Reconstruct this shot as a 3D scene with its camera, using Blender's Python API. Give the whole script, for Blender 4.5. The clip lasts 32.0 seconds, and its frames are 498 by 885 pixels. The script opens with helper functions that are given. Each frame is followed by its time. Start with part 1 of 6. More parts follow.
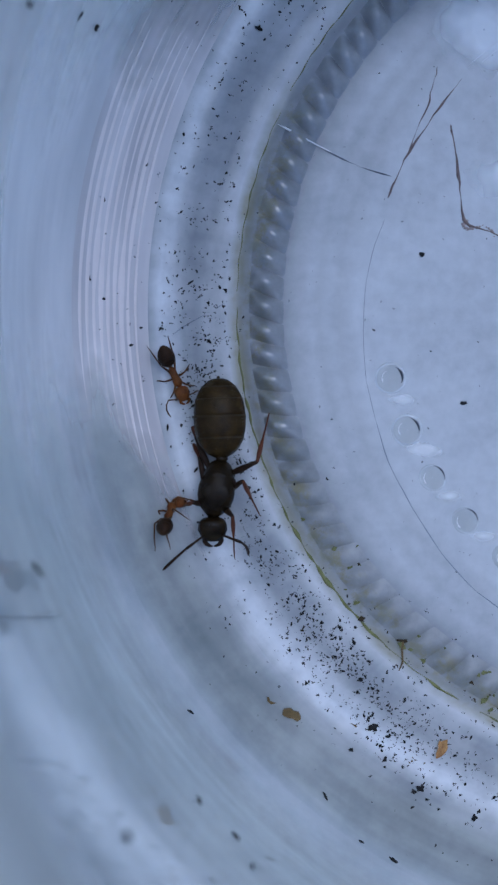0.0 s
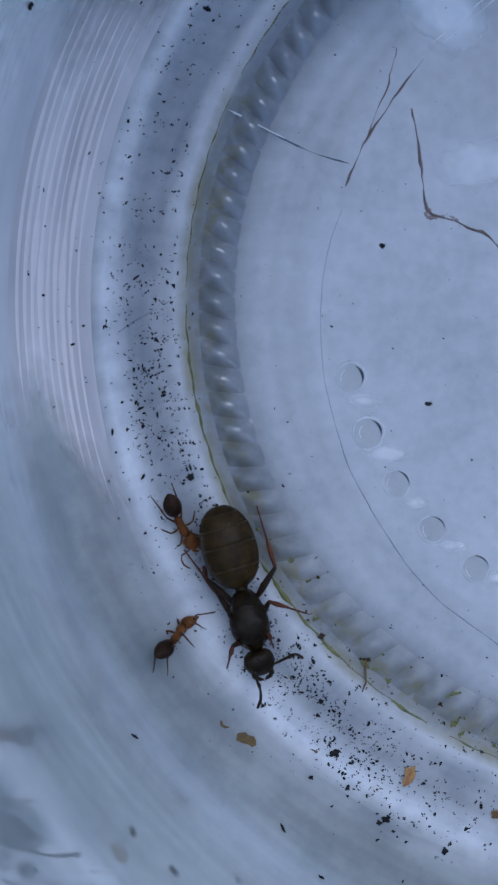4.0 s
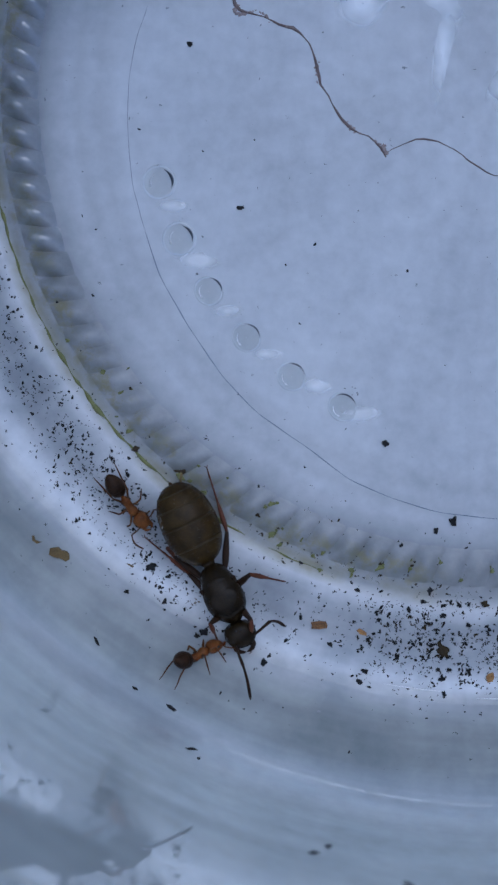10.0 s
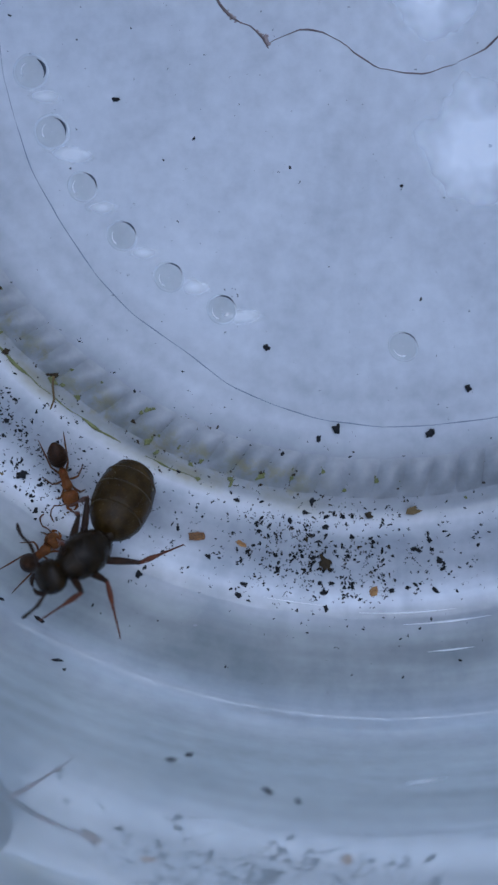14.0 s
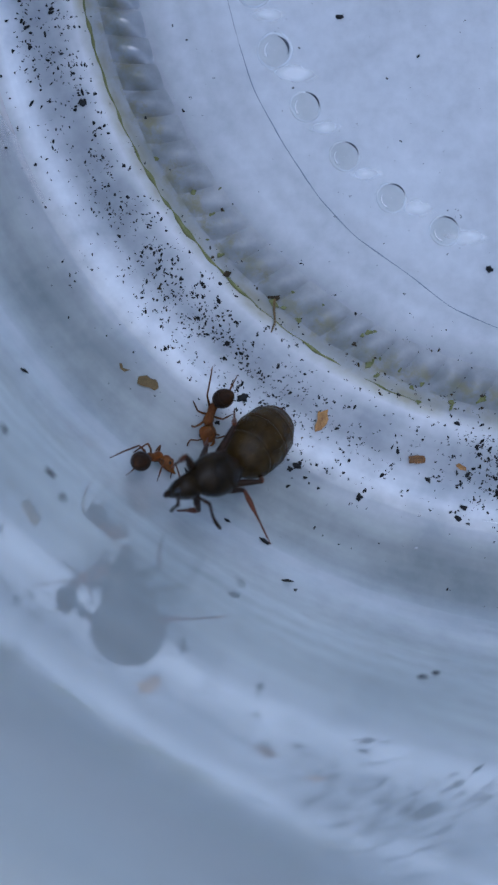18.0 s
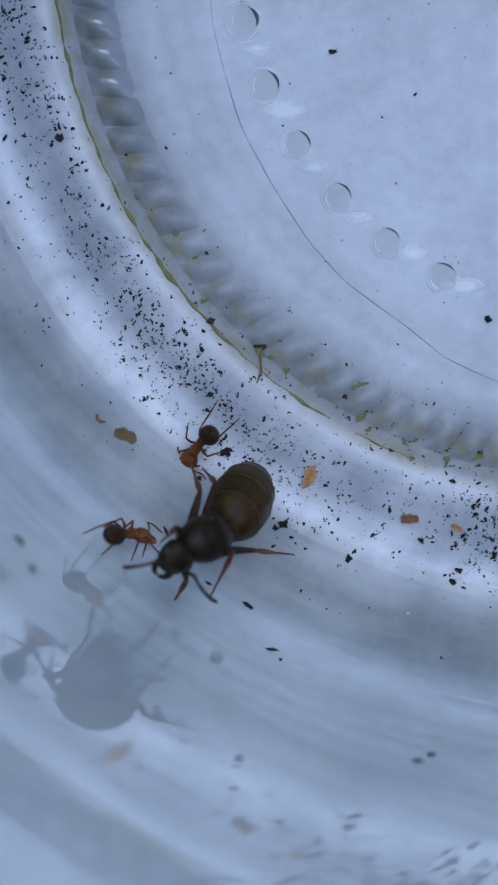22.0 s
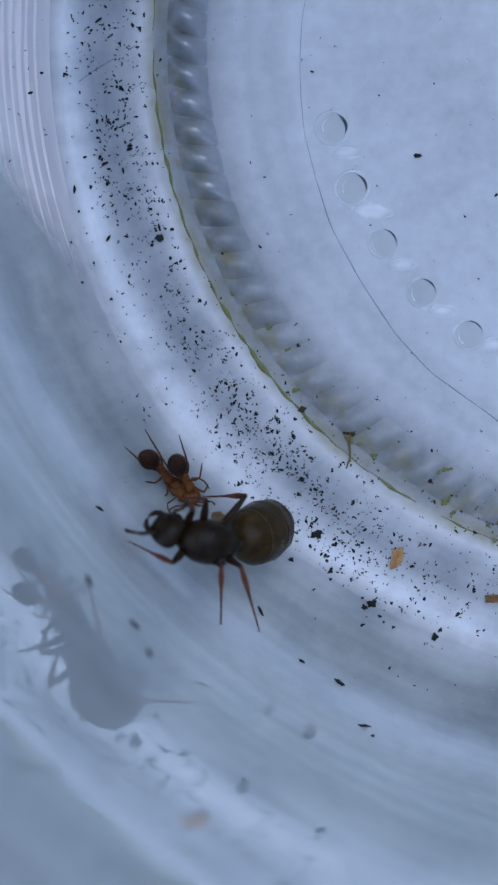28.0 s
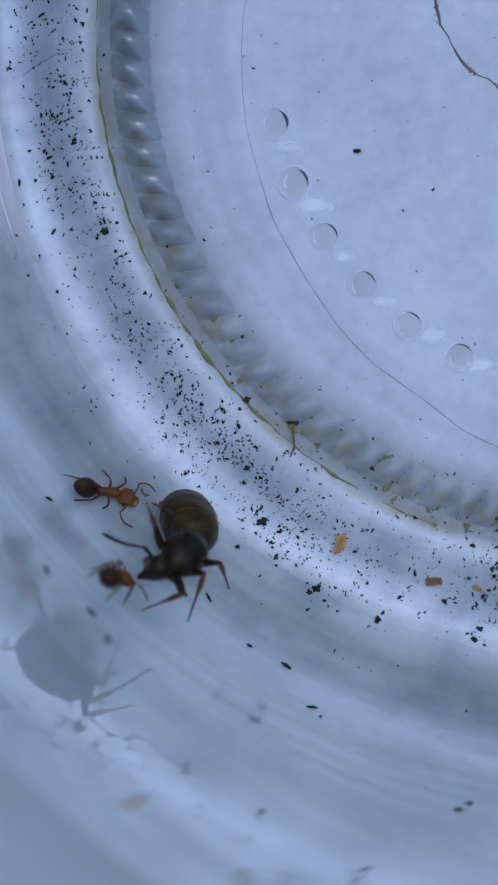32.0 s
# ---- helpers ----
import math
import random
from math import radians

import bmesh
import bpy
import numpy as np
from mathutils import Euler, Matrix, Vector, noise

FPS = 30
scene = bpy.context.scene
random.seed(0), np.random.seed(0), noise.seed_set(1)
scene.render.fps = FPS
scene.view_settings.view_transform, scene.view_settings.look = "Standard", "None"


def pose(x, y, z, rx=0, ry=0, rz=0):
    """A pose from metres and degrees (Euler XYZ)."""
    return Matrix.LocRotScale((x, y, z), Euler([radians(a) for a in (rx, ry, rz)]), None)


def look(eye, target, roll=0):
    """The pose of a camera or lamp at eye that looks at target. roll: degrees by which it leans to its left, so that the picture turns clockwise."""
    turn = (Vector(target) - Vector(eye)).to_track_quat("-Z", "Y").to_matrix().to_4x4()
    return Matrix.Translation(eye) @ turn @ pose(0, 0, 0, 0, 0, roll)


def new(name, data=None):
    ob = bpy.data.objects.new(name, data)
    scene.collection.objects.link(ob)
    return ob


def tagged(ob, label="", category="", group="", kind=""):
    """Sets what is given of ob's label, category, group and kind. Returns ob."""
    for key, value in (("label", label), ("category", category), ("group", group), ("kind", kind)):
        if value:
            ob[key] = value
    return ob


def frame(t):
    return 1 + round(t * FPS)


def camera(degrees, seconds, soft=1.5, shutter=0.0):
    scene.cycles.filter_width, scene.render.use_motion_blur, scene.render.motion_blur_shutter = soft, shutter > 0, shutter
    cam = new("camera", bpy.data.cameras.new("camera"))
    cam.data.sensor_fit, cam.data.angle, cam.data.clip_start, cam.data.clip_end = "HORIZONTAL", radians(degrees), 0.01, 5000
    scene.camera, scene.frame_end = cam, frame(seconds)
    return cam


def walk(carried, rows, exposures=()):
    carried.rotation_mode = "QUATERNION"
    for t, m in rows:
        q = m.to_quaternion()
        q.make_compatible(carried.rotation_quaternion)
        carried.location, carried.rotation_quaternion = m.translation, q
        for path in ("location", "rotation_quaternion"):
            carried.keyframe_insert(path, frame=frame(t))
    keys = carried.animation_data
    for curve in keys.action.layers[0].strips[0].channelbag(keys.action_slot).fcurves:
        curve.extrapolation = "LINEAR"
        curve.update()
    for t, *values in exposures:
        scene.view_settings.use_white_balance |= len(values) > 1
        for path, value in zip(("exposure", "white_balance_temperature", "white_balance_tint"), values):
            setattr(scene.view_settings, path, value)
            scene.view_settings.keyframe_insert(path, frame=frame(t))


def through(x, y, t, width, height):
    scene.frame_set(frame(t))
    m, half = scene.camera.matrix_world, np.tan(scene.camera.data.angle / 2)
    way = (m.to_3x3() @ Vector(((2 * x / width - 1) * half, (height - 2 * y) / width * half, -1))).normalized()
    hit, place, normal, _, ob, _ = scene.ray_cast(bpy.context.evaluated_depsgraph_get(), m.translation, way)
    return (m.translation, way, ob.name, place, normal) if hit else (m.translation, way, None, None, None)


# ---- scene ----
MM = 0.001          # the plan below is in millimetres, round the jar's axis, floor of the jar at 0

# ---- camera and its way: seconds, place in mm, turn in degrees
PATH = [
    (0.0, -23.800, -6.100, 69.381, -1.000, 0.366, -0.004),
    (0.5, -22.278, -6.580, 67.776, -0.134, 1.434, 0.090),
    (1.0, -22.204, -5.923, 66.474, 0.225, 1.263, 0.115),
    (1.5, -22.071, -6.695, 66.059, 0.253, 1.094, -0.054),
    (2.0, -21.535, -7.560, 65.864, 0.513, 1.201, -0.168),
    (2.5, -20.255, -9.838, 65.781, 0.623, 2.354, -0.269),
    (3.0, -20.396, -8.129, 65.178, 0.525, 1.849, -0.237),
    (3.5, -20.647, -7.784, 65.055, 0.630, 1.160, -0.310),
    (5.5, -18.240, -7.861, 63.669, -0.130, 0.871, -0.706),
    (6.0, -15.678, -10.771, 63.026, -1.080, 1.727, -1.021),
    (6.5, -13.379, -13.657, 62.298, -1.957, 1.586, -1.423),
    (7.0, -12.651, -13.879, 62.533, -2.102, 1.474, -1.523),
    (7.5, -13.822, -14.071, 62.585, -2.195, 1.132, -1.548),
    (8.0, -14.803, -14.398, 63.517, -2.212, 0.594, -1.448),
    (8.5, -12.746, -15.247, 63.979, -2.747, 0.121, -1.463),
    (9.0, -13.138, -15.670, 63.598, -2.626, 0.088, -1.436),
    (9.5, -12.701, -14.798, 63.600, -2.077, 0.074, -1.404),
    (10.0, -12.602, -14.600, 63.307, -1.919, -0.126, -1.462),
    (10.5, -12.125, -14.858, 62.715, -2.528, -0.262, -1.448),
    (11.0, -11.527, -15.330, 62.163, -2.911, -1.092, -1.301),
    (11.5, -11.853, -14.967, 61.731, -3.001, -1.383, -1.237),
    (12.0, -9.848, -15.320, 61.728, -2.968, -1.485, -1.191),
    (12.5, -9.733, -15.210, 61.666, -3.109, -1.489, -1.332),
    (13.0, -10.531, -15.711, 61.172, -2.437, -1.784, -1.282),
    (13.5, -10.214, -16.408, 60.880, -2.231, -1.656, -1.230),
    (14.0, -7.926, -18.561, 61.055, -2.682, -1.207, -1.071),
    (14.5, -8.276, -15.390, 60.692, -2.215, -1.452, -0.493),
    (15.0, -8.259, -10.442, 60.690, -2.070, -1.489, -0.140),
    (15.5, -3.979, -5.917, 60.301, -1.476, -1.464, 0.258),
    (17.5, -16.292, -15.904, 61.330, -5.009, 0.493, -1.040),
    (18.0, -16.103, -19.574, 61.001, -5.024, 0.983, -1.181),
    (18.5, -17.117, -19.320, 60.517, -5.035, 1.441, -1.367),
    (19.0, -17.537, -22.368, 60.947, -4.620, 1.401, -1.145),
    (19.5, -18.050, -21.238, 60.445, -4.228, 1.119, -0.464),
    (20.0, -19.060, -16.176, 60.209, -4.470, 0.699, -0.201),
    (20.5, -18.841, -17.123, 60.581, -4.690, 0.197, -0.458),
    (21.0, -18.436, -17.800, 59.613, -4.690, 0.218, -0.553),
    (21.5, -18.060, -18.073, 58.418, -4.964, 0.364, -0.650),
    (22.0, -16.534, -18.058, 57.380, -4.282, -0.092, -0.524),
    (22.5, -16.023, -17.709, 57.716, -4.337, -0.788, -0.441),
    (23.0, -15.841, -16.823, 59.185, -4.093, -1.191, -0.491),
    (23.5, -15.567, -17.414, 59.337, -3.858, -1.497, -0.628),
    (24.0, -14.876, -17.811, 58.886, -3.504, -1.170, -0.706),
    (24.5, -15.136, -16.903, 58.763, -3.822, -1.269, -0.769),
    (26.5, -16.646, -18.844, 59.367, -2.684, -3.389, -0.959),
    (27.0, -18.376, -17.134, 59.953, -2.516, -2.413, -0.817),
    (27.5, -19.957, -17.467, 60.183, -2.393, -0.366, -0.794),
    (28.0, -18.945, -16.353, 60.128, -1.991, 1.595, -0.703),
    (28.5, -19.250, -15.715, 61.467, -2.459, 1.056, -0.779),
    (29.0, -19.513, -15.720, 61.067, -2.332, 0.913, -0.805),
    (29.5, -20.157, -15.754, 61.787, -1.982, 0.389, -0.683),
    (30.0, -21.210, -15.953, 62.363, -2.320, -0.047, -1.024),
    (30.5, -24.279, -16.672, 62.409, -2.131, -1.215, -1.129),
    (31.0, -25.887, -17.637, 63.607, -2.463, -2.517, -1.144),
    (31.5, -22.154, -15.862, 63.099, -2.012, -3.362, -1.016),
    (32.0, -20.477, -16.424, 61.286, -2.322, -2.300, -1.132),
]

cam = camera(22.0, 32.0, soft=2.5)
walk(cam, [(t, pose(x * MM, y * MM, z * MM, a, b, c)) for t, x, y, z, a, b, c in PATH],
     exposures=[(t, e + 0.43, 5010 if t == 32 else 5140, 10) for t, e in ((0, .47), (3.5, .36), (6, .2), (8, .28), (12, .34), (15, .4), (15.5, .3), (18, .5), (21, .55), (24, .52), (27, .48), (31, .62), (32, .5))])

# ---- daylight in open shade
world = bpy.data.worlds.new("sky")
scene.world = world
world.use_nodes = True
wn = world.node_tree.nodes
sky = wn.new("ShaderNodeTexSky")
sky.sky_type = "NISHITA"
sky.sun_disc = False
sky.sun_elevation = radians(62)
sky.sun_rotation = radians(28)
world.node_tree.links.new(sky.outputs[0], wn["Background"].inputs[0])
wn["Background"].inputs[1].default_value = 0.15
sun_data = bpy.data.lights.new("sun", "SUN")
sun_data.energy, sun_data.angle, sun_data.color = 0.8, radians(62), (1.0, 0.95, 0.88)
sun = new("sun", sun_data)
sun.matrix_world = look((0.45, 0.85, 1.9), (0, 0, 0))

# ---- materials
def node_mat(name):
    m = bpy.data.materials.new(name)
    m.use_nodes = True
    return m, m.node_tree.nodes, m.node_tree.links


def ramp(n, l, fac, stops):
    r = n.new("ShaderNodeValToRGB")
    r.color_ramp.elements[0].position, r.color_ramp.elements[0].color = stops[0][0], (*stops[0][1], 1)
    r.color_ramp.elements[1].position, r.color_ramp.elements[1].color = stops[-1][0], (*stops[-1][1], 1)
    for p, c in stops[1:-1]:
        r.color_ramp.elements.new(p).color = (*c, 1)
    l.new(fac, r.inputs[0])
    return r.outputs[0]


def noise_tex(n, l, vec, per_mm, detail=3.0, rough=0.55, stretch=(1, 1, 1)):
    mp = n.new("ShaderNodeMapping")
    mp.inputs["Scale"].default_value = [1000.0 * per_mm * s for s in stretch]
    l.new(vec, mp.inputs[0])
    t = n.new("ShaderNodeTexNoise")
    t.inputs["Scale"].default_value = 1.0
    t.inputs["Detail"].default_value = detail
    t.inputs["Roughness"].default_value = rough
    l.new(mp.outputs[0], t.inputs["Vector"])
    return t.outputs["Fac"]


def maths(n, l, op, a, b):
    m = n.new("ShaderNodeMath")
    m.operation = op
    for i, v in enumerate((a, b)):
        if isinstance(v, (int, float)):
            m.inputs[i].default_value = v
        else:
            l.new(v, m.inputs[i])
    return m.outputs[0]


def ring_coords(n, l):
    """The place on the jar; coordinates out from the axis, up and slowly round it; radius in mm; angle."""
    place = n.new("ShaderNodeNewGeometry").outputs["Position"]
    sep = n.new("ShaderNodeSeparateXYZ")
    l.new(place, sep.inputs[0])
    ln = n.new("ShaderNodeVectorMath")
    ln.operation = "LENGTH"
    flat = n.new("ShaderNodeCombineXYZ")
    l.new(sep.outputs[0], flat.inputs[0])
    l.new(sep.outputs[1], flat.inputs[1])
    l.new(flat.outputs[0], ln.inputs[0])
    ang = maths(n, l, "ARCTAN2", maths(n, l, "MULTIPLY", sep.outputs[1], -1.0), maths(n, l, "MULTIPLY", sep.outputs[0], -1.0))
    out = n.new("ShaderNodeCombineXYZ")
    l.new(ln.outputs["Value"], out.inputs[0])
    l.new(sep.outputs[2], out.inputs[1])
    l.new(maths(n, l, "MULTIPLY", ang, 0.0045), out.inputs[2])
    return place, out.outputs[0], maths(n, l, "MULTIPLY", ln.outputs["Value"], 1000.0), ang


def mix_rgb(n, l, mode, fac, a, b):
    m = n.new("ShaderNodeMixRGB")
    m.blend_type = mode
    for i, v in enumerate((fac, a, b)):
        if isinstance(v, tuple):
            m.inputs[i].default_value = (*v, 1)
        elif isinstance(v, (int, float)):
            m.inputs[i].default_value = v
        else:
            l.new(v, m.inputs[i])
    return m.outputs[0]


def grey(v):
    return (v, v, v)


def plastic_body(n, l, clear, cloud, streak, gloss_rough, dark, light, relief, skin, rings, through, patchy, dirty_shaded):
    """Cloudy, translucent moulded plastic: scattering body, some see-through, a glossy skin."""
    obj, ring, rad, ang = ring_coords(n, l)
    big = noise_tex(n, l, obj, 0.13, 4, 0.6)
    fine = noise_tex(n, l, obj, 1.1, 4, 0.6)
    lines = noise_tex(n, l, ring, 0.65, 3, 0.5)
    mixv = maths(n, l, "ADD", maths(n, l, "MULTIPLY", big, cloud), maths(n, l, "MULTIPLY", lines, streak))
    mixv = maths(n, l, "ADD", mixv, maths(n, l, "MULTIPLY", fine, 1.0 - cloud - streak))
    col = ramp(n, l, mixv, [(0.34, dark), (0.5, tuple((a + b) / 2 for a, b in zip(dark, light))), (0.68, light)])
    if dirty_shaded:   # yellow-green deposit in the groove and on the beads, over painted light and shade
        # lighter and darker rings imitate how channel and heel catch the light
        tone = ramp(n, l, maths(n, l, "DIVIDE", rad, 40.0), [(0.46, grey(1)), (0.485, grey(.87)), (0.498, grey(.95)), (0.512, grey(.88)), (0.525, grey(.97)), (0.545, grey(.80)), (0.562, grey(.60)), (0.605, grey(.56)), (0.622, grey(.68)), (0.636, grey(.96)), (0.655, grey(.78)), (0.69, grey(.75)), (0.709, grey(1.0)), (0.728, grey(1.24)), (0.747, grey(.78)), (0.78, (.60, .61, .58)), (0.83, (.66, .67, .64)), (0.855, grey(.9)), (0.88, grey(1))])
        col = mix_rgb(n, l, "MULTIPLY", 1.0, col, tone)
        outer = ramp(n, l, maths(n, l, "DIVIDE", rad, 40.0), [(0.63, grey(0)), (0.65, grey(1)), (0.82, grey(1)), (0.865, grey(.2))])
        col = mix_rgb(n, l, "MULTIPLY", outer, col, ramp(n, l, lines, [(0.34, (.83, .84, .85)), (0.5, grey(.95)), (0.66, grey(1.1))]))
        col = mix_rgb(n, l, "MULTIPLY", outer, col, ramp(n, l, noise_tex(n, l, obj, 0.28, 4, 0.6), [(0.36, (.80, .82, .84)), (0.5, grey(.96)), (0.62, grey(1.06))]))
        groove = ramp(n, l, maths(n, l, "ABSOLUTE", maths(n, l, "SUBTRACT", rad, 24.88), 0), [(0.2, grey(1)), (0.6, grey(0))])
        beads = ramp(n, l, maths(n, l, "ABSOLUTE", maths(n, l, "SUBTRACT", rad, 23.9), 0), [(0.3, grey(1)), (1.6, grey(0))])
        round_ = maths(n, l, "ABSOLUTE", maths(n, l, "SUBTRACT", ang, 0.46), 0)   # most of it at 206 degrees
        side = ramp(n, l, round_, [(0.9, grey(1)), (1.5, grey(0.1))])
        blot = ramp(n, l, noise_tex(n, l, obj, 1.0, 5, 0.7), [(0.46, grey(0)), (0.62, grey(1))])
        wisp = ramp(n, l, noise_tex(n, l, obj, 0.35, 4, 0.6), [(0.40, grey(.06)), (0.62, grey(1))])
        amount = maths(n, l, "MULTIPLY", side, maths(n, l, "MAXIMUM", maths(n, l, "MULTIPLY", groove, maths(n, l, "MULTIPLY", wisp, 0.62)), maths(n, l, "MULTIPLY", beads, maths(n, l, "MULTIPLY", blot, 0.72))))
        col = mix_rgb(n, l, "MIX", amount, col, (0.27, 0.24, 0.11))
        scum = ramp(n, l, noise_tex(n, l, obj, 0.75, 3, 0.5), [(0.42, grey(0)), (0.6, grey(.55))])   # grey scum over the beads
        col = mix_rgb(n, l, "MIX", maths(n, l, "MULTIPLY", maths(n, l, "MULTIPLY", side, beads), scum), col, (0.20, 0.215, 0.20))
    dif = n.new("ShaderNodeBsdfDiffuse")
    tra = n.new("ShaderNodeBsdfTranslucent")
    l.new(col, dif.inputs[0])
    l.new(col, tra.inputs[0])
    body = n.new("ShaderNodeMixShader")
    body.inputs[0].default_value = through
    l.new(dif.outputs[0], body.inputs[1])
    l.new(tra.outputs[0], body.inputs[2])
    see = n.new("ShaderNodeBsdfTransparent")
    see.inputs[0].default_value = (1, 1, 1, 1) if patchy else (0.93, 0.96, 0.98, 1)
    thin = n.new("ShaderNodeMixShader")
    thin.inputs[0].default_value = clear
    if patchy == "ends":   # fades out towards both ends of a band on the west side
        off = maths(n, l, "ABSOLUTE", maths(n, l, "ADD", ang, 0.12), 0)
        off = maths(n, l, "ADD", off, maths(n, l, "MULTIPLY", maths(n, l, "SUBTRACT", rad, 31.5), 0.025))
        off = maths(n, l, "ADD", off, maths(n, l, "MULTIPLY", maths(n, l, "SUBTRACT", lines, 0.5), 0.5))
        off = maths(n, l, "ADD", off, maths(n, l, "MULTIPLY", maths(n, l, "SUBTRACT", big, 0.5), 0.4))
        bare = ramp(n, l, off, [(0.24, grey(clear)), (0.47, grey(1))])
        l.new(bare, thin.inputs[0])
    if patchy == "soft":   # thins out towards a ragged edge
        gen = n.new("ShaderNodeTexCoord").outputs["Generated"]
        mp = n.new("ShaderNodeMapping")
        mp.inputs["Location"].default_value = (-1, -1, 0)
        mp.inputs["Scale"].default_value = (2, 2, 0)
        l.new(gen, mp.inputs[0])
        far = n.new("ShaderNodeVectorMath")
        far.operation = "LENGTH"
        l.new(mp.outputs[0], far.inputs[0])
        edge = maths(n, l, "ADD", far.outputs["Value"], maths(n, l, "MULTIPLY", maths(n, l, "SUBTRACT", noise_tex(n, l, obj, 0.22, 3, 0.5), 0.5), 1.9))
        bare = ramp(n, l, edge, [(0.22, grey(clear)), (0.58, grey(0.5 + 0.5 * clear)), (0.9, grey(1))])
        l.new(bare, thin.inputs[0])
    l.new(body.outputs[0], thin.inputs[1])
    l.new(see.outputs[0], thin.inputs[2])
    bump = n.new("ShaderNodeBump")
    bump.inputs["Strength"].default_value = relief
    bump.inputs["Distance"].default_value = 0.0002
    hgt = maths(n, l, "ADD", maths(n, l, "MULTIPLY", lines, rings), maths(n, l, "MULTIPLY", fine, 0.12))
    l.new(hgt, bump.inputs["Height"])
    glo = n.new("ShaderNodeBsdfGlossy")
    glo.inputs["Roughness"].default_value = gloss_rough
    l.new(bump.outputs[0], glo.inputs["Normal"])
    l.new(bump.outputs[0], dif.inputs["Normal"])
    fre = n.new("ShaderNodeFresnel")
    fre.inputs[0].default_value = 1.5
    l.new(bump.outputs[0], fre.inputs["Normal"])
    top = n.new("ShaderNodeMixShader")
    gloss = maths(n, l, "MULTIPLY", fre.outputs[0], skin)
    if patchy:   # no skin where the film or band has faded out
        gloss = maths(n, l, "MULTIPLY", gloss, maths(n, l, "SUBTRACT", 1.0, bare))
    l.new(gloss, top.inputs[0])
    l.new(thin.outputs[0], top.inputs[1])
    l.new(glo.outputs[0], top.inputs[2])
    return top.outputs[0], rad


FLOOR_KIND = dict(clear=0.06, cloud=0.60, streak=0.0, gloss_rough=0.17, dark=(0.48, 0.50, 0.53), light=(0.69, 0.705, 0.735), relief=0.3, skin=0.7, rings=0.0, through=0.42, patchy=False, dirty_shaded=True)


def plastic(name, beside=None, **change):
    """A plastic; with 'beside' it turns, from 33.7 to 35 mm off the axis, into that other kind."""
    m, n, l = node_mat(name)
    n.remove(n["Principled BSDF"])
    out, rad = plastic_body(n, l, **{**FLOOR_KIND, **change})
    if beside:
        other = plastic_body(n, l, **{**FLOOR_KIND, **beside})[0]
        both = n.new("ShaderNodeMixShader")
        l.new(ramp(n, l, maths(n, l, "DIVIDE", rad, 40.0), [(0.846, grey(0)), (0.878, grey(1))]), both.inputs[0])
        l.new(out, both.inputs[1])
        l.new(other, both.inputs[2])
        out = both.outputs[0]
    l.new(out, n["Material Output"].inputs[0])
    return m


def solid(name, a, b, rough, per_mm=2.0, bump=0.3, spec=0.35, mottle=0.5, coat=0.0, rnd=0.0):
    """Opaque surface between two colours, mottled at two scales, with fine relief."""
    m, n, l = node_mat(name)
    p = n["Principled BSDF"]
    co = n.new("ShaderNodeTexCoord").outputs["Object"]
    one = noise_tex(n, l, co, per_mm, 3)
    two = noise_tex(n, l, co, per_mm * 9, 4)
    v = maths(n, l, "ADD", maths(n, l, "MULTIPLY", one, mottle), maths(n, l, "MULTIPLY", two, 1 - mottle))
    if rnd:
        info = n.new("ShaderNodeObjectInfo")
        v = maths(n, l, "ADD", v, maths(n, l, "MULTIPLY", maths(n, l, "SUBTRACT", info.outputs["Random"], 0.5), rnd))
    l.new(ramp(n, l, v, [(0.34, a), (0.68, b)]), p.inputs["Base Color"])
    p.inputs["Roughness"].default_value = rough
    p.inputs["Specular IOR Level"].default_value = spec
    p.inputs["Coat Weight"].default_value = coat
    bp = n.new("ShaderNodeBump")
    bp.inputs["Strength"].default_value = bump
    bp.inputs["Distance"].default_value = 0.00006
    l.new(two, bp.inputs["Height"])
    l.new(bp.outputs[0], p.inputs["Normal"])
    return m


def horny(name, a, b, rough, glow_through=0.25):
    """Insect cuticle: dark, faintly see-through at its thin places, with a dull shine."""
    m = solid(name, a, b, rough + 0.1, 1.6, 0.4, 0.09, 0.6)
    p = m.node_tree.nodes["Principled BSDF"]
    p.inputs["Subsurface Weight"].default_value = glow_through
    p.inputs["Subsurface Radius"].default_value = (1.0, 0.45, 0.2)
    p.inputs["Subsurface Scale"].default_value = 0.0003
    return m


WALL_KIND = dict(clear=0.12, cloud=0.4, streak=0.32, gloss_rough=0.022, dark=(0.68, 0.67, 0.64), light=(0.97, 0.96, 0.92), relief=0.03, skin=0.6, rings=0.05, through=0.45)
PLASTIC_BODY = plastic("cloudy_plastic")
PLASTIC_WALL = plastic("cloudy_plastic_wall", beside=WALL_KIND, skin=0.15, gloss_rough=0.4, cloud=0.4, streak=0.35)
PLASTIC_SKIN = plastic("clear_plastic_skin", clear=0.75, cloud=0.5, gloss_rough=0.1, dark=(0.6, 0.61, 0.61), light=(0.8, 0.81, 0.81), dirty_shaded=False)
PLASTIC_RIM = plastic("cloudy_plastic_rim", clear=0.2, cloud=0.3, streak=0.3, gloss_rough=0.3, dark=(0.35, 0.335, 0.30), light=(0.48, 0.46, 0.41), skin=0.3, rings=1.0, dirty_shaded=False)
# pinkish white paints the highlight onto the ridges
PLASTIC_RIDGE = plastic("pale_plastic_ridge", clear=0.1, cloud=0.2, streak=0.5, gloss_rough=0.2, dark=(0.88, 0.81, 0.79), light=(0.99, 0.92, 0.90), skin=0.3, rings=1.0, patchy="ends", dirty_shaded=False)
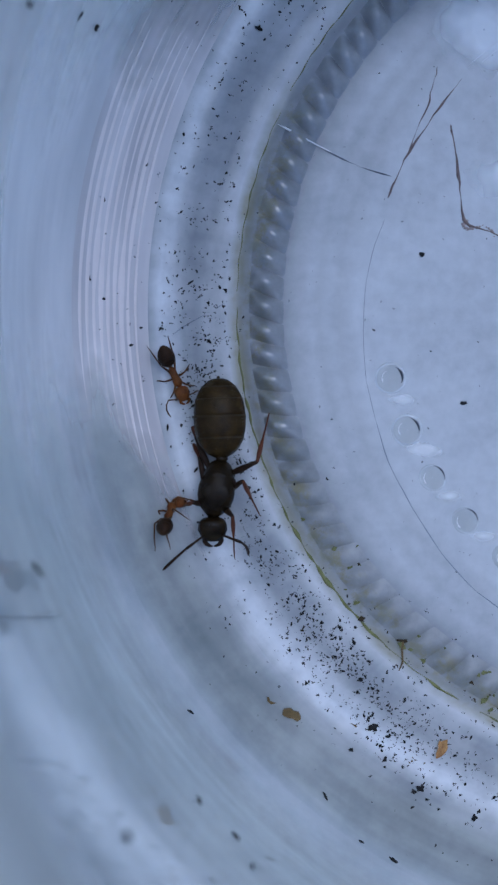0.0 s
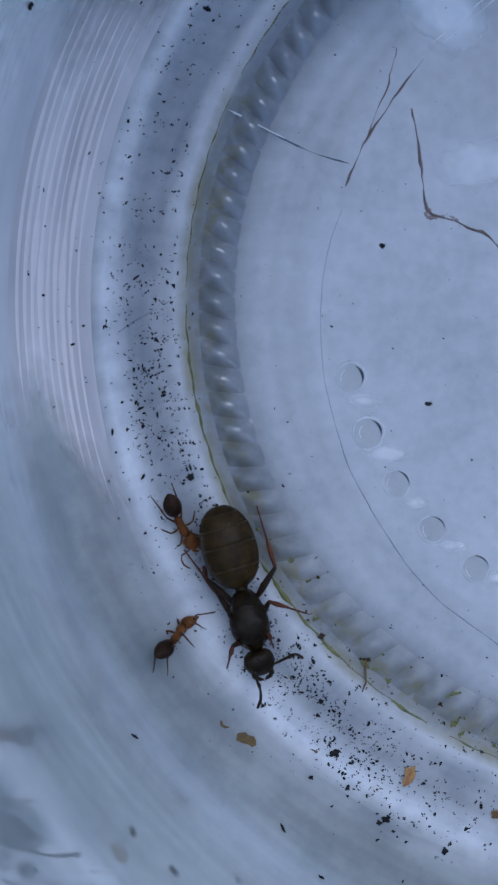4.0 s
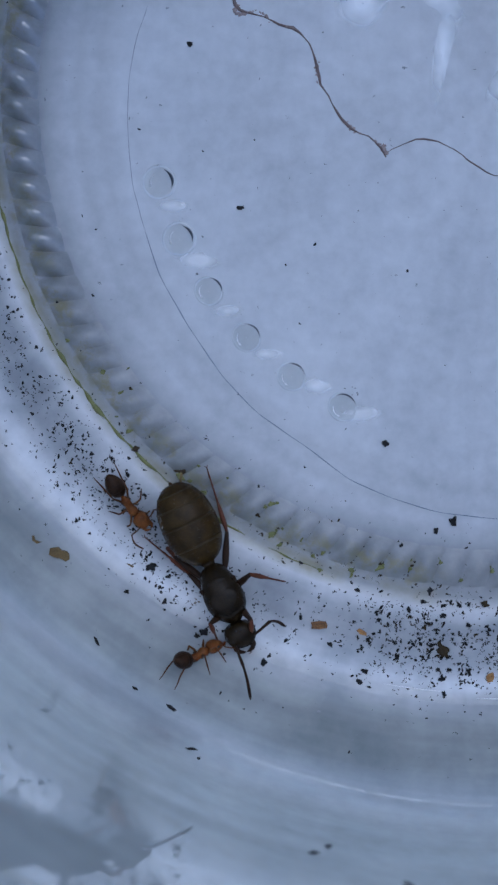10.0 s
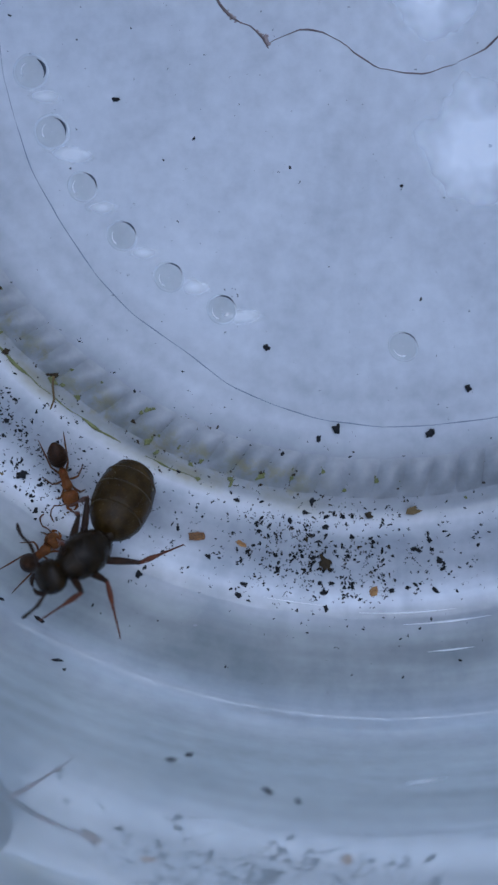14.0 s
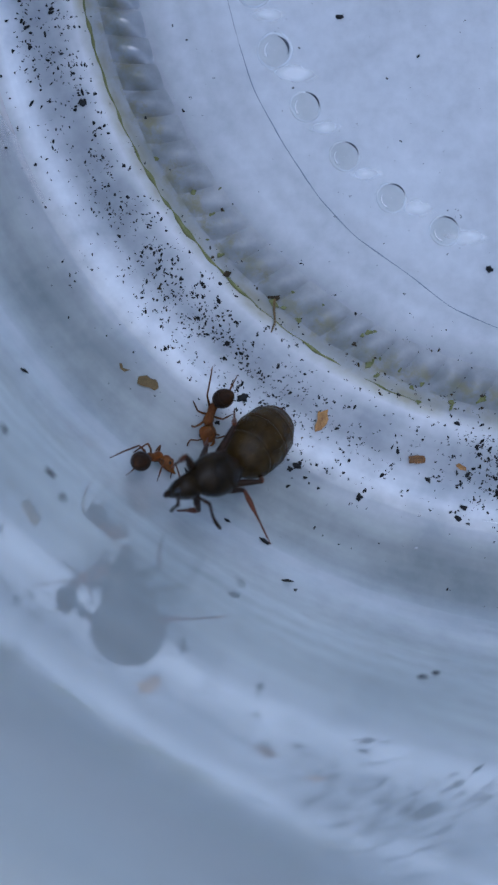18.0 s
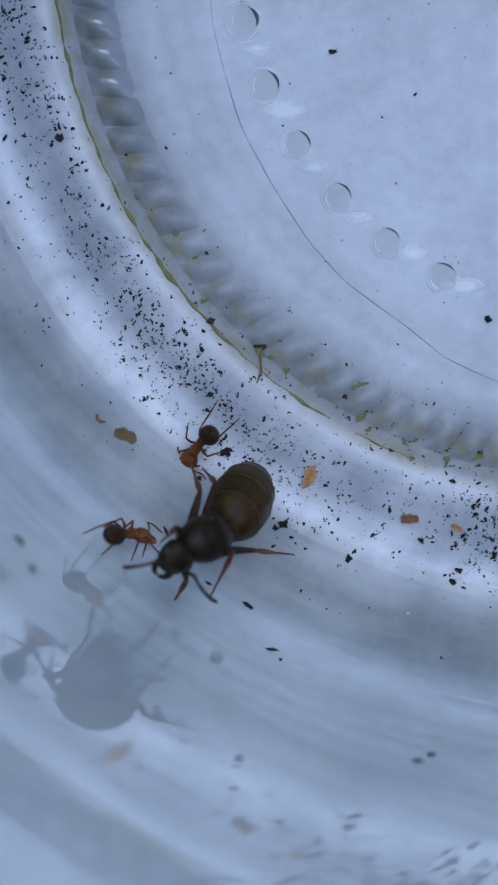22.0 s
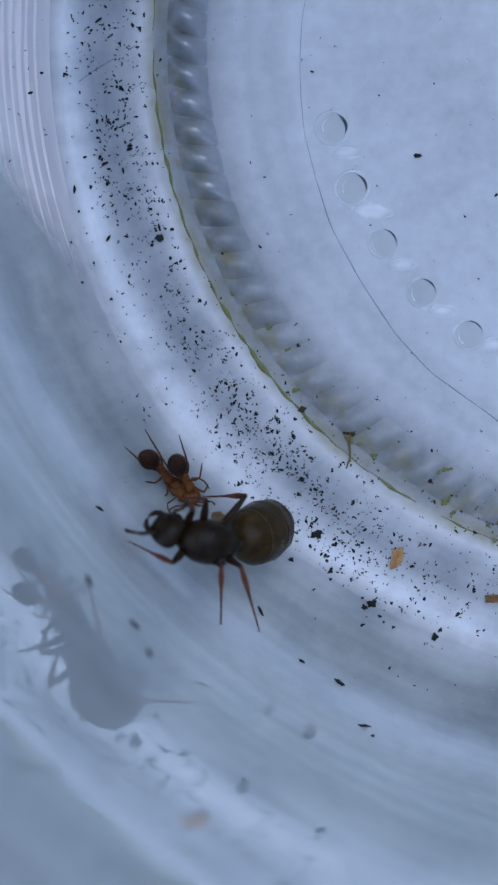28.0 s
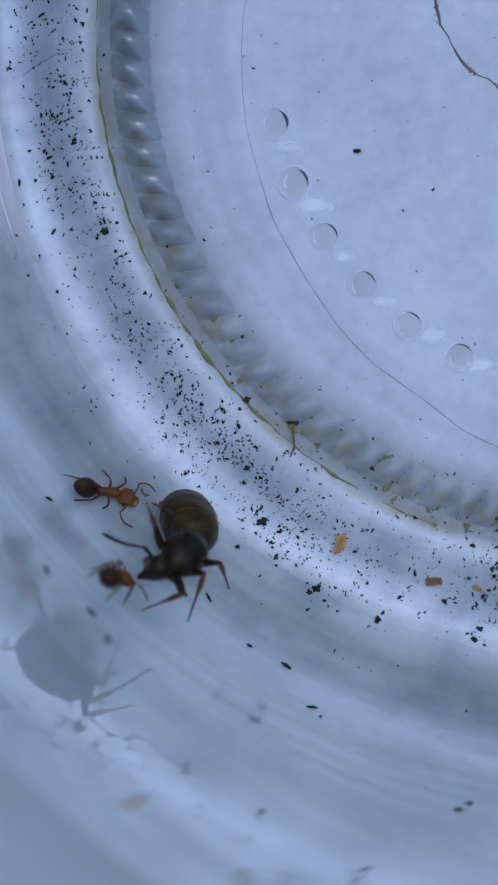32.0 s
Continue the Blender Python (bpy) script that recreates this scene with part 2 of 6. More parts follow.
PLASTIC_BEAD = plastic("cloudy_plastic_bead", clear=0.02, cloud=0.5, gloss_rough=0.11, dark=(0.42, 0.43, 0.46), light=(0.66, 0.67, 0.70), skin=2.2)
PLASTIC_WORN = plastic("worn_plastic_bead", clear=0.02, cloud=0.5, gloss_rough=0.35, dark=(0.40, 0.42, 0.44), light=(0.66, 0.67, 0.69), skin=0.8)
PLASTIC_DOT = plastic("cloudy_plastic_dot", clear=0.1, gloss_rough=0.12, dark=(0.35, 0.37, 0.38), light=(0.54, 0.555, 0.565), skin=1.0, dirty_shaded=False)
WISP_RIM = plastic("pale_plastic_rim", clear=0.55, gloss_rough=0.3, dark=(0.66, 0.68, 0.70), light=(0.88, 0.89, 0.91), dirty_shaded=False)
# white of the floor films stands in for reflected sky
FILM_SHEEN = plastic("milky_film", clear=0.05, cloud=0.6, gloss_rough=0.25, dark=(0.84, 0.86, 0.88), light=(0.95, 0.95, 0.96), patchy="soft", dirty_shaded=False)
RUBBED_SHEEN = plastic("rubbed_sheen", clear=0.18, cloud=0.1, streak=0.85, gloss_rough=0.2, dark=(0.68, 0.64, 0.65), light=(0.98, 0.93, 0.92), rings=1.0, patchy="ends", skin=0.2, dirty_shaded=False)
SCUFFED_SHEEN = plastic("scuffed_sheen", clear=0.2, cloud=0.2, streak=0.7, gloss_rough=0.35, dark=(0.76, 0.74, 0.75), light=(0.98, 0.95, 0.95), rings=0.5, patchy="ends", skin=0.2, dirty_shaded=False)
LIGHT_WISP = plastic("milky_wisp", clear=0.4, cloud=0.6, gloss_rough=0.25, dark=(0.84, 0.86, 0.88), light=(0.95, 0.95, 0.96), patchy="soft", dirty_shaded=False)
# white for scratches and for glints painted as marks
SCUFF_GLINT = plastic("white_scuff_glint", clear=0.1, cloud=0.4, gloss_rough=0.3, dark=(0.85, 0.86, 0.87), light=(0.95, 0.95, 0.96), dirty_shaded=False)
ALGAE = solid("algae_green", (0.075, 0.085, 0.027), (0.18, 0.18, 0.07), 0.8, 2.0, 0.6)
SOIL = solid("black_soil", (0.0034, 0.0038, 0.0050), (0.0147, 0.0139, 0.0147), 0.85, 4.0, 0.8, 0.3, rnd=0.25)
MOULD = solid("brown_soil", (0.0126, 0.0084, 0.0034), (0.0462, 0.0315, 0.0126), 0.85, 4.0, 0.8, 0.3)
DUST = solid("grey_dust", (0.13, 0.14, 0.15), (0.34, 0.35, 0.37), 0.9, 2.0, 0.4)
HUSK = solid("amber_husk", (0.13, 0.05, 0.012), (0.40, 0.23, 0.075), 0.5, 3.0, 0.8)
STRAW = solid("burnt_straw", (0.010, 0.006, 0.004), (0.26, 0.12, 0.03), 0.6, 2.2, 0.8)
SEED = solid("olive_seed", (0.0600, 0.0370, 0.0100), (0.1500, 0.1000, 0.0330), 0.55, 2.5, 0.6)
STAIN = solid("brown_stain", (0.06, 0.042, 0.036), (0.21, 0.15, 0.135), 0.6, 2.0, 0.4)
CRUST = solid("pale_brown_crust", (0.17, 0.12, 0.105), (0.40, 0.33, 0.31), 0.6, 2.0, 0.4)
HAIRLINE = solid("dark_fibre", (0.05, 0.06, 0.08), (0.14, 0.15, 0.18), 0.5, 3.0, 0.2)
FIBRE = solid("blue_grey_fibre", (0.10, 0.12, 0.16), (0.24, 0.27, 0.33), 0.5, 3.0, 0.2)
DOT_SHADE = solid("dark_dot_shade", (0.012, 0.018, 0.03), (0.05, 0.06, 0.08), 0.5, 3.0, 0.2)
Q_BLACK = horny("queen_dark_cuticle", (0.0024, 0.0016, 0.0008), (0.0180, 0.0112, 0.0046), 0.12, 0.1)
Q_GASTER = horny("queen_gaster_cuticle", (0.0085, 0.0046, 0.0013), (0.0400, 0.0235, 0.0058), 0.16, 0.3)
Q_BAND = horny("queen_gaster_edge", (0.0130, 0.0085, 0.0034), (0.0420, 0.0280, 0.0110), 0.3, 0.3)
Q_LEG = horny("queen_leg_cuticle", (0.0080, 0.0050, 0.0035), (0.0252, 0.0131, 0.0071), 0.38, 0.15)
Q_SHIN = horny("queen_shin_cuticle", (0.0428, 0.0156, 0.0085), (0.1071, 0.0393, 0.0214), 0.38, 0.25)
W_RED = horny("worker_red_cuticle", (0.0380, 0.0120, 0.0036), (0.1700, 0.0620, 0.0150), 0.3, 0.4)
W_DARK = horny("worker_dark_cuticle", (0.0050, 0.0030, 0.0020), (0.0330, 0.0150, 0.0060), 0.35, 0.1)
W_LEG = horny("worker_leg_cuticle", (0.0320, 0.0140, 0.0060), (0.1000, 0.0450, 0.0170), 0.4, 0.3)
EYE = solid("black_eye", (0.004, 0.004, 0.005), (0.015, 0.014, 0.014), 0.2, 6.0, 0.5)
GROUND = solid("dim_ground", (0.09, 0.095, 0.055), (0.17, 0.17, 0.105), 0.95, 0.02, 0.5)


# ---- mesh helpers
def part(name, bm, material, parent=None, label=""):
    me = bpy.data.meshes.new(name)
    for f in bm.faces:
        f.smooth = True
    bm.to_mesh(me)
    bm.free()
    me.materials.append(material)
    ob = new(name, me)
    ob.parent = parent
    if label:
        tagged(ob, label)
    return ob


def lathe(prof, n=288, a0=0.0, a1=360.0, bm=None):
    """A surface turned round the jar's axis from (radius, height) in mm."""
    bm = bm or bmesh.new()
    full = a1 - a0 >= 360
    k = n if full else n + 1
    rings = []
    for r, z in prof:
        rings.append([bm.verts.new((r * MM * math.cos(radians(a0 + (a1 - a0) * i / n)), r * MM * math.sin(radians(a0 + (a1 - a0) * i / n)), z * MM)) for i in range(k)])
    for a, b in zip(rings, rings[1:]):
        for i in range(n):
            j = (i + 1) % k
            bm.faces.new((a[i], a[j], b[j], b[i]))
    return bm


def tube(bm, pts, radii, sides=8):
    """A tapered tube through points (mm), closed at both ends, into bm."""
    pts = [Vector(p) * MM for p in pts]
    rings = []
    up = Vector((0.13, 0.21, 0.97))
    for i, p in enumerate(pts):
        d = (pts[min(i + 1, len(pts) - 1)] - pts[max(i - 1, 0)]).normalized()
        a = d.cross(up).normalized()
        b = a.cross(d)
        rings.append([bm.verts.new(p + (a * math.cos(2 * math.pi * k / sides) + b * math.sin(2 * math.pi * k / sides)) * radii[i] * MM) for k in range(sides)])
    for u, v in zip(rings, rings[1:]):
        for k in range(sides):
            bm.faces.new((u[k], u[(k + 1) % sides], v[(k + 1) % sides], v[k]))
    bm.faces.new(rings[0][::-1])
    bm.faces.new(rings[-1])
    return bm


def spindle(rows, sides=24, bm=None):
    """A closed body along x: rows of (x, half width, half height, lift) in mm."""
    bm = bm or bmesh.new()
    rings = []
    for x, w, h, lift in rows:
        rings.append([bm.verts.new((x * MM, w * MM * math.cos(2 * math.pi * k / sides), (lift + h * math.sin(2 * math.pi * k / sides)) * MM)) for k in range(sides)])
    for u, v in zip(rings, rings[1:]):
        for k in range(sides):
            bm.faces.new((u[k], u[(k + 1) % sides], v[(k + 1) % sides], v[k]))
    bm.faces.new(rings[0][::-1])
    bm.faces.new(rings[-1])
    return bm


def crumb(bm, rng, x, y, z, s, flat=0.6):
    """One irregular grain of half size s (mm), into bm."""
    m = Matrix.Translation((x * MM, y * MM, z * MM)) @ Matrix.Rotation(rng.uniform(0, 6.28), 4, "Z") @ Matrix.Diagonal((s * MM * rng.uniform(0.8, 1.5), s * MM * rng.uniform(0.5, 0.95), s * MM * flat * rng.uniform(0.7, 1.2), 1))
    made = bmesh.ops.create_icosphere(bm, subdivisions=1, radius=1.0)
    for v in made["verts"]:
        v.co = m @ (v.co * rng.uniform(0.62, 1.22))


FLOOR_LINE = [(0.02, 0), (8, 0), (16, 0), (20, 0), (22, 0), (24.2, 0), (24.45, -.03), (24.7, -.14), (24.9, -.17), (25.1, -.13), (25.35, -.03), (25.7, .02), (26.1, .05), (26.5, .055), (27.0, .035), (27.5, .01), (28.0, 0), (28.4, .01), (28.8, .04), (29.2, .1), (29.6, .19), (30, .31)]
HEEL_LINE = [(30, .31), (30.5, .45), (31, .57), (31.5, .70), (32, .86), (32.5, 1.06), (33, 1.33), (33.4, 1.63), (33.8, 2.04), (34.1, 2.45), (34.4, 3.0), (34.65, 3.6), (34.85, 4.25), (35.0, 4.95), (35.1, 5.7), (35.17, 6.6), (35.2, 7.6), (35.2, 10), (35.2, 14), (35.2, 22), (35.2, 30), (35.2, 35)]
INNER = FLOOR_LINE + HEEL_LINE[1:]


def floor_height(r):
    for (r0, z0), (r1, z1) in zip(INNER, INNER[1:]):
        if r <= r1:
            return z0 + (z1 - z0) * (r - r0) / max(r1 - r0, 1e-6)
    return 34.0


# ---- the jar
jar = tagged(new("plastic_jar"), "round cloudy plastic jar with a dirty moulded floor, standing open", "jar")
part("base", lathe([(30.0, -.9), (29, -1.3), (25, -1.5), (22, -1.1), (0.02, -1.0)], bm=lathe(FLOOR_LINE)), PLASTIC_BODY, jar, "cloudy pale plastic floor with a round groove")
part("wall", lathe(HEEL_LINE), PLASTIC_WALL, jar, "glossy wall with faint moulding rings")
part("outer_wall", lathe([(36.8, 35), (36.8, 3), (36.2, 0.4), (35, -.7), (33, -1.4), (31, -1.3), (30.0, -.9)]), PLASTIC_SKIN, jar, "clearer outer skin of the wall")
part("neck", lathe([(35.2, 35), (35.1, 36), (34.8, 37.2), (34.1, 39), (32.8, 40.8), (32.0, 42), (31.7, 43.2), (31.52, 44.5), (31.52, 47.3), (31.7, 47.8), (32.2, 48.0), (33.5, 48.0), (33.85, 47.7), (33.9, 47), (33.9, 44.5), (34.4, 43), (35.6, 41), (36.4, 39), (36.7, 37), (36.8, 35)]), PLASTIC_RIM, jar, "narrow pale neck with a rounded rim")
for i in range(9):   # fine steps in the heel of the wall
    r = 30.35 + 0.36 * i
    z = floor_height(r)
    w, h = 0.6 + 0.45 * math.sin(i * 2.3) ** 2, 0.5 + 0.6 * math.cos(i * 1.7) ** 2
    lo, hi = 147 + 1.5 * (i % 3), 202.5 - 1.3 * i - 0.9 * ((i * 5) % 3)
    bm = bmesh.new()
    rows = []
    for q in range(81):
        a = radians(lo + (hi - lo) * q / 80)
        thin_out = min(1.0, q / 22, (80 - q) / 22) ** 0.8 * (0.8 + 0.5 * noise.noise(Vector((q * .12, i * 3.1, 0)))) + 0.02
        rows.append([bm.verts.new(((r + dr * w * thin_out) * MM * math.cos(a), (r + dr * w * thin_out) * MM * math.sin(a), (z + .008 + dz * h * thin_out + 0.35 * dr * w * thin_out) * MM)) for dr, dz in ((-.17, 0), (-.08, .03), (.03, .06), (.1, .05), (.17, 0))])
    for u, v in zip(rows, rows[1:]):
        for q in range(4):
            bm.faces.new((u[q], v[q], v[q + 1], u[q + 1]))
    part("ridge", bm, PLASTIC_RIDGE, jar)

bm = bmesh.new()   # rubbed pale band over those steps, with uneven ends; a highlight painted in
rows = []
for j in range(13):
    r = 29.7 + 3.9 * j / 12
    lo, hi = 137 + 2 * math.sin(j * 1.9), 208 + 0.9 * math.sin(j * 2.7)
    rows.append([bm.verts.new((r * MM * math.cos(radians(lo + (hi - lo) * i / 80)), r * MM * math.sin(radians(lo + (hi - lo) * i / 80)), (floor_height(r) + .018) * MM)) for i in range(81)])
for u, v in zip(rows, rows[1:]):
    for i in range(80):
        bm.faces.new((u[i], u[i + 1], v[i + 1], v[i]))
part("rubbed_band", bm, RUBBED_SHEEN, jar, "pale streaked rubbed band on the heel, highlight painted in")
bm = bmesh.new()   # the scuffing goes on up the wall, in uneven tongues, sky light painted in
rows = []
for j, (r, z) in enumerate([(33.6, 1.85), (34.1, 2.48), (34.4, 3.03), (34.63, 3.63), (34.83, 4.28), (34.98, 4.97), (35.08, 5.72), (35.15, 6.6), (35.17, 8.2), (35.17, 10.5), (35.17, 13)]):
    lo, hi = 133 + 3 * math.sin(j * 1.9), 209 + 2 * math.sin(j * 2.7)
    rows.append([bm.verts.new(((r - .02) * MM * math.cos(radians(lo + (hi - lo) * i / 80)), (r - .02) * MM * math.sin(radians(lo + (hi - lo) * i / 80)), z * MM)) for i in range(81)])
for u, v in zip(rows, rows[1:]):
    for i in range(80):
        bm.faces.new((u[i], u[i + 1], v[i + 1], v[i]))
part("scuffed_patch", bm, SCUFFED_SHEEN, jar, "hazy scuffed patch on the wall, sky light painted in")

# knurled ring of slanting beads, and a ring of round moulding dots
bm = bmesh.new()
nu, nv = 11, 9
grid = []
for i in range(nu):
    u = -0.949 + 1.898 * i / (nu - 1)
    row = []
    for j in range(nv):
        v = -0.659 + 1.318 * j / (nv - 1)
        h = 0.62 * math.cos(math.pi * u / 1.9) ** 0.95 * math.cos(math.pi * v / 1.32) ** 0.95 * (1 + 0.3 * u) - 0.012
        row.append(bm.verts.new(Vector((u, v - 0.34 * u, h)) * MM))
    grid.append(row)
for i in range(nu - 1):
    for j in range(nv - 1):
        bm.faces.new((grid[i][j], grid[i + 1][j], grid[i + 1][j + 1], grid[i][j + 1]))
bead = part("bead", bm, PLASTIC_BEAD, jar)
worn = bead.data.copy()   # the beads to the south are worn and dull
worn.materials[0] = PLASTIC_WORN
rng = random.Random(4)
for i in range(112):
    a = 360 * i / 112
    ob = bead if i == 0 else new("bead", worn if 197 + 7 * math.sin(i * 2.4) < a < 320 else bead.data)
    ob.parent = jar
    ob.matrix_basis = pose(23.3 * MM * math.cos(radians(a)), 23.3 * MM * math.sin(radians(a)), 0.0, 0, 0, a + rng.uniform(-3, 3)) @ Matrix.Diagonal((1, 1, rng.uniform(0.75, 1.15) * (1.0 if a < 195 or a > 330 else max(0.55, 1 - (a - 190) / 60)), 1))
bm = bmesh.new()
k = 28
rings = []
for r, z in [(0.02, -.012), (0.3, -.012), (0.52, -.012), (0.62, -.010), (0.70, -.006)]:
    rings.append([bm.verts.new((r * MM * math.cos(2 * math.pi * i / k), r * MM * math.sin(2 * math.pi * i / k), z * MM)) for i in range(k)])
for u, v in zip(rings, rings[1:]):
    for i in range(k):
        bm.faces.new((u[i], u[(i + 1) % k], v[(i + 1) % k], v[i]))
dot = part("moulding_dot", bm, PLASTIC_DOT, jar)
bm = bmesh.new()
rings = []
for r, z in [(0.695, -.006), (0.73, -.002), (0.77, -.004), (0.81, -.014), (0.86, -.027)]:
    rings.append([bm.verts.new((r * MM * math.cos(2 * math.pi * i / k), r * MM * math.sin(2 * math.pi * i / k), z * MM)) for i in range(k)])
for u, v in zip(rings, rings[1:]):
    for i in range(k):
        bm.faces.new((u[i], u[(i + 1) % k], v[(i + 1) % k], v[i]))
dot_rim = part("dot_rim", bm, WISP_RIM, dot, "soft pale rim")
# white arc in the dish imitates a glint
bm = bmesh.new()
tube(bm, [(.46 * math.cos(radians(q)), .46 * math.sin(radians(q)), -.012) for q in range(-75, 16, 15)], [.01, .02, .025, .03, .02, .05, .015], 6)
dot_lip = part("dot_lip", bm, SCUFF_GLINT, dot, "small white arc painted as a glint")
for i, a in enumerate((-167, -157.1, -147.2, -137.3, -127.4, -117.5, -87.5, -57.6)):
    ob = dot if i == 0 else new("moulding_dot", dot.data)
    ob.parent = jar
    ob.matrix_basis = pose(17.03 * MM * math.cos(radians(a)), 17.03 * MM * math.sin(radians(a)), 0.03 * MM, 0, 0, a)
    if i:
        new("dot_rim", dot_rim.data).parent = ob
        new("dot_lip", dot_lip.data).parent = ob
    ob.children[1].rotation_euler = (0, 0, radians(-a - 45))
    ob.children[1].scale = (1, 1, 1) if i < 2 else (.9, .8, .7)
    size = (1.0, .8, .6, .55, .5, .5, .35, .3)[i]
    bm = bmesh.new()   # dark crescent along one edge of the dot, painting in its refraction shade
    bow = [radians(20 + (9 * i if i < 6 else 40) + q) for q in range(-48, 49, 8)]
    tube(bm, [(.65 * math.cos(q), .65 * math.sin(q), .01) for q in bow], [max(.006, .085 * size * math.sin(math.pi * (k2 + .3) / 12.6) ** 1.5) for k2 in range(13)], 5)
    grime = part("grime", bm, DOT_SHADE, ob)
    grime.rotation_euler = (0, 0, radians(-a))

# ---- the ground outside
tagged(part("ground", lathe([(0.02, -1.6), (60, -1.6), (400, -1.6), (4000, -1.6), (200000, -1.6)], 64), GROUND), "dim grey-green ground around the jar", "ground", kind="structure")

# ---- stains and deposits on the floor
def edge_line(name, pts, width, material, label, category, rough=0.35, z=0.012, step=0.35, seed=1):
    """A thin uneven bead that lies along a line on the floor."""
    rng = random.Random(seed)
    fine = []
    for (x0, y0), (x1, y1) in zip(pts, pts[1:]):
        k = max(1, int(math.hypot(x1 - x0, y1 - y0) / step))
        for i in range(k):
            u = i / k
            fine.append((x0 + (x1 - x0) * u, y0 + (y1 - y0) * u))
    fine.append(pts[-1])
    for _ in range(2):
        fine = [fine[0]] + [tuple((a[j] + 2 * b[j] + c[j]) / 4 for j in (0, 1)) for a, b, c in zip(fine, fine[1:], fine[2:])] + [fine[-1]]
    jag = 0.03 if material is STAIN else 0.004
    fine = [(x + rng.gauss(0, jag), y + rng.gauss(0, jag)) for x, y in fine]
    bm = bmesh.new()
    w = [width * (1 + rough * math.sin(i * 0.9 + seed) * rng.uniform(0.4, 1.4)) * (0.3 if i in (0, len(fine) - 1) else 1) for i in range(len(fine))]
    tube(bm, [(x, y, z + floor_height(math.hypot(x, y))) for x, y in fine], [max(v, width * 0.25) for v in w], 6)
    for v in bm.verts:
        v.co.z = z * MM + (v.co.z - z * MM) * 0.5
    return tagged(part(name, bm, material), label, category)


CLUMPS_WEST = [
    (-18.16, -16.91, -0.01, 0.22),
    (-16.19, -16.15, -0.00, 0.19),
    (-17.51, -22.77, 0.03, 0.30),
    (-18.72, -23.90, 0.40, 0.13),
    (-17.12, -23.74, 0.12, 0.12),
    (-17.04, -24.01, 0.16, 0.12),
    (-16.89, -24.48, 0.23, 0.15),
    (-14.97, -26.01, 0.30, 0.25),
    (-15.33, -26.18, 0.40, 0.15),
    (-14.61, -26.62, 0.39, 0.12),
    (-12.47, -23.30, -0.00, 0.11),
    (-12.20, -23.33, -0.01, 0.12),
    (-15.41, -23.21, -0.02, 0.11),
    (-14.53, -21.70, -0.02, 0.11),
    (-12.06, -27.58, 0.32, 0.22),
    (-15.43, -26.97, 0.52, 0.12),
    (-18.20, -20.17, -0.02, 0.15),
    (-18.52, -19.33, -0.02, 0.12),
    (-19.19, -17.48, -0.01, 0.11),
    (-23.17, -15.03, -0.00, 0.12),
    (-20.71, -16.20, -0.02, 0.12),
    (-24.68, -8.83, -0.01, 0.23),
    (-25.06, -9.14, -0.01, 0.12),
    (-25.50, 0.89, -0.01, 0.14),
    (-28.15, -4.99, 0.00, 0.11),
    (-27.56, -3.33, -0.01, 0.12),
]
CLUMPS_RIM = [
    (-27.49, -4.10, -0.01, 0.11),
    (-26.16, -10.57, 0.00, 0.12),
    (-26.19, -10.86, 0.00, 0.10),
    (-28.32, -10.86, 0.39, 0.09),
    (-24.54, -0.53, -0.01, 0.10),
    (-28.86, 0.77, 0.06, 0.08),
    (-27.83, 1.99, -0.02, 0.08),
    (-27.06, 1.94, -0.00, 0.10),
    (-28.47, -7.51, 0.15, 0.10),
    (-27.91, -6.38, 0.01, 0.11),
    (-23.55, -10.23, -0.01, 0.11),
    (-23.84, -11.35, -0.00, 0.12),
    (-27.00, -11.63, 0.14, 0.11),
    (-22.16, -9.19, -0.01, 0.09),
    (-21.79, -9.57, -0.00, 0.12),
    (-12.79, -26.44, 0.15, 0.10),
    (-14.00, -27.11, 0.43, 0.10),
    (-17.88, -30.27, 4.64, 0.15),
    (-17.51, -1.23, -0.01, 0.10),
    (-12.66, -5.17, -0.01, 0.15),
    (-14.85, -8.37, -0.02, 0.08),
    (-20.02, -9.30, -0.01, 0.11),
    (-19.76, -6.06, -0.01, 0.07),
    (-20.96, -14.82, -0.01, 0.09),
]
CLUMPS_SOUTH = [
    (-2.49, -20.87, -0.01, 0.23),
    (1.95, -21.17, -0.01, 0.23),
    (-3.37, -21.31, -0.02, 0.15),
    (-5.10, -22.05, -0.00, 0.14),
    (-1.61, -23.13, -0.02, 0.11),
    (-7.35, -24.20, -0.02, 0.15),
    (-3.73, -24.35, -0.01, 0.18),
    (-3.06, -25.08, -0.01, 0.15),
    (-3.13, -25.54, -0.00, 0.17),
    (-4.84, -25.23, -0.01, 0.16),
    (-4.07, -24.86, -0.01, 0.16),
    (-2.27, -25.08, -0.01, 0.14),
    (-1.85, -26.05, -0.02, 0.15),
    (-0.95, -26.15, -0.01, 0.12),
    (-3.75, -27.06, -0.02, 0.17),
    (-3.40, -28.28, 0.02, 0.14),
    (-2.90, -28.29, -0.00, 0.15),
    (-3.17, -29.48, 0.20, 0.19),
    (-6.58, -26.38, -0.02, 0.12),
    (-7.19, -27.10, -0.01, 0.12),
    (-8.77, -26.87, 0.01, 0.14),
    (-7.03, -28.21, 0.10, 0.17),
    (-6.87, -28.98, 0.25, 0.12),
    (0.02, -28.68, 0.02, 0.18),
]
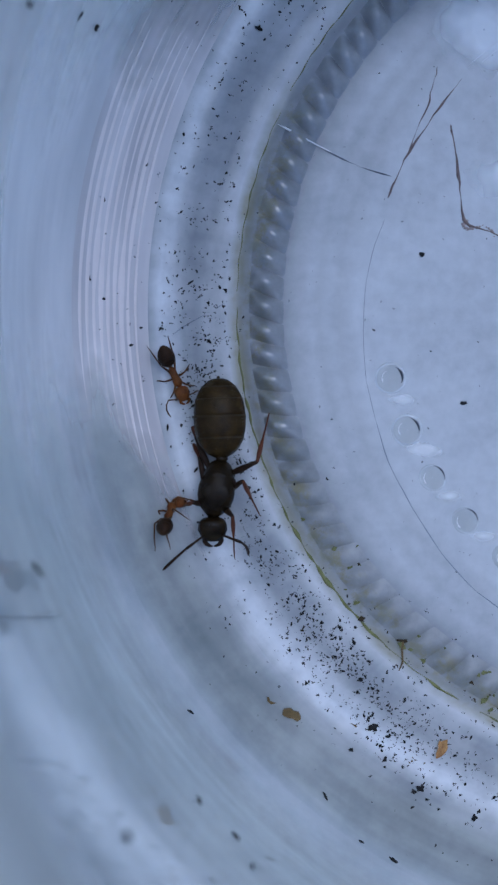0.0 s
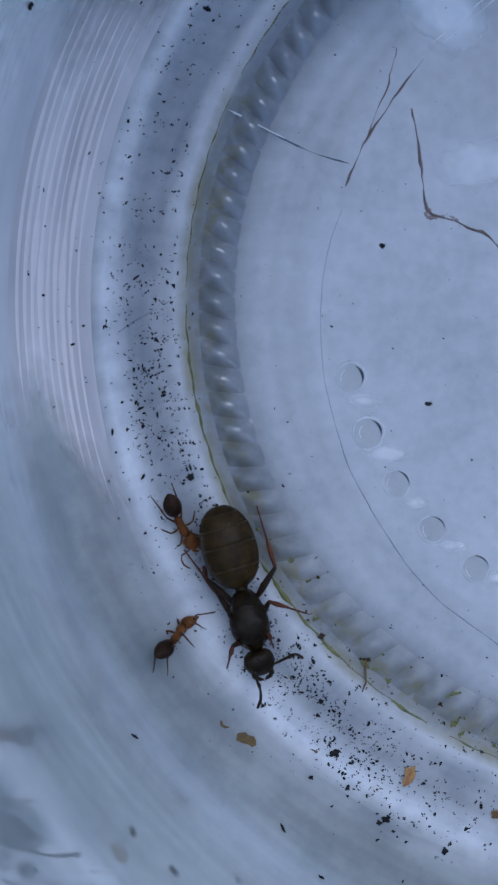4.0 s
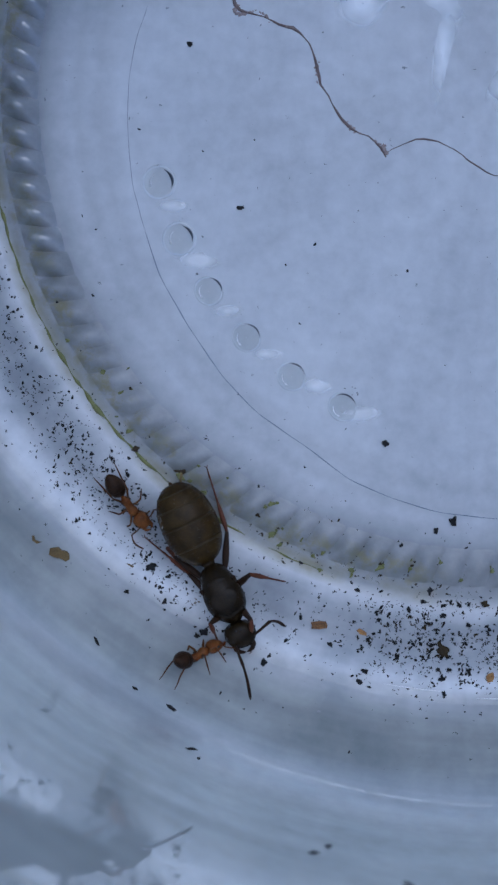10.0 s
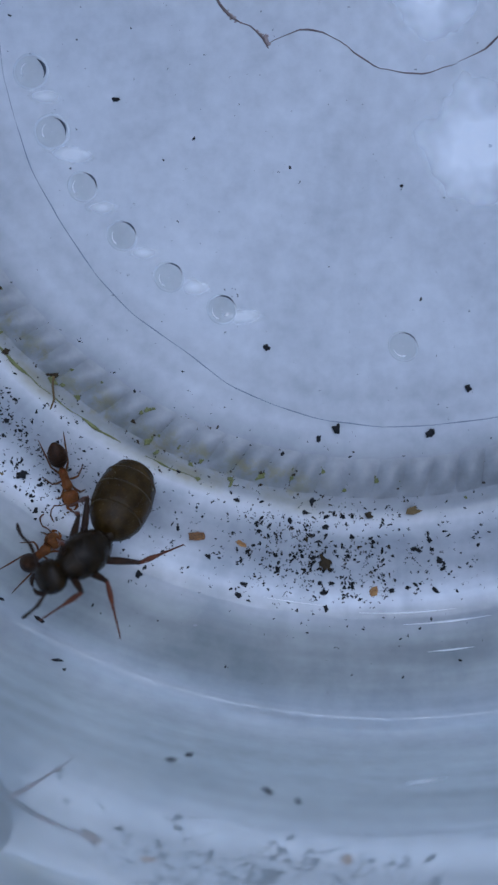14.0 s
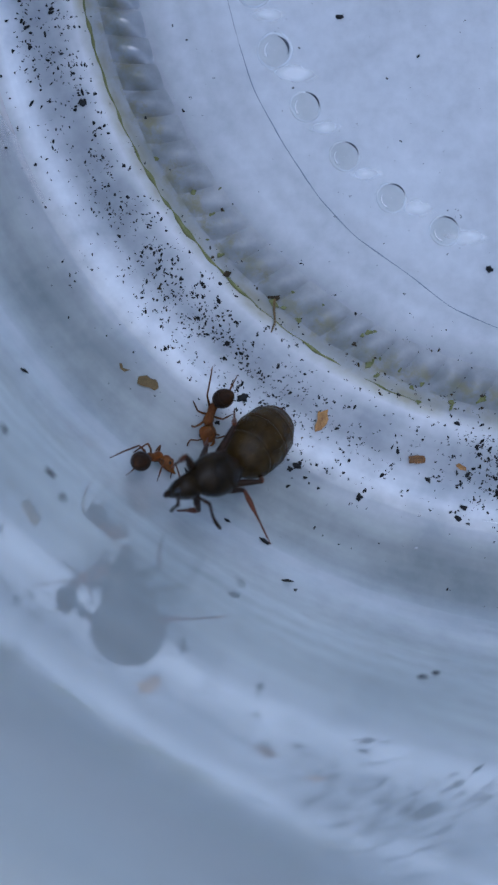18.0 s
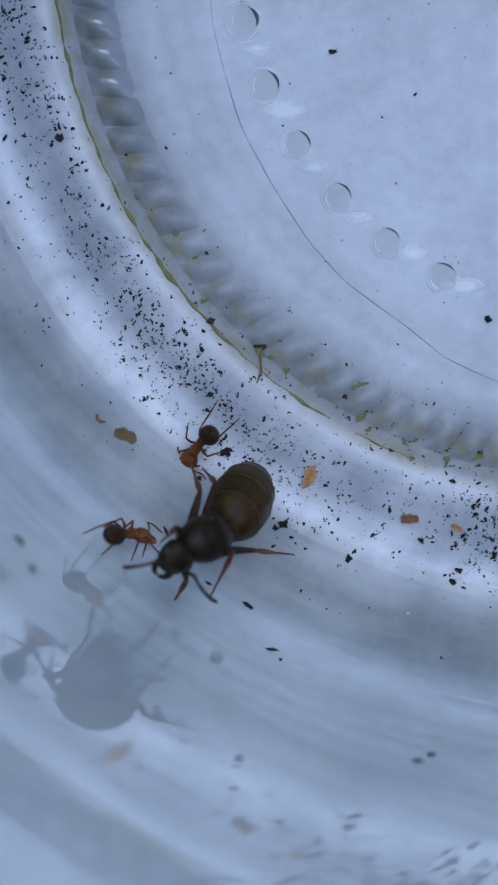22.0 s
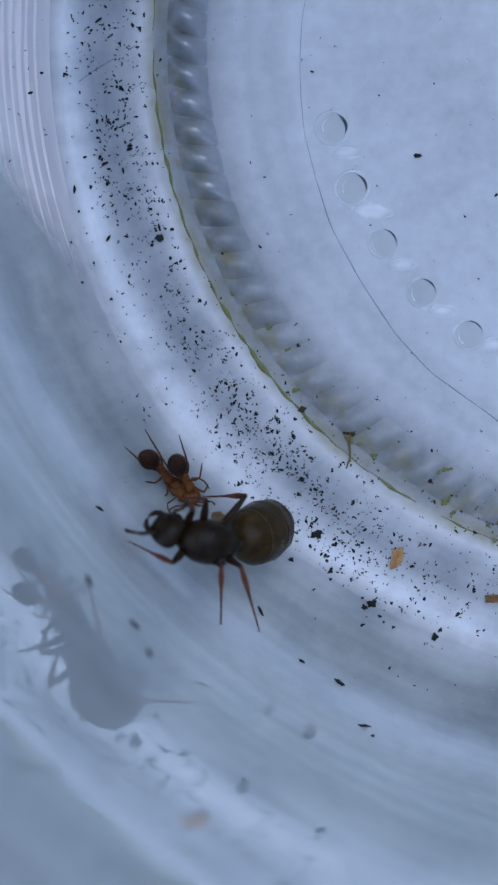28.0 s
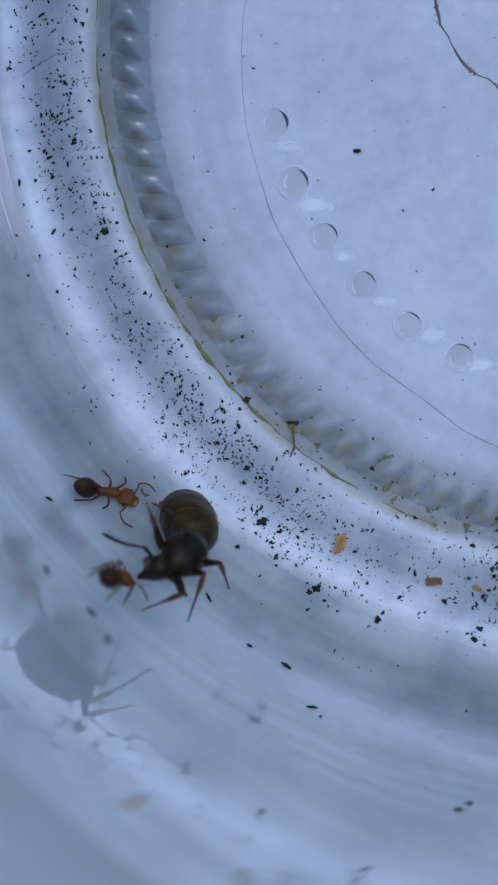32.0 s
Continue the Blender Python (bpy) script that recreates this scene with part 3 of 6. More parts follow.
CLUMPS_FAR = [
    (0.79, -28.56, 0.01, 0.14),
    (0.20, -28.22, -0.01, 0.11),
    (1.87, -26.31, -0.01, 0.14),
    (1.34, -26.79, -0.01, 0.14),
    (2.35, -27.26, -0.01, 0.17),
    (2.51, -27.68, -0.02, 0.14),
    (1.98, -26.76, -0.01, 0.13),
    (0.11, -27.03, -0.01, 0.11),
    (1.86, -30.06, 0.34, 0.11),
    (1.31, -30.49, 0.44, 0.10),
    (-5.81, -16.96, -0.01, 0.22),
    (-9.02, -7.06, -0.00, 0.11),
    (-4.51, -8.45, -0.01, 0.11),
    (1.61, -14.78, -0.01, 0.10),
    (6.25, -0.45, -0.01, 0.16),
    (2.43, -0.06, -0.02, 0.08),
    (0.77, 0.17, -0.01, 0.08),
    (1.59, -14.83, -0.01, 0.08),
    (3.82, -19.05, -0.02, 0.22),
    (-2.12, 10.81, -0.01, 0.10),
    (0.95, 11.47, -0.01, 0.10),
    (-0.42, 10.28, -0.00, 0.08),
    (-14.96, 2.85, -0.01, 0.16),
    (-31.98, 13.80, 2.90, 0.25),
    (-28.46, -20.73, 24.60, 0.23),
    (-33.35, 11.26, 15.55, 0.23),
    (-32.12, 13.66, 3.17, 0.15),
    (-31.90, 13.93, 2.84, 0.11),
    (-32.35, 13.30, 3.42, 0.11),
    (-29.67, -18.94, 5.71, 0.09),
    (-29.41, -19.11, 3.81, 0.07),
    (-17.81, -30.33, 4.80, 0.11),
    (-5.33, -34.80, 12.38, 0.16),
    (-15.24, -31.28, 2.78, 0.12),
]
SPLINTERS = [
    (-16.68, -29.39, 1.34, 0.24),
    (-18.34, -28.41, 1.35, 0.16),
    (-15.61, -30.97, 2.55, 0.29),
    (-28.72, -6.52, 0.16, 0.19),
    (-16.59, -29.43, 1.32, 0.22),
    (-20.20, -26.22, 0.92, 0.28),
    (-16.57, -29.43, 1.31, 0.23),
    (-17.64, -30.44, 4.89, 0.15),
    (-33.00, -12.24, 16.47, 0.48),
    (-27.29, -21.22, 2.31, 0.21),
    (-26.45, -23.23, 12.15, 0.26),
    (-24.06, -25.70, 13.54, 0.18),
    (-32.50, 13.53, 6.74, 0.35),
    (-34.17, 8.13, 4.13, 0.66),
    (-24.81, -24.97, 11.71, 0.29),
    (-10.28, -33.67, 10.33, 0.24),
    (-6.47, -34.60, 11.66, 0.27),
    (-9.59, -33.87, 9.03, 0.19),
]
EDGE_A = [(-13.44, 9.82), (-13.05, 8.39), (-12.87, 6.30), (-12.66, 4.73), (-12.53, 4.20), (-11.61, 4.34), (-10.95, 3.90), (-9.77, 3.49), (-8.98, 2.79), (-8.66, 1.87), (-8.71, 1.08), (-8.18, 0.16), (-7.70, -0.89), (-7.12, -1.55), (-6.19, -1.81), (-5.61, -2.33), (-5.45, -2.86)]
EDGE_B = [(-4.74, -2.33), (-3.94, -2.00), (-2.88, -2.10), (-1.95, -2.58), (-1.15, -3.37), (0.19, -4.02), (1.79, -4.23), (2.85, -3.93)]
EDGE_C = [(3.52, -3.66), (4.45, -3.28), (5.38, -2.59), (6.09, -1.78), (6.70, -0.66), (7.41, 0.67), (7.80, 1.79), (7.47, 2.79), (7.46, 4.11), (7.98, 5.44), (8.38, 5.84)]
EDGE_D = [(8.38, 5.84), (8.37, 7.03), (8.63, 7.69), (8.22, 8.48), (7.82, 9.27), (7.28, 9.92), (6.87, 10.57), (6.07, 10.91), (5.53, 11.74), (4.86, 12.52), (4.20, 12.98), (3.27, 12.76), (2.21, 12.09), (1.42, 11.74), (0.10, 11.73), (-0.96, 11.87), (-1.49, 12.44), (-1.49, 13.09)]
SCRATCH_A = [(-25.49, 10.94), (-22.69, 9.81), (-21.23, 9.01), (-19.83, 8.29), (-18.24, 7.53), (-16.57, 7.04)]
SCRATCH_B = [(-16.75, 5.85), (-16.23, 7.19), (-15.41, 8.70), (-13.41, 11.52), (-12.75, 12.27)]
SCRATCH_C = [(-15.69, 8.19), (-15.29, 9.40), (-14.60, 10.76), (-14.09, 12.88)]
BASE_LINE_A = [(-16.91, 4.77), (-17.55, 3.14), (-17.95, 1.21), (-18.07, -0.72), (-18.04, -2.38), (-17.90, -4.04)]
BASE_LINE_B = [(-17.38, -6.13), (-16.73, -8.36), (-15.39, -10.88), (-13.76, -13.41), (-12.13, -15.24), (-9.40, -17.23), (-5.57, -19.45)]
BASE_LINE_C = [(-7.64, -18.68), (-5.49, -19.68), (-3.33, -20.41), (-0.34, -20.84)]
edge_line("film_edge", EDGE_A, 0.055, STAIN, "brown crinkled edge of a dried film on the jar floor", "stain", 0.7, seed=2)
edge_line("film_edge", [(-5.4, -2.7)] + EDGE_B + [EDGE_C[0]], 0.034, STAIN, "thin dark edge of a dried film on the jar floor", "stain", 0.4, seed=3)
edge_line("film_edge", EDGE_C, 0.036, STAIN, "thin dark curved edge of a dried film on the floor", "stain", 0.4, seed=4)
edge_line("film_edge", EDGE_D, 0.07, STAIN, "brown ragged edge of a dried film on the jar floor", "stain", 0.8, seed=5)
edge_line("scratch", SCRATCH_A[1:4], 0.05, SCUFF_GLINT, "pale raised scratch across the beaded ring of the floor", "scratch", 0.3, z=0.3, seed=6)
edge_line("scratch", SCRATCH_A[2:], 0.03, HAIRLINE, "long grimy scratch running in from the beaded ring", "scratch", 1.0, seed=16)
# a pair of scratches, their reflection painted in white
edge_line("scratch", [(-12.3, 13.1), (-10.6, 14.5), (-8.4, 16.5)], 0.045, SCUFF_GLINT, "scratch beside a pale film, its reflection painted white", "scratch", 0.3, seed=17)
edge_line("scratch", [(-11.9, 13.0), (-10.3, 14.3), (-8.1, 16.2)], 0.03, SCUFF_GLINT, "fine scratch beside a pale film, its reflection painted white", "scratch", 0.3, seed=18)
edge_line("scratch", SCRATCH_B, 0.04, STAIN, "forked brown scratch in the cloudy plastic floor", "scratch", 0.8, seed=7)
edge_line("scratch", SCRATCH_C, 0.03, STAIN, "short brown scratch beside a longer one", "scratch", 0.8, seed=8)
# these two strands stand in for a line on the floor's underside
edge_line("fibre", BASE_LINE_A + [BASE_LINE_B[0]], 0.012, FIBRE, "very fine pale line of the underside, drawn on the floor", "fibre", 0.2, seed=9)
edge_line("fibre", BASE_LINE_B[:-1] + BASE_LINE_C + [(2.0, -20.8), (5.1, -20.5), (9.3, -19.5), (13.0, -17.6)], 0.021, FIBRE, "long fine grey line of the underside, drawn on the floor", "fibre", 0.3, seed=10)
edge_line("fibre", [(-25.6, 0.2), (-26.6, -0.4), (-27.6, -0.9), (-28.4, -1.5)], 0.025, FIBRE, "short grey fibre caught in the outer channel", "fibre", 0.3, seed=12)
edge_line("film_edge", [(2.85, 10.6), (4.0, 9.6), (4.4, 8.3), (5.2, 7.5), (5.95, 6.0)], 0.025, STAIN, "faint brown line within a dried film on the floor", "stain", 0.6, seed=13)
# short scratches drawn white in place of their glints
for i, (x, y, w, a) in enumerate([(-.6, 8.8, .35, 25), (2.2, 10.1, .3, 30), (3.6, 7.4, .35, -40), (2.7, 7.2, .3, 35), (6.6, 5.2, .3, -30), (.8, 9.3, .25, -20)]):
    dx, dy = w * math.cos(radians(a)), w * math.sin(radians(a))
    edge_line("scratch", [(x - dx, y - dy), (x + .04, y + .05), (x + dx, y + dy)], 0.035, SCUFF_GLINT, "short scratch near the middle of the floor, glint painted white", "scratch", 0.5, seed=20 + i)
# brown crust along the folds of the film edge
for i, (x, y, s, line) in enumerate([(-12.5, 4.25, .3, EDGE_A), (-11.2, 4.1, .2, EDGE_A), (-8.72, 1.3, .22, EDGE_A), (-7.2, -1.5, .26, EDGE_A), (-5.5, -2.6, .26, EDGE_A), (8.4, 5.95, .25, EDGE_D), (8.3, 8.2, .22, EDGE_D), (6.3, 10.9, .26, EDGE_D), (7.8, 1.75, .15, EDGE_C)]):
    bm = bmesh.new()
    rng = random.Random(70 + i)
    for (x0, y0), (x1, y1) in zip(line, line[1:]):
        for q in range(8):
            px, py = x0 + (x1 - x0) * q / 8, y0 + (y1 - y0) * q / 8
            near = math.hypot(px - x, py - y) / (s * 2.6)
            if near < 1:
                crumb(bm, rng, px + rng.gauss(0, .05), py + rng.gauss(0, .05) + .3 * s * (1 - near), 0.012, s * (.5 - .3 * near), 0.12)
    tagged(part("stain_crust", bm, CRUST), "thin brown crust at the folded edge of a dried film", "stain", "crusts on the film edge")


# very thin, uneven sheets on the floor; their white paints in sky reflections
def film(x, y, rx, ry, turn, seed):
    rng = random.Random(seed)
    k = 40
    ph = [rng.uniform(0, 6.28) for _ in range(5)]
    bm = bmesh.new()
    rings = []
    for f, z in ((0.02, 0.022), (0.6, 0.022), (0.9, 0.018), (1.0, 0.004)):
        ring = []
        for i in range(k):
            a = 2 * math.pi * i / k
            w = f * (1 + 0.16 * math.sin(2 * a + ph[0]) + 0.12 * math.sin(3 * a + ph[1]) + 0.07 * math.sin(7 * a + ph[2]) + 0.05 * math.sin(12 * a + ph[3]))
            p = Vector((1.18 * rx * w * math.cos(a), 1.18 * ry * w * math.sin(a), z))
            p.rotate(Euler((0, 0, radians(turn))))
            ring.append(bm.verts.new((p + Vector((x, y, 0))) * MM))
        rings.append(ring)
    for u, v in zip(rings, rings[1:]):
        for i in range(k):
            bm.faces.new((u[i], u[(i + 1) % k], v[(i + 1) % k], v[i]))
    return tagged(part("milky_film", bm, FILM_SHEEN), "thin film on the jar floor, sky reflections painted white", "stain", "milky films")


film(-9.9, 7.4, 2.4, 1.7, -8, 1)
film(-6.4, 4.6, 1.3, 1.6, 40, 2)
film(2.3, -0.7, 2.2, 3.4, -5, 3)
film(5.0, -7.6, 3.2, 4.2, -20, 4)
film(-3.0, 5.1, .5, 2.0, 40, 5)
film(-2.6, 2.0, .45, 2.3, -14, 6)
film(-11.6, 14.9, 2.0, 2.3, 30, 7)
film(2.0, 6.3, 3.6, 1.1, -12, 8)
film(5.4, 4.0, 2.4, 1.5, -40, 9)
film(0.3, 8.6, 2.6, 1.0, 10, 10)
film(9.6, 11.0, 3.4, 3.0, 30, 11)
film(8.5, -2.0, 2.2, 3.4, 10, 12)
for i, a in enumerate((-162.6, -152.6, -142.8, -132.8, -122.9, -113.5)):   # pale wisps beside the moulding dots, streaks of light painted white
    rng = random.Random(90 + i)
    bm = bmesh.new()
    x, y = (16.85 + rng.uniform(-.2, .2)) * math.cos(radians(a)), (16.85 + rng.uniform(-.2, .2)) * math.sin(radians(a))
    turn = radians(-18 + rng.uniform(-12, 12))
    k = 14
    row = [(-1.25 + 2.5 * q / k, (.38 + .08 * math.sin(q * 1.7 + i)) * math.sin(math.pi * (q + .2) / (k + .4)) ** 0.7) for q in range(k + 1)]
    lay = [[bm.verts.new(((x + u * math.cos(turn) - v * e * math.sin(turn)) * MM, (y + u * math.sin(turn) + v * e * math.cos(turn)) * MM, z * MM)) for u, v in row] for e, z in ((-1, .003), (-.4, .02), (.4, .02), (1, .003))]
    for p, q in zip(lay, lay[1:]):
        for j in range(k):
            bm.faces.new((p[j], p[j + 1], q[j + 1], q[j]))
    tagged(part("milky_wisp", bm, LIGHT_WISP), "pale wisp beside a moulding dot, a painted streak of light", "stain", "milky wisps")

# ---- algae in the groove
bm = bmesh.new()
rng = random.Random(21)
for a0, a1, wide in ((112, 152, .45), (155, 178, .35), (180, 206, .7), (205.5, 228, 1.0), (227.5, 239, .7), (242, 248, .4)):
    k = int((a1 - a0) * 3)
    pts, wds = [], []
    for i in range(k + 1):
        a = radians(a0 + (a1 - a0) * i / k)
        r = 24.9 + 0.03 * math.sin(i * 0.5 + a0)
        pts.append((r * math.cos(a), r * math.sin(a), -0.16))
        wds.append(wide * (0.085 + 0.14 * noise.noise(Vector((i * 0.23, a0, 0)))) * math.sin(math.pi * (i + 0.6) / (k + 1.2)) ** 0.5)
    tube(bm, pts, [max(w, 0.016) for w in wds], 6)
tagged(part("algae_line", bm, ALGAE), "thin uneven line of green algae in the floor's groove", "algae", kind="stuff")
# thin white scratches and painted highlights on the heel and the wall
for i, (p, q) in enumerate([
    ((-30.47, -10.88, 0.75), (-29.97, -12.08, 0.73)),
    ((-29.05, -13.89, 0.72), (-28.18, -16.57, 0.83)),
    ((-28.23, -16.75, 0.86), (-27.32, -18.23, 0.86)),
    ((-29.30, -13.15, 0.71), (-28.94, -13.90, 0.71)),
    ((-0.11, -32.13, 0.72), (2.06, -32.33, 0.75)),
    ((-0.68, -35.17, 9.27), (1.05, -35.16, 8.68)),
    ((1.18, -34.94, 3.49), (1.96, -34.91, 3.49)),
    ((-27.85, -17.03, 0.80), (-27.30, -18.09, 0.85)),
    ((-25.64, -18.43, 0.64), (-24.27, -19.96, 0.60)),
    ((-34.13, 8.44, 5.05), (-33.77, 9.67, 4.61)),
    ((-31.16, -14.47, 1.98), (-30.37, -16.31, 2.20)),
]):
    bm = bmesh.new()
    mid = [(a + b) / 2 for a, b in zip(p, q)]
    tube(bm, [p, mid, q], [.012, .035, .012], 5)
    tagged(part("scuff", bm, SCUFF_GLINT), "thin white mark on the plastic wall, scratch and painted highlight", "scratch", "scuff marks")

for r, a0, a1, w in ((29.75, 267, 276, .05), (30.3, 271, 279, .055), (31.6, 273, 277, .045), (29.5, 258, 264, .03)):
    bm = bmesh.new()   # longer glints painted as white arcs that follow the heel round
    arc = [radians(a0 + (a1 - a0) * i / 10) for i in range(11)]
    tube(bm, [(r * math.cos(a), r * math.sin(a), floor_height(r) + .01) for a in arc], [max(.01, w * math.sin(math.pi * i / 10)) for i in range(11)], 6)
    tagged(part("scuff", bm, SCUFF_GLINT), "long white glint painted along the foot of the wall", "scratch", "scuff marks")

# ---- soil: single clumps, then the uncountable specks
def clump(x, y, z, s, seed, material=SOIL, label="small ragged clump of black soil on the jar floor", name="soil_clump", category="soil", group="soil clumps", flat=1.0):
    rng = random.Random(seed)
    bm = bmesh.new()
    sx, sy = rng.uniform(1.0, 1.4), rng.uniform(0.7, 1.0)
    lobes = []   # crumbs that bulge out of one clump
    for _ in range(4 if s < 0.13 else 8):
        a = rng.uniform(0, 6.28)
        lobes.append((Vector((math.cos(a), math.sin(a), rng.uniform(-0.2, 0.9))).normalized(), rng.uniform(0.3, 0.75)))
    bmesh.ops.create_icosphere(bm, subdivisions=2 if s < 0.13 else 3, radius=1.0)
    for v in bm.verts:
        w = 0.5 + max(q * math.exp(9 * (v.co.dot(d) - 1)) for d, q in lobes) + rng.uniform(-0.07, 0.07)
        v.co = Vector((v.co.x * w * s * sx, v.co.y * w * s * sy, (v.co.z * w * 0.7 + 0.3) * s * flat)) * MM
    bmesh.ops.rotate(bm, verts=bm.verts[:], matrix=Matrix.Rotation(rng.uniform(0, 6.28), 3, "Z"))
    ob = part(name, bm, material)
    ob.location = (x * MM, y * MM, z * MM)
    return tagged(ob, label, category, group)


for i, (x, y, z, s) in enumerate(CLUMPS_WEST + CLUMPS_RIM + CLUMPS_SOUTH + CLUMPS_FAR):
    r = math.hypot(x, y)
    if z > 1 and r > 34.9:
        clump(x * (r - s * 0.3) / r, y * (r - s * 0.3) / r, z, s, 100 + i, SOIL, "small clump of black soil stuck to the jar wall")
    elif i == 0:
        clump(x, y, floor_height(r), s, 100, MOULD, "brown curled clump of soil beside the groove")
    else:
        clump(x, y, floor_height(r), s, 100 + i)
clump(-3.16, -27.25, 0.0, 0.36, 300, MOULD, "brown mossy clump among black soil grains")
clump(-1.04, -25.08, 0.0, 0.2, 301, MOULD, "brown clump among black soil grains")
clump(-15.81, -18.01, 0.0, 0.2, 302, MOULD, "brown clump by a dried stalk")

# algae and brown crumbs lodged between the beads
for i, (r, a, s) in enumerate([(23.6, 247, .34), (23.4, 251, .3), (23.9, 255, .32), (22.9, 240, .26), (24.3, 229, .35), (23.1, 262, .22), (24.4, 221, .25), (23.8, 234, .24), (23.2, 205, .2), (23.0, 212, .24), (23.5, 217, .2), (22.8, 225, .22), (23.3, 230, .2), (23.0, 244, .26), (24.5, 243, .2), (23.6, 258, .24), (24.6, 252, .2), (23.2, 268, .22), (24.0, 272, .2), (23.5, 277, .2)]):
    clump(r * math.cos(radians(a)), r * math.sin(radians(a)), 0.0, s * 0.75, 540 + i, ALGAE, "small olive-green tuft of algae on the beaded ring", "algae_tuft", "algae", "algae tufts", 0.6)
rng = random.Random(55)
for i in range(60):
    a, r, s = rng.triangular(198, 297, 245), rng.gauss(23.5, 0.6), rng.uniform(.07, .19)
    if i % 3:
        clump(r * math.cos(radians(a)), r * math.sin(radians(a)), 0.05, s, 600 + i, ALGAE, "tiny olive tuft of algae between the beads", "algae_tuft", "algae", "algae tufts", 0.7)
    else:
        clump(r * math.cos(radians(a)), r * math.sin(radians(a)), 0.05, s * .8, 600 + i, MOULD, "small brown crumb of soil lodged between the beads")


def splinter(x, y, z, s, seed):
    rng = random.Random(seed)
    a = math.atan2(y, x) + math.pi / 2 + rng.uniform(-0.5, 0.5)
    bm = bmesh.new()
    d = Vector((math.cos(a), math.sin(a), 0))
    n = 5
    pts = [d * (s * (2 * i / (n - 1) - 1)) + Vector((0, 0, 0.06 * math.sin(i * 2.1 + seed))) for i in range(n)]
    tube(bm, pts, [0.02, 0.055, 0.07, 0.05, 0.015], 6)
    ob = part("soil_splinter", bm, SOIL)
    r = math.hypot(x, y)
    k = (r - 0.08) / r
    ob.location = (x * k * MM, y * k * MM, ((floor_height(r) if r < 34.9 else z) + 0.04) * MM)
    return tagged(ob, "thin black splinter of plant matter on the jar wall", "splinter", "splinters")


for i, row in enumerate(SPLINTERS):
    ob = splinter(*row, 400 + i)
    mark = ob if i == 5 else mark if i > 5 else None

rng = random.Random(31)
made_faces, made_verts = [], []
base = bmesh.new()
bmesh.ops.create_icosphere(base, subdivisions=1, radius=1.0)
base.verts.ensure_lookup_table()
ico_v = [v.co.copy() for v in base.verts]
ico_f = [tuple(v.index for v in f.verts) for f in base.faces]
base.free()


def speck(x, y, z, s):
    k = len(made_verts)
    turn = Matrix.Rotation(rng.uniform(0, 6.28), 3, "Z") @ Matrix.Diagonal((rng.uniform(0.8, 1.9), rng.uniform(0.5, 1.0), rng.uniform(0.4, 0.8)))
    for v in ico_v:
        p = turn @ (v * rng.uniform(0.6, 1.2))
        made_verts.append(((x + p.x * s) * MM, (y + p.y * s) * MM, (z + p.z * s) * MM))
    made_faces.extend([tuple(i + k for i in f) for f in ico_f])


def scatter(n, az, r, size):
    for _ in range(n):
        a, rad = radians(az()), r()
        if not 0.5 < rad < 33.6:
            continue
        if noise.noise(Vector((rad * math.cos(a) * 0.9, rad * math.sin(a) * 0.9, 3.0))) < rng.uniform(-0.5, 0.25):
            continue
        s = size() * rng.choice((0.6, 0.75, 0.9, 1.2))
        x, y = rad * math.cos(a), rad * math.sin(a)
        speck(x, y, floor_height(rad) + 0.3 * s, s)
        for _ in range(rng.choice((0, 0, 0, 1, 2, 4))):   # grains that cling together
            g = s * rng.uniform(0.3, 0.8)
            speck(x + rng.gauss(0, 1.1) * s, y + rng.gauss(0, 1.1) * s, floor_height(rad) + 0.4 * g, g)


def flush(name, material, label, category):
    """All the specks scattered so far become one thing of their own."""
    me = bpy.data.meshes.new(name)
    me.from_pydata(made_verts, [], made_faces)
    me.materials.append(material)
    made_verts.clear(), made_faces.clear()
    return tagged(new(name, me), label, category, kind="stuff")


small = lambda: 0.02 + abs(rng.gauss(0, 0.034))
scatter(1500, lambda: rng.uniform(135, 285), lambda: rng.gauss(27.6, 1.35), small)
scatter(800, lambda: rng.gauss(224, 9), lambda: rng.gauss(26.9, 1.0), small)
scatter(800, lambda: rng.gauss(263, 6), lambda: rng.gauss(27.2, 1.3), lambda: 0.026 + abs(rng.gauss(0, 0.045)))
scatter(330, lambda: rng.gauss(236, 7), lambda: rng.gauss(28.6, 0.9), small)
scatter(700, lambda: rng.gauss(190, 12), lambda: rng.gauss(26.6, 0.9), small)
scatter(160, lambda: rng.uniform(140, 290), lambda: rng.uniform(30, 33.4), lambda: 0.022 + abs(rng.gauss(0, 0.025)))
scatter(260, lambda: rng.uniform(0, 360), lambda: 24.5 * math.sqrt(rng.random()), lambda: 0.018 + abs(rng.gauss(0, 0.02)))
scatter(260, lambda: rng.uniform(290, 490), lambda: rng.gauss(27.4, 1.5), small)
scatter(700, lambda: rng.triangular(205, 300, 252), lambda: rng.gauss(23.6, 0.8), lambda: 0.016 + abs(rng.gauss(0, 0.026)))
flush("soil_specks", SOIL, "scattered specks of black soil in the jar's channel", "soil")
scatter(420, lambda: rng.gauss(263, 5), lambda: rng.gauss(26.3, 1.3), lambda: 0.016 + abs(rng.gauss(0, 0.03)))
scatter(160, lambda: rng.gauss(246, 16), lambda: rng.gauss(23.6, 0.9), lambda: 0.02 + abs(rng.gauss(0, 0.03)))
scatter(120, lambda: rng.gauss(224, 9), lambda: rng.gauss(27.4, 1.0), lambda: 0.018 + abs(rng.gauss(0, 0.03)))
flush("brown_specks", MOULD, "fine brown crumbs among the black soil", "soil")
scatter(900, lambda: rng.uniform(0, 360), lambda: 24.5 * math.sqrt(rng.random()), lambda: 0.012 + abs(rng.gauss(0, 0.02)))
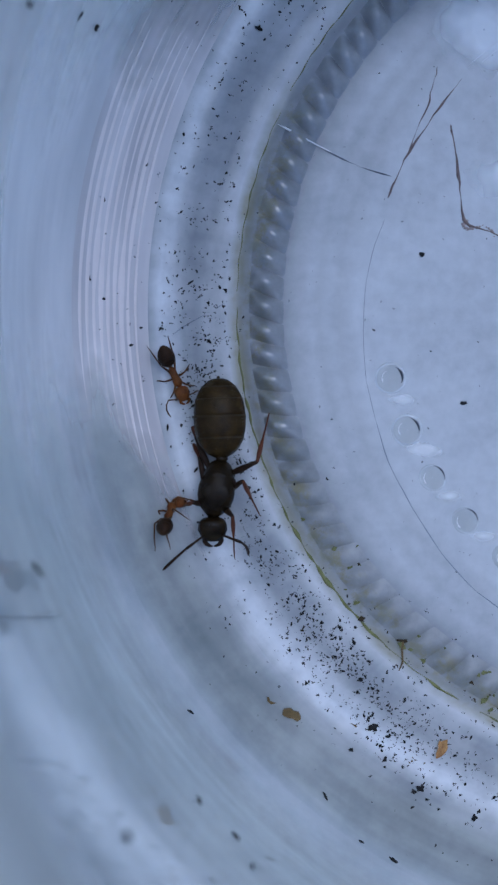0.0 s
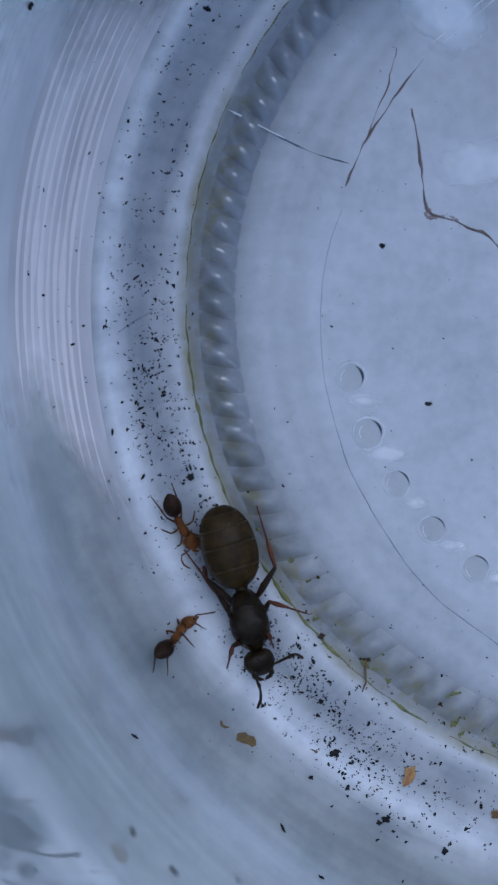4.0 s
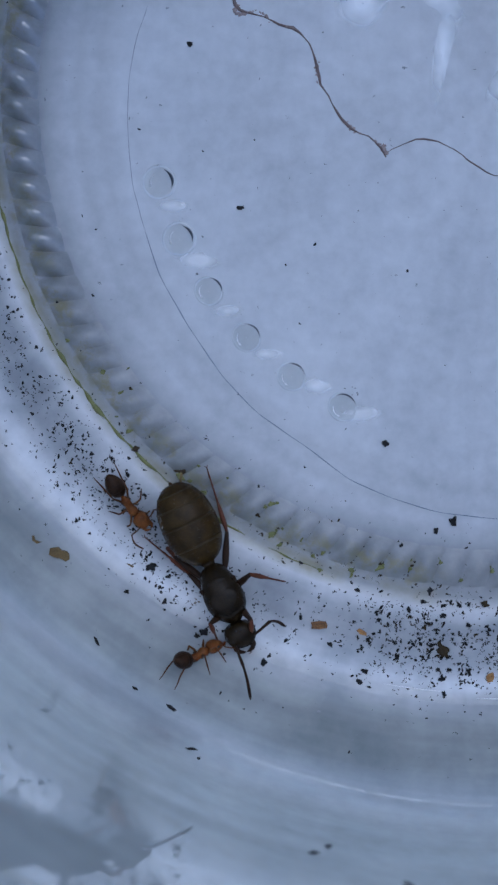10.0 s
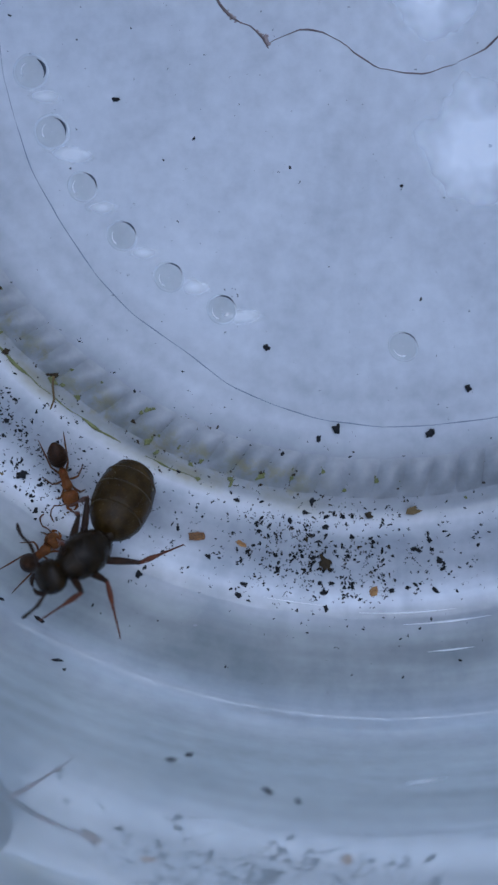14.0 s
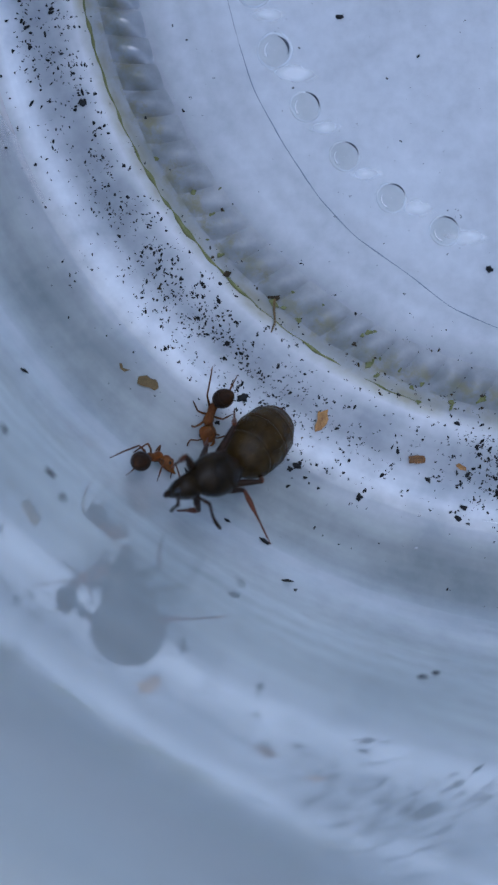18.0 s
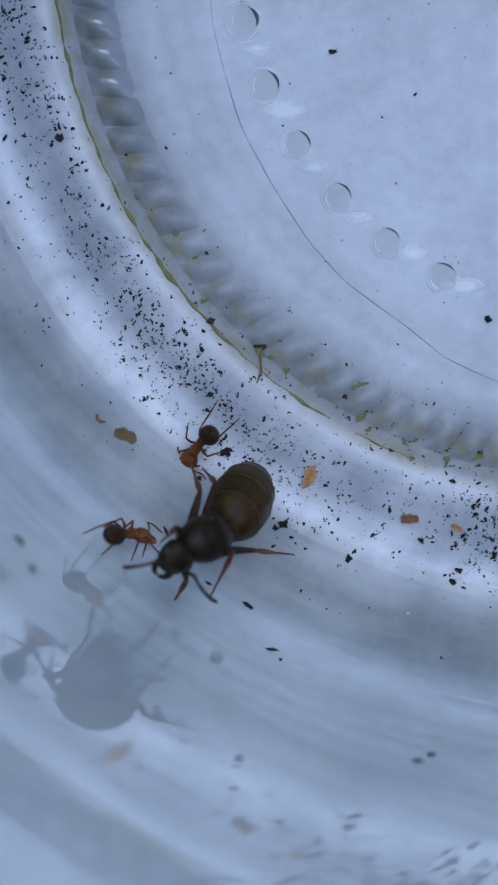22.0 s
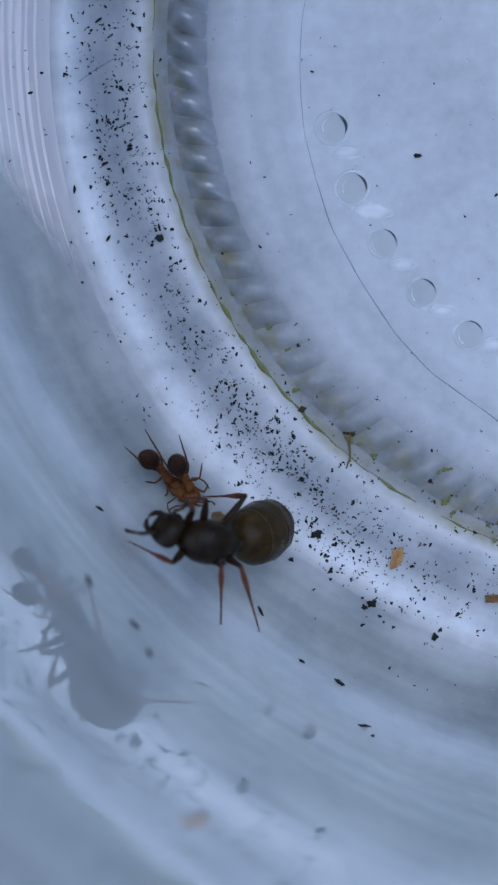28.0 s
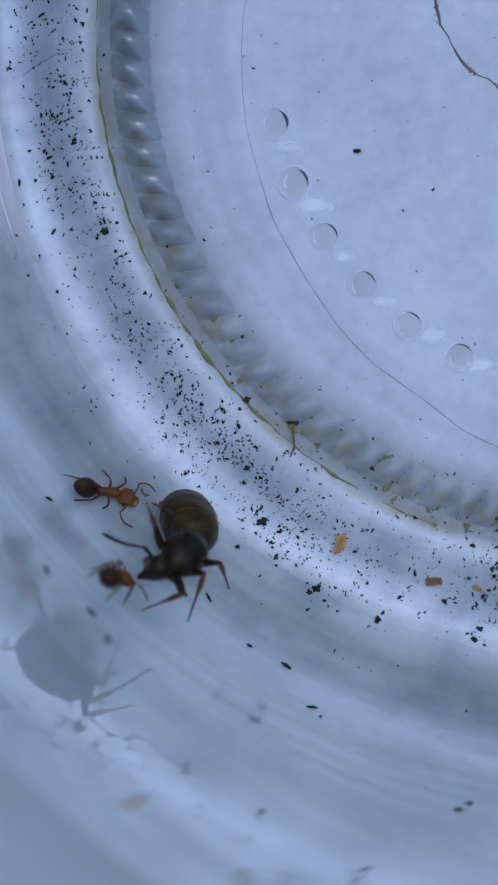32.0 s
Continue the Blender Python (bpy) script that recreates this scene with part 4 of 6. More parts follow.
scatter(500, lambda: rng.uniform(130, 300), lambda: rng.uniform(24, 33.3), lambda: 0.014 + abs(rng.gauss(0, 0.02)))
flush("dust_specks", DUST, "fine grey dust spread over the cloudy plastic floor", "dust")


# ---- husks and seeds
def chip(name, outline, thick, bend, x, y, z, turn, tilt, material, label, category):
    """A thin curled chip with the given outline (mm)."""
    bm = bmesh.new()
    lay = []
    for side, h in ((1, 0.0), (0, thick)):
        lay.append([bm.verts.new(Vector((px * (0.94 if side else 1), py * (0.94 if side else 1), h + bend * px * px - 0.4 * bend * py * py)) * MM) for px, py in outline])
    n = len(outline)
    bm.faces.new(lay[0][::-1])
    bm.faces.new(lay[1])
    for i in range(n):
        bm.faces.new((lay[0][i], lay[0][(i + 1) % n], lay[1][(i + 1) % n], lay[1][i]))
    bmesh.ops.triangulate(bm, faces=bm.faces[:])
    ob = part(name, bm, material)
    for p in ob.data.polygons:
        p.use_smooth = False
    ob.matrix_world = pose(x * MM, y * MM, z * MM, tilt, 0, turn)
    return tagged(ob, label, category)


husk = chip("husk", [(-.62, -.05), (-.35, -.26), (0, -.3), (.25, -.22), (.42, -.02), (.62, .1), (.45, .22), (.28, .3), (.3, .42), (.08, .34), (-.1, .18), (-.4, .12)], 0.05, 0.25, -13.78, -23.92, 0.08, 52, 8, HUSK, "curled amber seed husk lying in the channel", "husk")
chip("husk", [(-.38, -.17), (0, -.2), (.38, -.16), (.42, 0), (.36, .17), (0, .2), (-.4, .16), (-.36, 0)], 0.12, 0.1, -9.28, -25.86, 0.04, 0, 5, STRAW, "short burnt amber piece of straw among soil grains", "husk")
chip("seed", [(-.55, .12), (-.42, -.06), (-.5, -.2), (-.2, -.25), (.1, -.21), (.38, -.27), (.52, -.08), (.44, .1), (.3, .22), (0, .19), (-.2, .29), (-.4, .2)], 0.2, 0.1, -21.9, -21.9, floor_height(30.97) + 0.02, -20, 10, SEED, "small olive-brown seed at the foot of the wall", "seed")
chip("husk", [(-.4, -.05), (-.1, -.12), (.3, -.1), (.4, .04), (.1, .13), (-.3, .1)], 0.06, 0.1, -18.75, -22.67, 0.06, -8, 5, SEED, "narrow olive scrap of plant in the channel", "husk")
chip("husk", [(-.3, -.06), (0, -.14), (.3, -.04), (.2, .1), (-.2, .12)], 0.05, 0.1, -7.15, -26.28, 0.04, -30, 5, HUSK, "tiny orange scrap among soil grains", "husk")
chip("husk", [(-.4, -.1), (0, -.22), (.45, -.1), (.15, .05), (.2, .2), (-.25, .15)], 0.05, 0.2, 1.10, -24.84, 0.05, 10, 8, SEED, "brown ragged leaf scrap in the channel", "husk")
chip("husk", [(-.22, -.2), (.05, -.24), (.2, -.05), (.24, .2), (-.05, .22), (-.2, .1)], 0.06, 0.1, -0.83, -28.71, 0.04, 20, 5, HUSK, "small reddish-brown scrap among soil grains", "husk")
chip("husk", [(-.3, .1), (-.15, -.12), (.1, -.16), (.3, .05), (.16, .0), (-.05, -.03), (-.2, .14)], 0.06, 0.2, -23.05, -21.2, floor_height(31.32) + 0.03, -30, 8, SEED, "tiny curled brown scrap at the foot of the wall", "husk")
bm = bmesh.new()
tube(bm, [(-15.9, -18.1, .05), (-15.95, -18.6, .1), (-15.9, -19.2, .08), (-16.1, -19.7, .04)], [.09, .06, .05, .03], 6)
tagged(part("stalk", bm, SEED), "short dried brown stalk lying over the groove", "stalk")
bm = bmesh.new()
rng = random.Random(61)
for _ in range(26):
    crumb(bm, rng, -15.45 + rng.gauss(0, .28), -24.95 + rng.gauss(0, .3), 0.05, rng.uniform(.04, .1), 0.7)
tagged(part("pale_crumbs", bm, SEED), "little heap of pale yellowish crumbs", "crumbs", kind="stuff")
# the lens is focused at the foot of the wall, on a splinter
cam.data.dof.use_dof = True
cam.data.dof.focus_object = mark
cam.data.dof.aperture_fstop = 60.0


# ---- the ants: each segment is a part; +x is forward, poses in mm
ROWS = {
    "queen": [
        (0.00, -25.95, -9.77, 1.23, 0, 0, -99),
        (1.00, -24.12, -11.74, 1.22, 0, 1, -80),
        (2.00, -23.50, -13.13, 1.21, 0, 1, -85),
        (3.00, -22.90, -14.75, 1.22, 0, 1, -81),
        (6.00, -18.76, -18.29, 1.22, 0, 1, -74),
        (7.00, -17.44, -20.11, 1.21, 0, 1, -73),
        (8.00, -16.34, -21.21, 1.21, 0, 1, -72),
        (9.00, -15.16, -22.59, 1.21, 0, 1, -64),
        (10.00, -13.97, -24.03, 1.25, 0, 0, -66),
        (11.00, -12.38, -25.46, 1.32, 0, -3, -71),
        (12.00, -10.63, -26.85, 1.40, 0, -5, -62),
        (13.00, -11.62, -27.78, 1.55, 0, -9, -77),
        (13.50, -11.62, -27.78, 1.55, 0, -9, -77),
        (13.75, -12.86, -26.88, 3.34, -6, -30, -108),
        (14.00, -14.10, -25.97, 5.13, 4, -51, -148),
        (14.50, -14.38, -25.83, 4.92, 3, -40, -131),
        (15.00, -15.05, -26.01, 3.67, 9, -57, -138),
        (17.50, -18.40, -25.22, 5.79, 16, -60, -168),
        (18.00, -18.67, -25.81, 5.48, 11, -61, -175),
        (19.00, -18.44, -25.63, 5.77, 5, -54, -171),
        (20.00, -18.34, -25.31, 5.64, 15, -50, 170),
        (21.00, -18.42, -25.30, 5.55, 12, -50, 160),
        (22.00, -18.31, -25.83, 5.82, 17, -62, -178),
        (23.00, -17.53, -25.75, 5.92, 16, -66, -158),
        (24.00, -17.70, -25.62, 5.64, 12, -50, 179),
        (24.50, -17.68, -25.77, 5.80, 15, -61, -164),
        (26.50, -20.66, -23.10, 5.45, 5, -49, -167),
        (27.00, -21.30, -23.25, 5.68, 8, -45, -171),
        (28.00, -22.26, -22.45, 5.64, 9, -41, 168),
        (29.00, -22.75, -22.28, 5.68, 9, -42, 178),
        (29.50, -21.69, -23.36, 6.22, 18, -70, -162),
        (30.00, -21.69, -23.36, 6.22, 18, -70, -162),
        (31.00, -22.33, -23.71, 6.16, 15, -65, -140),
        (32.00, -21.24, -23.48, 6.20, 15, -70, -153),
    ],
    "gaster": [
        (0.00, 0, 0, 11),
        (1.00, 0, 0, -2),
        (2.00, 0, 0, -1),
        (3.00, 0, 0, 0),
        (6.00, 0, 0, 9),
        (7.00, 0, 0, 8),
        (8.00, 0, 0, 4),
        (9.00, 0, 0, -4),
        (10.00, 0, 1, 0),
        (11.00, 0, 3, 5),
        (12.00, 0, 5, -4),
        (13.00, 0, 8, -3),
        (13.50, 0, 8, -3),
        (14.00, 0, 6, 25),
        (14.50, 0, -1, 6),
        (15.00, 0, 42, -2),
        (17.50, 0, 6, 16),
        (18.00, 0, 12, 23),
        (19.00, 0, -6, 20),
        (20.00, 0, -10, 35),
        (21.00, 0, -12, 41),
        (22.00, 0, 3, 28),
        (23.00, 0, 7, 21),
        (24.00, 0, -11, 33),
        (24.50, 0, 5, 20),
        (26.50, 0, -1, 9),
        (27.00, 0, -16, 19),
        (28.00, 0, -21, 18),
        (29.00, 0, -21, 8),
        (29.50, 0, -3, 15),
        (30.00, 0, -3, 15),
        (31.00, 0, -7, 9),
        (32.00, 0, -10, 24),
    ],
    "head": [
        (0.00, 0, 7, 10),
        (1.00, 0, 11, -3),
        (2.00, 0, 9, 2),
        (3.00, 0, 9, 2),
        (6.00, 0, 11, 4),
        (7.00, 0, 8, -9),
        (8.00, 0, 8, 1),
        (9.00, 0, 11, 1),
        (10.00, 0, 5, -7),
        (11.00, 0, 2, -6),
        (12.00, 0, 8, -5),
        (13.00, 0, 7, -11),
        (13.50, 0, 18, -45),
        (14.00, 0, 60, -14),
        (14.50, 0, 37, 8),
        (15.00, 0, 53, -19),
        (17.50, 0, 74, 37),
        (18.00, 0, 70, 79),
        (18.50, -1, 69, 41),
        (19.00, 0, 69, 4),
        (20.00, 0, 55, 28),
        (21.00, 0, 45, 31),
        (22.00, 0, 44, 50),
        (23.00, 0, 56, -14),
        (24.00, 0, 43, -1),
        (24.50, 0, 51, 15),
        (26.50, 0, 38, 24),
        (27.00, 0, 42, 47),
        (27.50, -3, 36, 4),
        (28.00, 0, 30, -36),
        (29.00, 0, 35, 0),
        (29.25, -4, 44, 33),
        (29.50, 0, 54, 72),
        (30.00, 0, 54, 72),
        (30.50, -2, 56, 118),
        (31.00, 0, 58, 166),
        (31.50, -3, 62, -157),
        (32.00, 0, 66, -114),
    ],
    "LFf": [
        (0.00, 0, -63, 61),
        (1.00, -22, -42, 53),
        (2.00, -22, -42, 53),
        (3.00, 0, -70, 85),
        (6.00, -104, -62, 148),
        (7.00, -104, -62, 148),
        (8.00, -104, -62, 148),
        (9.00, -104, -62, 148),
        (10.00, 14, -60, 23),
        (11.00, 4, -49, 36),
        (12.00, 4, -49, 36),
        (13.00, 4, -49, 36),
        (13.50, 4, -49, 36),
        (14.00, 0, -40, 42),
        (14.50, 7, -37, 30),
        (15.00, 0, -46, 6),
        (15.83, 5, 6, 17),
        (16.67, 30, 54, 45),
        (17.50, 129, 55, 146),
        (18.00, 123, 32, 138),
        (18.33, 65, 30, 88),
        (18.67, 28, -4, 60),
        (19.00, 0, -46, 54),
        (20.00, 0, -44, 70),
        (21.00, 0, -58, 70),
        (21.33, 33, -16, 67),
        (21.67, 65, 20, 88),
        (22.00, 118, 34, 132),
        (22.33, 59, 32, 77),
        (22.67, 23, -4, 47),
        (23.00, 0, -49, 38),
        (24.00, 0, -56, 39),
        (24.17, -139, -61, 161),
        (24.33, -169, -7, 170),
        (24.50, 155, 47, 145),
        (26.50, 140, 38, 124),
        (26.67, 81, 19, 72),
        (26.83, 50, -26, 53),
        (27.00, 0, -73, 73),
        (28.00, 0, -34, 26),
        (29.00, 0, -52, 42),
        (29.17, 26, -1, 45),
        (29.33, 65, 41, 77),
        (29.50, 139, 38, 144),
        (30.00, 139, 38, 144),
        (31.00, 139, 38, 144),
        (31.33, 74, 55, 86),
        (31.67, 22, 27, 41),
        (32.00, 0, -14, 30),
    ],
    "LFt": [
        (0.00, 0, 45, -98),
        (0.50, -34, 59, -90),
        (1.00, -89, 73, -106),
        (2.00, -89, 73, -106),
        (2.33, -57, 45, -113),
        (2.67, -30, 23, -133),
        (3.00, 0, 11, -159),
        (4.00, -49, 18, -164),
        (5.00, -99, 18, -172),
        (6.00, -149, 13, -178),
        (7.00, -149, 13, -178),
        (8.00, -149, 13, -178),
        (9.00, -149, 13, -178),
        (10.00, -119, 37, -114),
        (11.00, -113, 39, -105),
        (12.00, -113, 39, -105),
        (13.00, -113, 39, -105),
        (13.50, -113, 39, -105),
        (13.67, -77, 36, -125),
        (13.83, -40, 44, -144),
        (14.00, 0, 59, -155),
        (14.17, -110, 71, 55),
        (14.33, -113, 30, 8),
        (14.50, -86, -2, -29),
        (14.67, -58, -30, -80),
        (14.83, -16, -22, -142),
        (15.00, 0, 13, 174),
        (15.83, -18, 48, 119),
        (16.67, -74, 45, 32),
        (17.50, -85, 8, -19),
        (18.00, -87, 0, -45),
        (18.33, -50, -14, -94),
        (18.67, -14, 5, -141),
        (19.00, 0, 42, -179),
        (20.00, 0, 54, 177),
        (21.00, 0, 54, 161),
        (21.33, -69, 64, 65),
        (21.67, -94, 33, 12),
        (22.00, -86, -1, -20),
        (22.33, -87, 33, 13),
        (22.67, -52, 59, 72),
        (23.00, 0, 44, 148),
        (24.00, 0, 47, 173),
        (24.17, -63, 64, 81),
        (24.33, -95, 32, 17),
        (24.50, -85, -5, -20),
        (26.50, -86, -9, -18),
        (26.67, -96, 30, 20),
        (26.83, -60, 62, 87),
        (27.00, 0, 42, 176),
        (28.00, 0, 56, -141),
        (29.00, 0, 38, -169),
        (29.17, -46, 69, 110),
        (29.33, -101, 42, 19),
        (29.50, -91, 3, -20),
        (30.00, -91, 3, -20),
        (31.00, -91, 3, -20),
        (31.33, -105, 38, 14),
        (31.67, -76, 71, 77),
        (32.00, 0, 53, -174),
    ],
    "LMf": [
        (0.00, 0, -54, 134),
        (1.00, 0, -59, 120),
        (2.00, 0, -59, 146),
        (3.00, 0, -53, 144),
        (6.00, 0, -56, 136),
        (7.00, 0, -48, 111),
        (8.00, 0, -51, 95),
        (9.00, 0, -53, 108),
        (10.00, 0, -48, 110),
        (11.00, 0, -51, 120),
        (12.00, 0, -35, 109),
        (13.00, 0, -64, 92),
        (13.50, 0, -64, 92),
        (14.00, 0, -52, 65),
        (14.50, -10, -36, 78),
        (15.00, 0, -70, 64),
        (16.25, -23, -26, 107),
        (17.50, -13, 18, 130),
        (17.75, -3, -18, 143),
        (18.00, 0, -56, 154),
        (19.00, 0, -67, 114),
        (20.00, 0, -68, 138),
        (21.00, 0, -52, 164),
        (22.00, 0, -79, 128),
        (22.50, 13, -63, 77),
        (23.00, 0, -47, 48),
        (23.50, 7, -58, 79),
        (24.00, 0, -70, 123),
        (24.25, -17, -27, 136),
        (24.50, -24, 16, 136),
        (26.50, -28, 26, 124),
        (26.75, -14, -18, 133),
        (27.00, 0, -63, 131),
        (28.00, 0, -77, 97),
        (29.00, 0, -65, 112),
        (29.25, 2, -63, 68),
        (29.50, 0, -61, 27),
        (30.00, 0, -61, 27),
        (30.25, -31, -46, 79),
        (30.50, -36, -24, 109),
        (31.00, -14, 16, 162),
        (31.50, -30, -19, 106),
        (32.00, 0, -48, 32),
    ],
    "LMt": [
        (0.00, 0, 16, -129),
        (1.00, 0, 5, -149),
        (2.00, 0, 15, -148),
        (3.00, 0, 24, -112),
        (6.00, 0, 17, -148),
        (7.00, 0, 36, -123),
        (8.00, 0, 49, -110),
        (9.00, 0, 29, -131),
        (10.00, 0, 44, -116),
        (11.00, 0, 25, -149),
        (12.00, 0, 36, -168),
        (13.00, 0, 25, -116),
        (13.50, 0, 25, -116),
        (13.67, 19, 35, -156),
        (13.83, 27, 53, 159),
        (14.00, 0, 68, 86),
        (14.25, -80, 46, -5),
        (14.50, -88, 1, -29),
        (14.75, -102, 49, 13),
        (15.00, 0, 67, 155),
        (16.25, -73, 54, 50),
        (17.50, -73, 18, 10),
        (17.75, -34, 17, -28),
        (18.00, 0, 39, -60),
        (18.33, -30, 51, -36),
        (18.67, -62, 70, -18),
        (19.00, 159, 85, -111),
        (19.33, 79, 77, -133),
        (19.67, 37, 71, -116),
        (20.00, 0, 69, -94),
        (21.00, 0, 44, -68),
        (21.50, 2, 46, -117),
        (22.00, 0, 48, -169),
        (22.50, 0, 49, 150),
        (23.00, 0, 49, 109),
        (23.50, -19, 61, 160),
        (24.00, 0, 76, -116),
        (24.17, -116, 67, 83),
        (24.33, -101, 37, 47),
        (24.50, -73, 17, 12),
        (26.50, -73, 17, 12),
        (26.67, -92, 44, 53),
        (26.83, -68, 73, 124),
        (27.00, 0, 56, -121),
        (27.50, 12, 64, -172),
        (28.00, 0, 73, 115),
        (29.00, -171, 88, -81),
        (29.25, 18, 55, 136),
        (29.50, 0, 21, 152),
        (30.00, 0, 21, 152),
        (30.50, -40, 41, 81),
        (31.00, -73, 15, 14),
        (31.50, -46, 44, 72),
        (32.00, 0, 33, 145),
    ],
    "LHf": [
        (0.00, 0, -33, 124),
        (1.00, 0, -49, 104),
        (2.00, 0, -9, 138),
        (3.00, 0, 4, 142),
        (6.00, 0, -48, 117),
        (7.00, 0, -43, 119),
        (8.00, 0, -30, 129),
        (9.00, 0, -26, 126),
        (10.00, 0, 5, 152),
        (11.00, 0, -41, 113),
        (12.00, 0, -27, 109),
        (13.00, 0, -27, 122),
        (13.50, 0, -27, 122),
        (14.00, 0, -33, 131),
        (14.50, -45, 1, 137),
        (15.00, 0, -32, 130),
        (17.50, -34, -58, 121),
        (17.75, -17, -56, 140),
        (18.00, 0, -58, 160),
        (19.00, 0, -59, 144),
        (20.00, 0, -69, 161),
        (21.00, 0, -54, 170),
        (22.00, 0, -57, 148),
        (23.00, 0, -52, 131),
        (24.00, 0, -48, 161),
        (24.25, -15, -46, 132),
        (24.50, -29, -50, 103),
        (26.50, -52, -7, 145),
        (26.75, -27, -37, 165),
        (27.00, 0, -73, 172),
        (27.50, -5, -76, 131),
        (28.00, 0, -78, 81),
        (29.00, 0, -66, 117),
        (29.25, 2, -63, 80),
        (29.50, 0, -60, 46),
        (30.00, 0, -60, 46),
        (30.50, -49, -34, 114),
        (31.00, -53, 7, 145),
        (31.50, -47, -32, 111),
        (32.00, 0, -54, 45),
    ],
    "LHt": [
        (0.00, 0, 48, 77),
        (1.00, 0, 70, 96),
        (1.50, -10, 52, 52),
        (2.00, 0, 34, 23),
        (3.00, 0, 2, 31),
        (4.50, -14, 33, 62),
        (6.00, 0, 65, 109),
        (7.00, 0, 60, 104),
        (8.00, 0, 55, 77),
        (9.00, 0, 61, 72),
        (9.50, -9, 29, 42),
        (10.00, 0, -3, 20),
        (10.50, -12, 28, 50),
        (11.00, 0, 61, 90),
        (12.00, 0, 54, 76),
        (13.00, 0, 51, 64),
        (13.50, 0, 51, 64),
        (14.00, 0, 31, 46),
        (14.50, -10, 10, 18),
        (15.00, 0, 23, 24),
        (17.50, -15, 6, -28),
        (17.75, -31, 37, 15),
        (18.00, 0, 67, 91),
        (19.00, 0, 55, 117),
        (20.00, 0, 59, 140),
        (21.00, 0, 79, 115),
        (21.50, -12, 65, 64),
        (22.00, 0, 53, 34),
        (23.00, 0, 61, 75),
        (24.00, 0, 73, 19),
        (24.50, -21, 15, -25),
        (26.50, -12, 8, 19),
        (26.67, 14, 20, -22),
        (26.83, 28, 46, -62),
        (27.00, 0, 70, -133),
        (27.50, -15, 58, 147),
        (28.00, 0, 47, 92),
        (29.00, 0, 77, 69),
        (29.50, 0, 28, 115),
        (30.00, 0, 28, 115),
        (30.50, -12, 19, 65),
        (31.00, -13, 5, 20),
        (31.50, -6, 7, 73),
        (32.00, 0, 3, 126),
    ],
    "RFf": [
        (0.00, 0, -63, -94),
        (1.00, 0, -60, -114),
        (2.00, 0, -70, -85),
        (3.00, 0, -66, -95),
        (6.00, 0, -71, -74),
        (7.00, 0, -23, -99),
        (7.50, 13, -46, -68),
        (8.00, 0, -70, -19),
        (9.00, 0, -53, -63),
        (10.00, 0, -65, -89),
        (11.00, 0, -46, -106),
        (12.00, 0, -68, -155),
        (13.00, 0, -62, -131),
        (13.50, 0, -62, -131),
        (13.75, 1, -63, -87),
        (14.00, 0, -65, -40),
        (14.17, 111, -49, -144),
        (14.33, 133, 2, -155),
        (14.50, 154, 53, -146),
        (14.67, 108, 12, -169),
        (14.83, 73, -32, -158),
        (15.00, 0, -51, -101),
        (15.83, 40, -24, -85),
        (16.67, 82, -11, -56),
        (17.50, 124, -21, -26),
        (17.75, 63, -25, -30),
        (18.00, 0, -29, -28),
        (19.00, 0, -34, -22),
        (20.00, 0, -28, -11),
        (21.00, 0, -15, -5),
        (22.00, 0, -31, -13),
        (23.00, 0, -26, -25),
        (23.50, 60, -33, -24),
        (24.00, 124, -37, -31),
        (24.50, 124, -37, -31),
        (26.50, 123, -27, -29),
        (26.67, 84, -27, -44),
        (26.83, 44, -36, -57),
        (27.00, 0, -50, -59),
        (27.33, 46, -49, -58),
        (27.67, 92, -49, -55),
        (28.00, 139, -50, -54),
        (28.50, 73, -59, -44),
        (29.00, 0, -56, -24),
        (29.25, 67, -29, -36),
        (29.50, 120, -8, -17),
        (30.00, 120, -8, -17),
        (31.00, 120, -8, -17),
        (32.00, 120, -8, -17),
    ],
    "RFt": [
        (0.00, 0, 42, 160),
        (1.00, 0, 11, 139),
        (2.00, 0, 23, 143),
        (3.00, 0, 31, 140),
        (6.00, 0, 39, 131),
        (7.00, -76, 86, 14),
        (7.50, 19, 65, 153),
        (8.00, 0, 42, -178),
        (9.00, 0, 36, 127),
        (10.00, 0, 26, 142),
        (11.00, 0, 65, 168),
        (12.00, 0, 0, 152),
        (13.00, 0, 33, 143),
        (13.50, 0, 33, 143),
        (13.75, 6, 16, 179),
        (14.00, 0, -1, -148),
        (14.17, 10, -2, -100),
        (14.33, 16, -10, -52),
        (14.50, 14, -20, -3),
        (14.75, 29, 17, -53),
        (15.00, 0, 50, -120),
        (16.25, 16, 41, -59),
        (17.50, 15, 27, -10),
        (17.67, 9, 31, -63),
        (17.83, 2, 29, -116),
        (18.00, 0, 23, -168),
        (19.00, 0, 15, -170),
        (20.00, 0, 17, -180),
        (21.00, 0, 37, -171),
        (22.00, 0, 19, -179),
        (23.00, 0, 15, -154),
        (23.50, 5, 18, -89),
        (24.00, 10, 16, -24),
        (24.50, 10, 16, -24),
        (26.50, 21, 29, 5),
        (26.67, 12, 33, -46),
        (26.83, 3, 30, -97),
        (27.00, 0, 21, -144),
        (27.50, 5, 24, -82),
        (28.00, 10, 21, -21),
        (28.50, 0, 18, -91),
        (29.00, 0, 8, -158),
        (29.17, -3, 20, -109),
        (29.33, 6, 30, -56),
        (29.50, 20, 29, 0),
        (30.00, 20, 29, 0),
        (31.00, 20, 29, 0),
        (32.00, 20, 29, 0),
    ],
    "RMf": [
        (0.00, 0, 1, -158),
        (1.00, 0, 3, -165),
        (2.00, 0, 2, -152),
        (3.00, 0, 2, -158),
        (6.00, 0, 2, -154),
